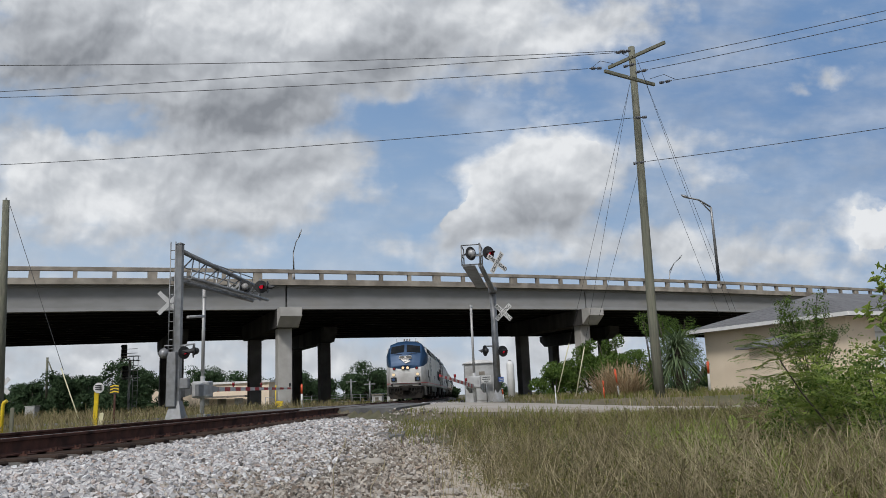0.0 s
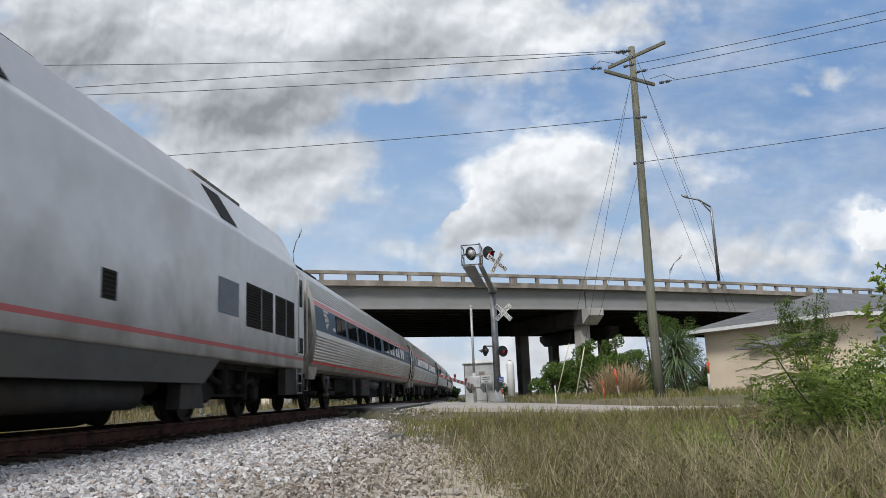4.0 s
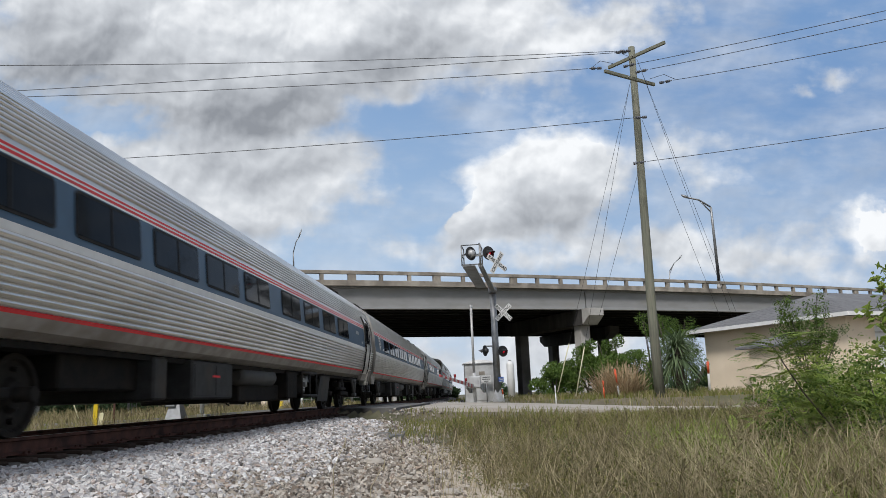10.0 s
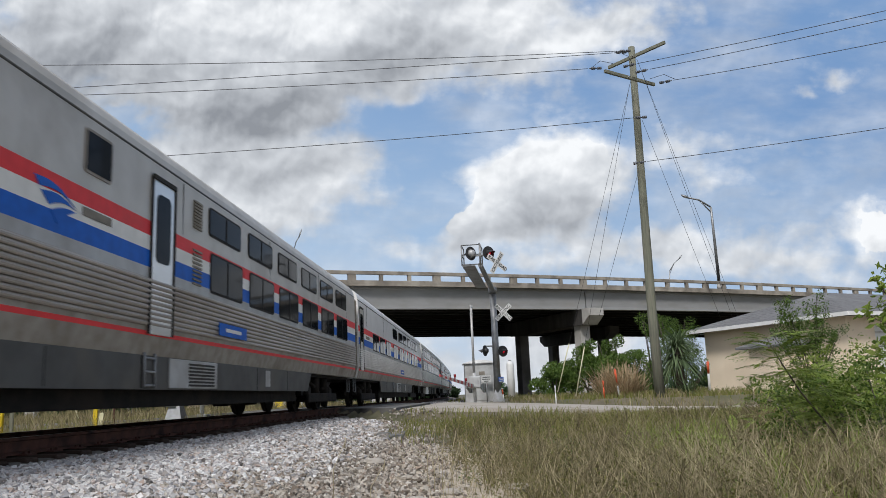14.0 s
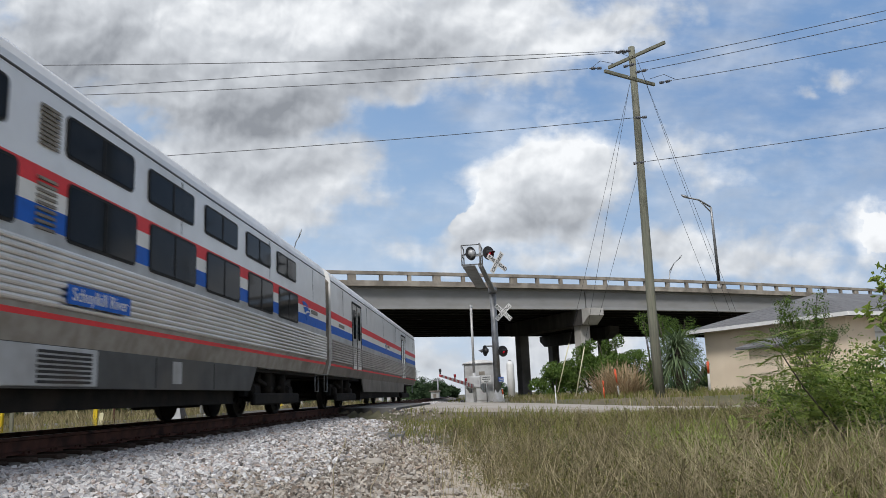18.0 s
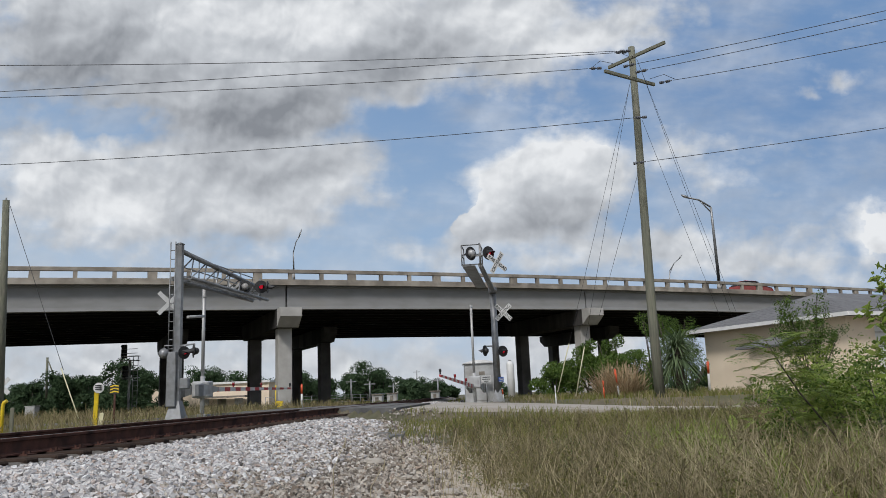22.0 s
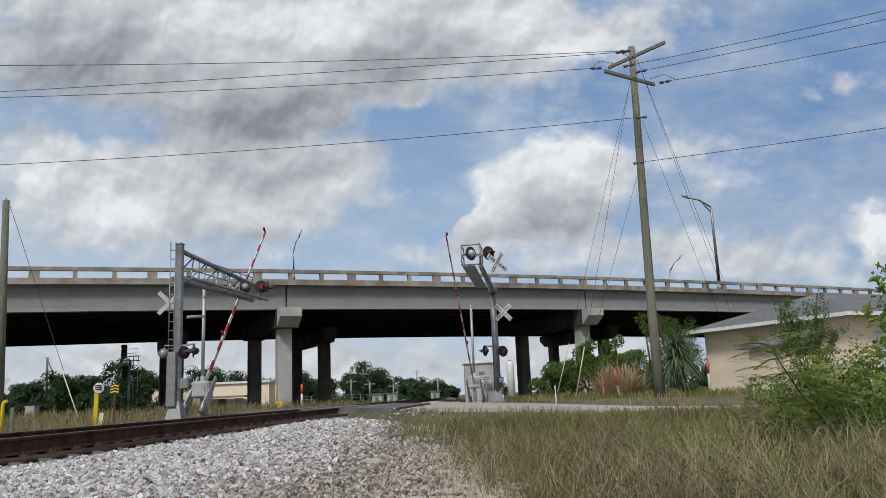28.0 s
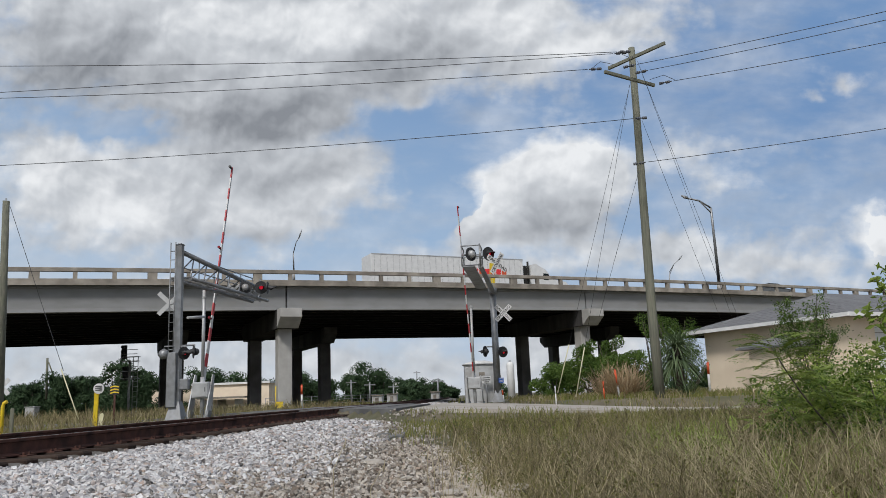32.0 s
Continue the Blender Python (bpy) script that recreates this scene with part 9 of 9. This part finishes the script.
clumps(89, 420, 7, 1.4, 7.5, 4.4, 12, 0.62, 0.0050, 0.7, 6, M["fern"], "green_weeds", "bright green weeds at the edge of the field", 1.0, 0.6, 0.0)
clumps(90, 150, 8, -0.3, 7.5, 4.3, 12.0, 0.74, 0.0046, 1.1, 4, M["straw"], "straw_stems", "pale grey-tan dead stems leaning over the weeds", 1.2, 0.6, -0.10)
clumps(92, 70, 8, 1.2, 3.4, 4.1, 5.6, 0.85, 0.0050, 1.25, 4, M["straw"], "straw_stems", "long pale dead stems leaning before the bush", 0.0, 0.6, -1.0)
clumps(93, 60, 9, 1.9, 3.6, 5.0, 6.4, 0.80, 0.0045, 0.9, 5, M["weed"], "brown_weeds", "brown dead stalks growing through the bush", 0.0, 0.6, -1.0)
field(82, 2000, -0.8, 9.5, 4.4, 19.5, 0.80, 0.0042, 1.4, 1, M["straw"], "dry_grass", "pale dry stalks leaning among the weeds", 1.1, -0.10, 0.2)
field(83, 26000, -3.5, 14, 4.6, 20.8, 0.15, 0.0044, 0.6, 0, M["grass"], "green_grass", "yellowish green grass under the weeds", 0.8, 0.05, 0.2, True, 0.6)
field(84, 9000, -3.0, 14, 7.0, 21.0, 0.24, 0.0046, 0.5, 1, M["drygrass"], "dry_grass", "pale dry grass near the road", 0.3, 0.05, 0.6, True, 0.8)
field(87, 16000, -2.5, 14, 12.5, 21.0, 0.30, 0.0050, 0.5, 0, M["grass"], "green_grass", "green grass along the road's edge", 0.0, -0.12, 0.1, True, 0.7)


def strip(seed, n, box, h, w, material, name, label, patch=-0.3):
    """Grass on a stretch of ground: box is x0, x1, y0, y1."""
    rs = np.random.RandomState(seed)
    x, y = rs.uniform(box[0], box[1], n), rs.uniform(box[2], box[3], n)
    ok = np.array([noise.noise(Vector((a * 0.45, b * 0.45, seed))) for a, b in zip(x, y)]) > patch
    ok &= np.array([(b < road_near(a) - 0.1) or (b > road_far(a) + 0.1) for a, b in zip(x, y)])
    ok &= np.array([abs(a - track_x(b)) > 2.6 for a, b in zip(x, y)])
    x, y = x[ok], y[ok]
    ob = new(name, pieces_mesh(name, stalks(rs, x, y, h * rs.uniform(0.5, 1.2, len(x)), np.maximum(w, 0.0008 * y) * rs.uniform(0.7, 1.3, len(x)), 0.6, 1), STALK, [material]))
    return tagged(ob, label, "grass", kind="stuff")


strip(91, 6000, (-34, -8.7, 17, 50), 0.40, 0.012, M["drygrass"], "trackside_grass", "tan trackside grass beyond the rails", -0.15)
strip(92, 14000, (-30, -8.7, 14, 45), 0.26, 0.010, M["grass"], "trackside_grass", "short green grass beyond the rails", -0.3)
strip(93, 9000, (-32, -9.0, 17, 60), 0.72, 0.012, M["weed"], "trackside_weeds", "brown weeds beyond the rails", -0.02)
strip(97, 5000, (-32, -8.8, 16, 50), 0.55, 0.012, M["weeddark"], "trackside_weeds", "dark dead weeds beyond the rails", 0.05)
strip(94, 5500, (0.5, 16, 24, 42), 0.30, 0.013, M["grass"], "verge_grass", "green verge grass beyond the road", -0.4)
strip(95, 7000, (0.5, 16, 24, 40), 0.30, 0.013, M["drygrass"], "verge_grass", "dry verge grass beyond the road", 0.0)
strip(96, 5000, (-50, 40, 55, 120), 0.5, 0.03, M["grass"], "far_grass", "rough grass under the overpass", -0.2)
# lone tall dry stems at the edge of the gravel
for k, (bx, by, h) in enumerate(((-0.55, 7.2, 0.62), (-0.48, 7.35, 0.55), (-0.42, 6.6, 0.50), (-0.72, 7.6, 0.60), (-0.60, 6.9, 0.45), (-1.32, 6.1, 0.52), (-0.98, 5.8, 0.40))):
    q = Vector((bx, by, ground_z(bx, by)))
    st = thing("dry_stem", "single tall dry grass stem at the gravel's edge", "grass stem", group="lone dry stems")
    g = Geo()
    g.tube([q - Vector((0, 0, 0.05)), q + Vector((0.01, 0, h * 0.6)), q + Vector((0.05 + 0.01 * k, 0.02, h))], [0.004, 0.0035, 0.002], 5)
    part("stem", g, M["drygrass"], st)
    g = Geo()
    t = q + Vector((0.05 + 0.01 * k, 0.02, h))
    g.tube([t - Vector((0.006, 0, 0.05)), t + Vector((0.006, 0, 0.03))], [0.007, 0.002], 5)
    part("seed_head", g, M["drygrass"], st)

# ---- ballast stones ----
CUBE = [(0, 2, 3, 1), (4, 5, 7, 6), (0, 1, 5, 4), (2, 6, 7, 3), (0, 4, 6, 2), (1, 3, 7, 5)]


def stones(seed, n, s0, s1, y0, y1, size, material, name, label, near=0.9, thin=None):
    rs = np.random.RandomState(seed)
    s, y = scatter(rs, n, s0, s1, y0, y1, near)
    if thin:
        ok = thin(s, y, rs)
        s, y = s[ok], y[ok]
    n = len(s)
    x = np.array([track_x(b) for b in y]) + s
    wide = np.array([1.0 if b < 19.5 else mixv(1, 0.62, smooth01(19.5, 24, b)) for b in y])
    z = np.array([max(ballast_profile(a / w), ground_z(c, b)) for a, w, c, b in zip(s, wide, x, y)])
    r = size * rs.uniform(0.55, 1.3, (n, 1)) * np.minimum(1.6, np.maximum(1.0, y / 12))[:, None]
    corner = np.array([(i, j, k) for k in (-1, 1) for j in (-1, 1) for i in (-1, 1)], float)
    v = corner[None] * rs.uniform(0.45, 1.0, (n, 8, 3)) * np.array([1.0, 0.8, 0.62]) * r[:, None]
    a, b, c = rs.uniform(0, 6.28, n), rs.normal(size=n) * 0.7, rs.normal(size=n) * 0.7
    ca, sa, cb, sb, cc, sc = np.cos(a), np.sin(a), np.cos(b), np.sin(b), np.cos(c), np.sin(c)
    rot = np.stack([np.stack([ca * cb, ca * sb * sc - sa * cc, ca * sb * cc + sa * sc], -1), np.stack([sa * cb, sa * sb * sc + ca * cc, sa * sb * cc - ca * sc], -1), np.stack([-sb, cb * sc, cb * cc], -1)], 1)
    v = np.einsum("nij,nkj->nki", rot, v) + np.stack([x, y, z + r[:, 0] * 0.38 + rs.uniform(-0.012, 0.026, n)], -1)[:, None]
    ob = new(name, pieces_mesh(name, v, CUBE, [material]))
    return tagged(ob, label, "gravel", kind="stuff")


def fade_out(a, b):
    return lambda s, y, rs: rs.uniform(a, b, len(s)) > s + 0.4 * np.array([noise.noise(Vector((p * 0.9, q * 0.5, 2))) for p, q in zip(s, y)])


stones(101, 50000, 1.34, 4.6, 4.4, 21.5, 0.030, M["stone"], "ballast_stones", "clean pale grey crushed ballast stones", 0.9, lambda s, y, rs: fade_out(2.3, 4.3)(s + 0.14 * np.maximum(0, y - 13), y, rs))
stones(102, 34000, 2.2, 6.2, 4.4, 22.0, 0.023, M["stonedark"], "ballast_stones", "dirty brownish ballast stones", 0.9, lambda s, y, rs: (s > rs.uniform(2.2, 4.0, len(s))) & (s < rs.uniform(3.9, 6.0, len(s)) - 0.05 * (y - 5)))
stones(103, 7000, -2.4, 0.6, 5.0, 21.0, 0.034, M["stonedark"], "ballast_stones", "dark stained stones between the ties", 0.8, lambda s, y, rs: (np.abs(np.abs(s) - 0.755) > 0.12))
stones(104, 9000, 1.3, 3.6, 36.8, 90, 0.05, M["stone"], "ballast_stones", "pale ballast stones beyond the crossing", 0.9)
for k, (sx, sy, r) in enumerate(((5.35, 6.3, 0.10), (5.6, 7.0, 0.085), (5.1, 8.0, 0.07), (4.55, 9.3, 0.12), (5.05, 5.6, 0.07), (4.2, 14.0, 0.16), (3.9, 14.6, 0.13), (4.3, 15.2, 0.14), (6.2, 7.4, 0.10))):
    rs = np.random.RandomState(200 + k)
    q = (track_x(sy) + sx, sy)
    g = Geo()
    zz = max(ground_z(*q), ballast_profile(sx)) + r * 0.2
    rings = []
    for h, f in ((-0.5, 0.7), (0.0, 1.0), (0.35, 0.85), (0.5, 0.45)):
        rings.append([(q[0] + r * f * (0.75 + 0.4 * rs.rand()) * math.cos(t) * 1.3, q[1] + r * f * (0.75 + 0.4 * rs.rand()) * math.sin(t), zz + r * h * 0.8) for t in [i * math.pi / 4 for i in range(8)]])
    g.loft(rings)
    tagged(part("rock", g, M["palepath"] if k < 5 or k == 8 else M["asphalt"], label="pale broken slab lying on the gravel" if k < 5 or k == 8 else "dark lump of broken asphalt by the road"), category="rock", group="loose rocks")

st = thing("fallen_stick", "pale dry stick lying on the gravel's edge", "stick")
g = Geo()
zz = ground_z(-0.35, 5.35) + 0.03
g.tube([(-0.52, 5.33, zz), (-0.42, 5.36, zz + 0.012), (-0.30, 5.34, zz + 0.004), (-0.20, 5.37, zz + 0.01)], [0.008, 0.011, 0.010, 0.006], 7)
part("branch", g, M["straw"], st)
g = Geo()
g.tube([(-0.36, 5.35, zz + 0.01), (-0.31, 5.42, zz + 0.02)], [0.006, 0.003], 6)
part("twig", g, M["straw"], st)
# ---- ties with their plates ----
g = Geo()
g.box(-1.30, 1.30, -0.115, 0.115, -0.37, -0.188, 0, 0.02)
tie_mesh = g.mesh("tie", [M["tie"]])
g = Geo()
for s in (-1, 1):
    g.box(s * 0.755 - 0.17, s * 0.755 + 0.17, -0.09, 0.09, -0.19, -0.174)
    for e in (-0.11, 0.11):
        for f in (-0.05, 0.05):
            g.box(s * 0.755 + e - 0.012, s * 0.755 + e + 0.012, f - 0.012, f + 0.012, -0.176, -0.145)
plate_mesh = g.mesh("tie_plate", [M["rust"]])
rr = random.Random(7)
y = -6.0
while y < 70:
    if not (25.9 < y < 36.8):
        t = new("tie", tie_mesh)
        t.parent = ballast
        t.matrix_basis = pose(track_x(y) + rr.uniform(-0.03, 0.03), y, rr.uniform(-0.008, 0.004), rz=math.degrees(math.atan(TRACK_K * y)) + rr.uniform(-0.6, 0.6))
        if y < 25.9:
            p = new("tie_plate", plate_mesh)
            p.parent = t
            p.matrix_basis = pose(-t.matrix_basis.translation.x + track_x(y), 0, 0)
    y += 0.53


# ---- everything that moves ----
NOSE_Y, SPEED, GAIN = 55.07, 19.4685, 0.0735


def train_pose(u, t):
    """Where the middle of a car stands that rides u metres behind the train's nose."""
    y = NOSE_Y - SPEED * t - GAIN * t * t / 2 + u
    return pose(track_x(y), y, 0, rz=math.degrees(math.atan(TRACK_K * y)))


def motions():
    times = [0, 0.1, 0.2] + [0.5 * i for i in range(1, 64)] + [31.8, 31.9, 32]
    for car, u in CARS:
        walk(car, [(t, train_pose(u, t)) for t in times])
        # wheels roll while the car goes by
        start = max(0.0, (NOSE_Y + u - 50) / SPEED)
        stop = min(32.0, (NOSE_Y + u + 6) / SPEED)
        steps = int((stop - start) * FPS)
        for w in car.children_recursive:
            if w.name.startswith("wheelset") and steps > 2:
                at0 = w.matrix_basis.translation.copy()
                rows, ang = [], 0.0
                for i in range(steps + 1):
                    t = start + i / FPS
                    if i:
                        ang += min(1.52, (SPEED + GAIN * t) / FPS / 0.457)
                    rows.append((t, Matrix.Translation(at0) @ Euler((ang, 0, 0)).to_matrix().to_4x4()))
                first = [] if start <= 0 else [(0.0, rows[0][1])]
                walk(w, first + rows + [(32.0, rows[-1][1])])
    # gate arms: turn about their pivots
    for arm, pivot, head, rows in (
            (arm_w, PIVOT_W, HEAD_W, ((0, 0.4), (24.1, 0.4), (24.3, 2.4), (24.5, 5.5), (24.8, 10.0), (25.1, 15.1), (25.4, 19.3), (26.1, 28.8), (26.8, 37.4), (27.6, 45.2), (28.0, 49.4), (28.5, 54.0), (29.0, 57.8), (29.5, 61.2), (30.0, 65.0), (30.5, 68.6), (31.0, 71.3), (31.5, 73.5), (32.0, 75.4))),
            (arm_e, PIVOT_E, HEAD_E, ((0, 2.5), (23.5, 2.5), (23.7, 2.8), (23.9, 3.7), (24.2, 6.5), (24.5, 10.1), (24.8, 13.6), (25.1, 17.2), (25.4, 20.6), (26.1, 28.0), (26.8, 35.0), (27.5, 41.2), (27.8, 43.8), (28.2, 46.5),
                                      (28.6, 49.2), (29.0, 52.1), (29.5, 55.5), (30.2, 59.8), (31.0, 66.0), (31.6, 69.3), (32.0, 71.5)))):
        walk(arm, [(t, Matrix.Translation(pivot) @ pose(0, 0, 0, rz=math.degrees(head)) @ pose(0, 0, 0, ry=-a)) for t, a in rows])

    # traffic on the overpass: metres along the bridge, lane, time and speed
    def on_bridge(u, n):
        q = bp(u, n, crest(u) - 0.88)
        grade = math.degrees(math.atan2(crest(u + 0.5) - crest(u - 0.5), 1.0))
        return Matrix.Translation(q) @ pose(0, 0, 0, rz=math.degrees(math.atan2(BR.y, BR.x))) @ pose(0, 0, 0, ry=-grade)

    for car, lane, t0, u0, v, lo, hi in ((red_car, 4.4, 23.5, -3.5, 21.3, -84, 130), (red_car_first, 4.8, 19.5, -0.6, 20.6, -76, 140), (grey_car, 3.5, 29.3, -3.6, 20.8, -92, 120), (truck_rig, 10.5, 31.3, 9.7, 22.3, -90, 130)):
        rows = []
        for i in range(65):
            t = i * 0.5
            rows.append((t, on_bridge(min(hi, max(lo, u0 + v * (t - t0))), lane)))
        walk(car, rows)
    # the feathery branch stirs in the wind
    sway = random.Random(3)
    home = fern.matrix_basis.copy()
    walk(fern, [(t, home @ pose(0, 0, 0, sway.uniform(-1.2, 1.2), sway.uniform(-1.6, 1.6), sway.uniform(-1.5, 1.5))) for t in [0.8 * i for i in range(41)]])
    drift = STILL.to_3x3() @ Vector((SKY_UNIT * 0.26, -SKY_UNIT * 0.10, 0))
    still = SKY_POSE.copy()
    moved = Matrix.Translation(drift) @ still
    walk(backdrop, [(0, still), (32, moved)])


motions()
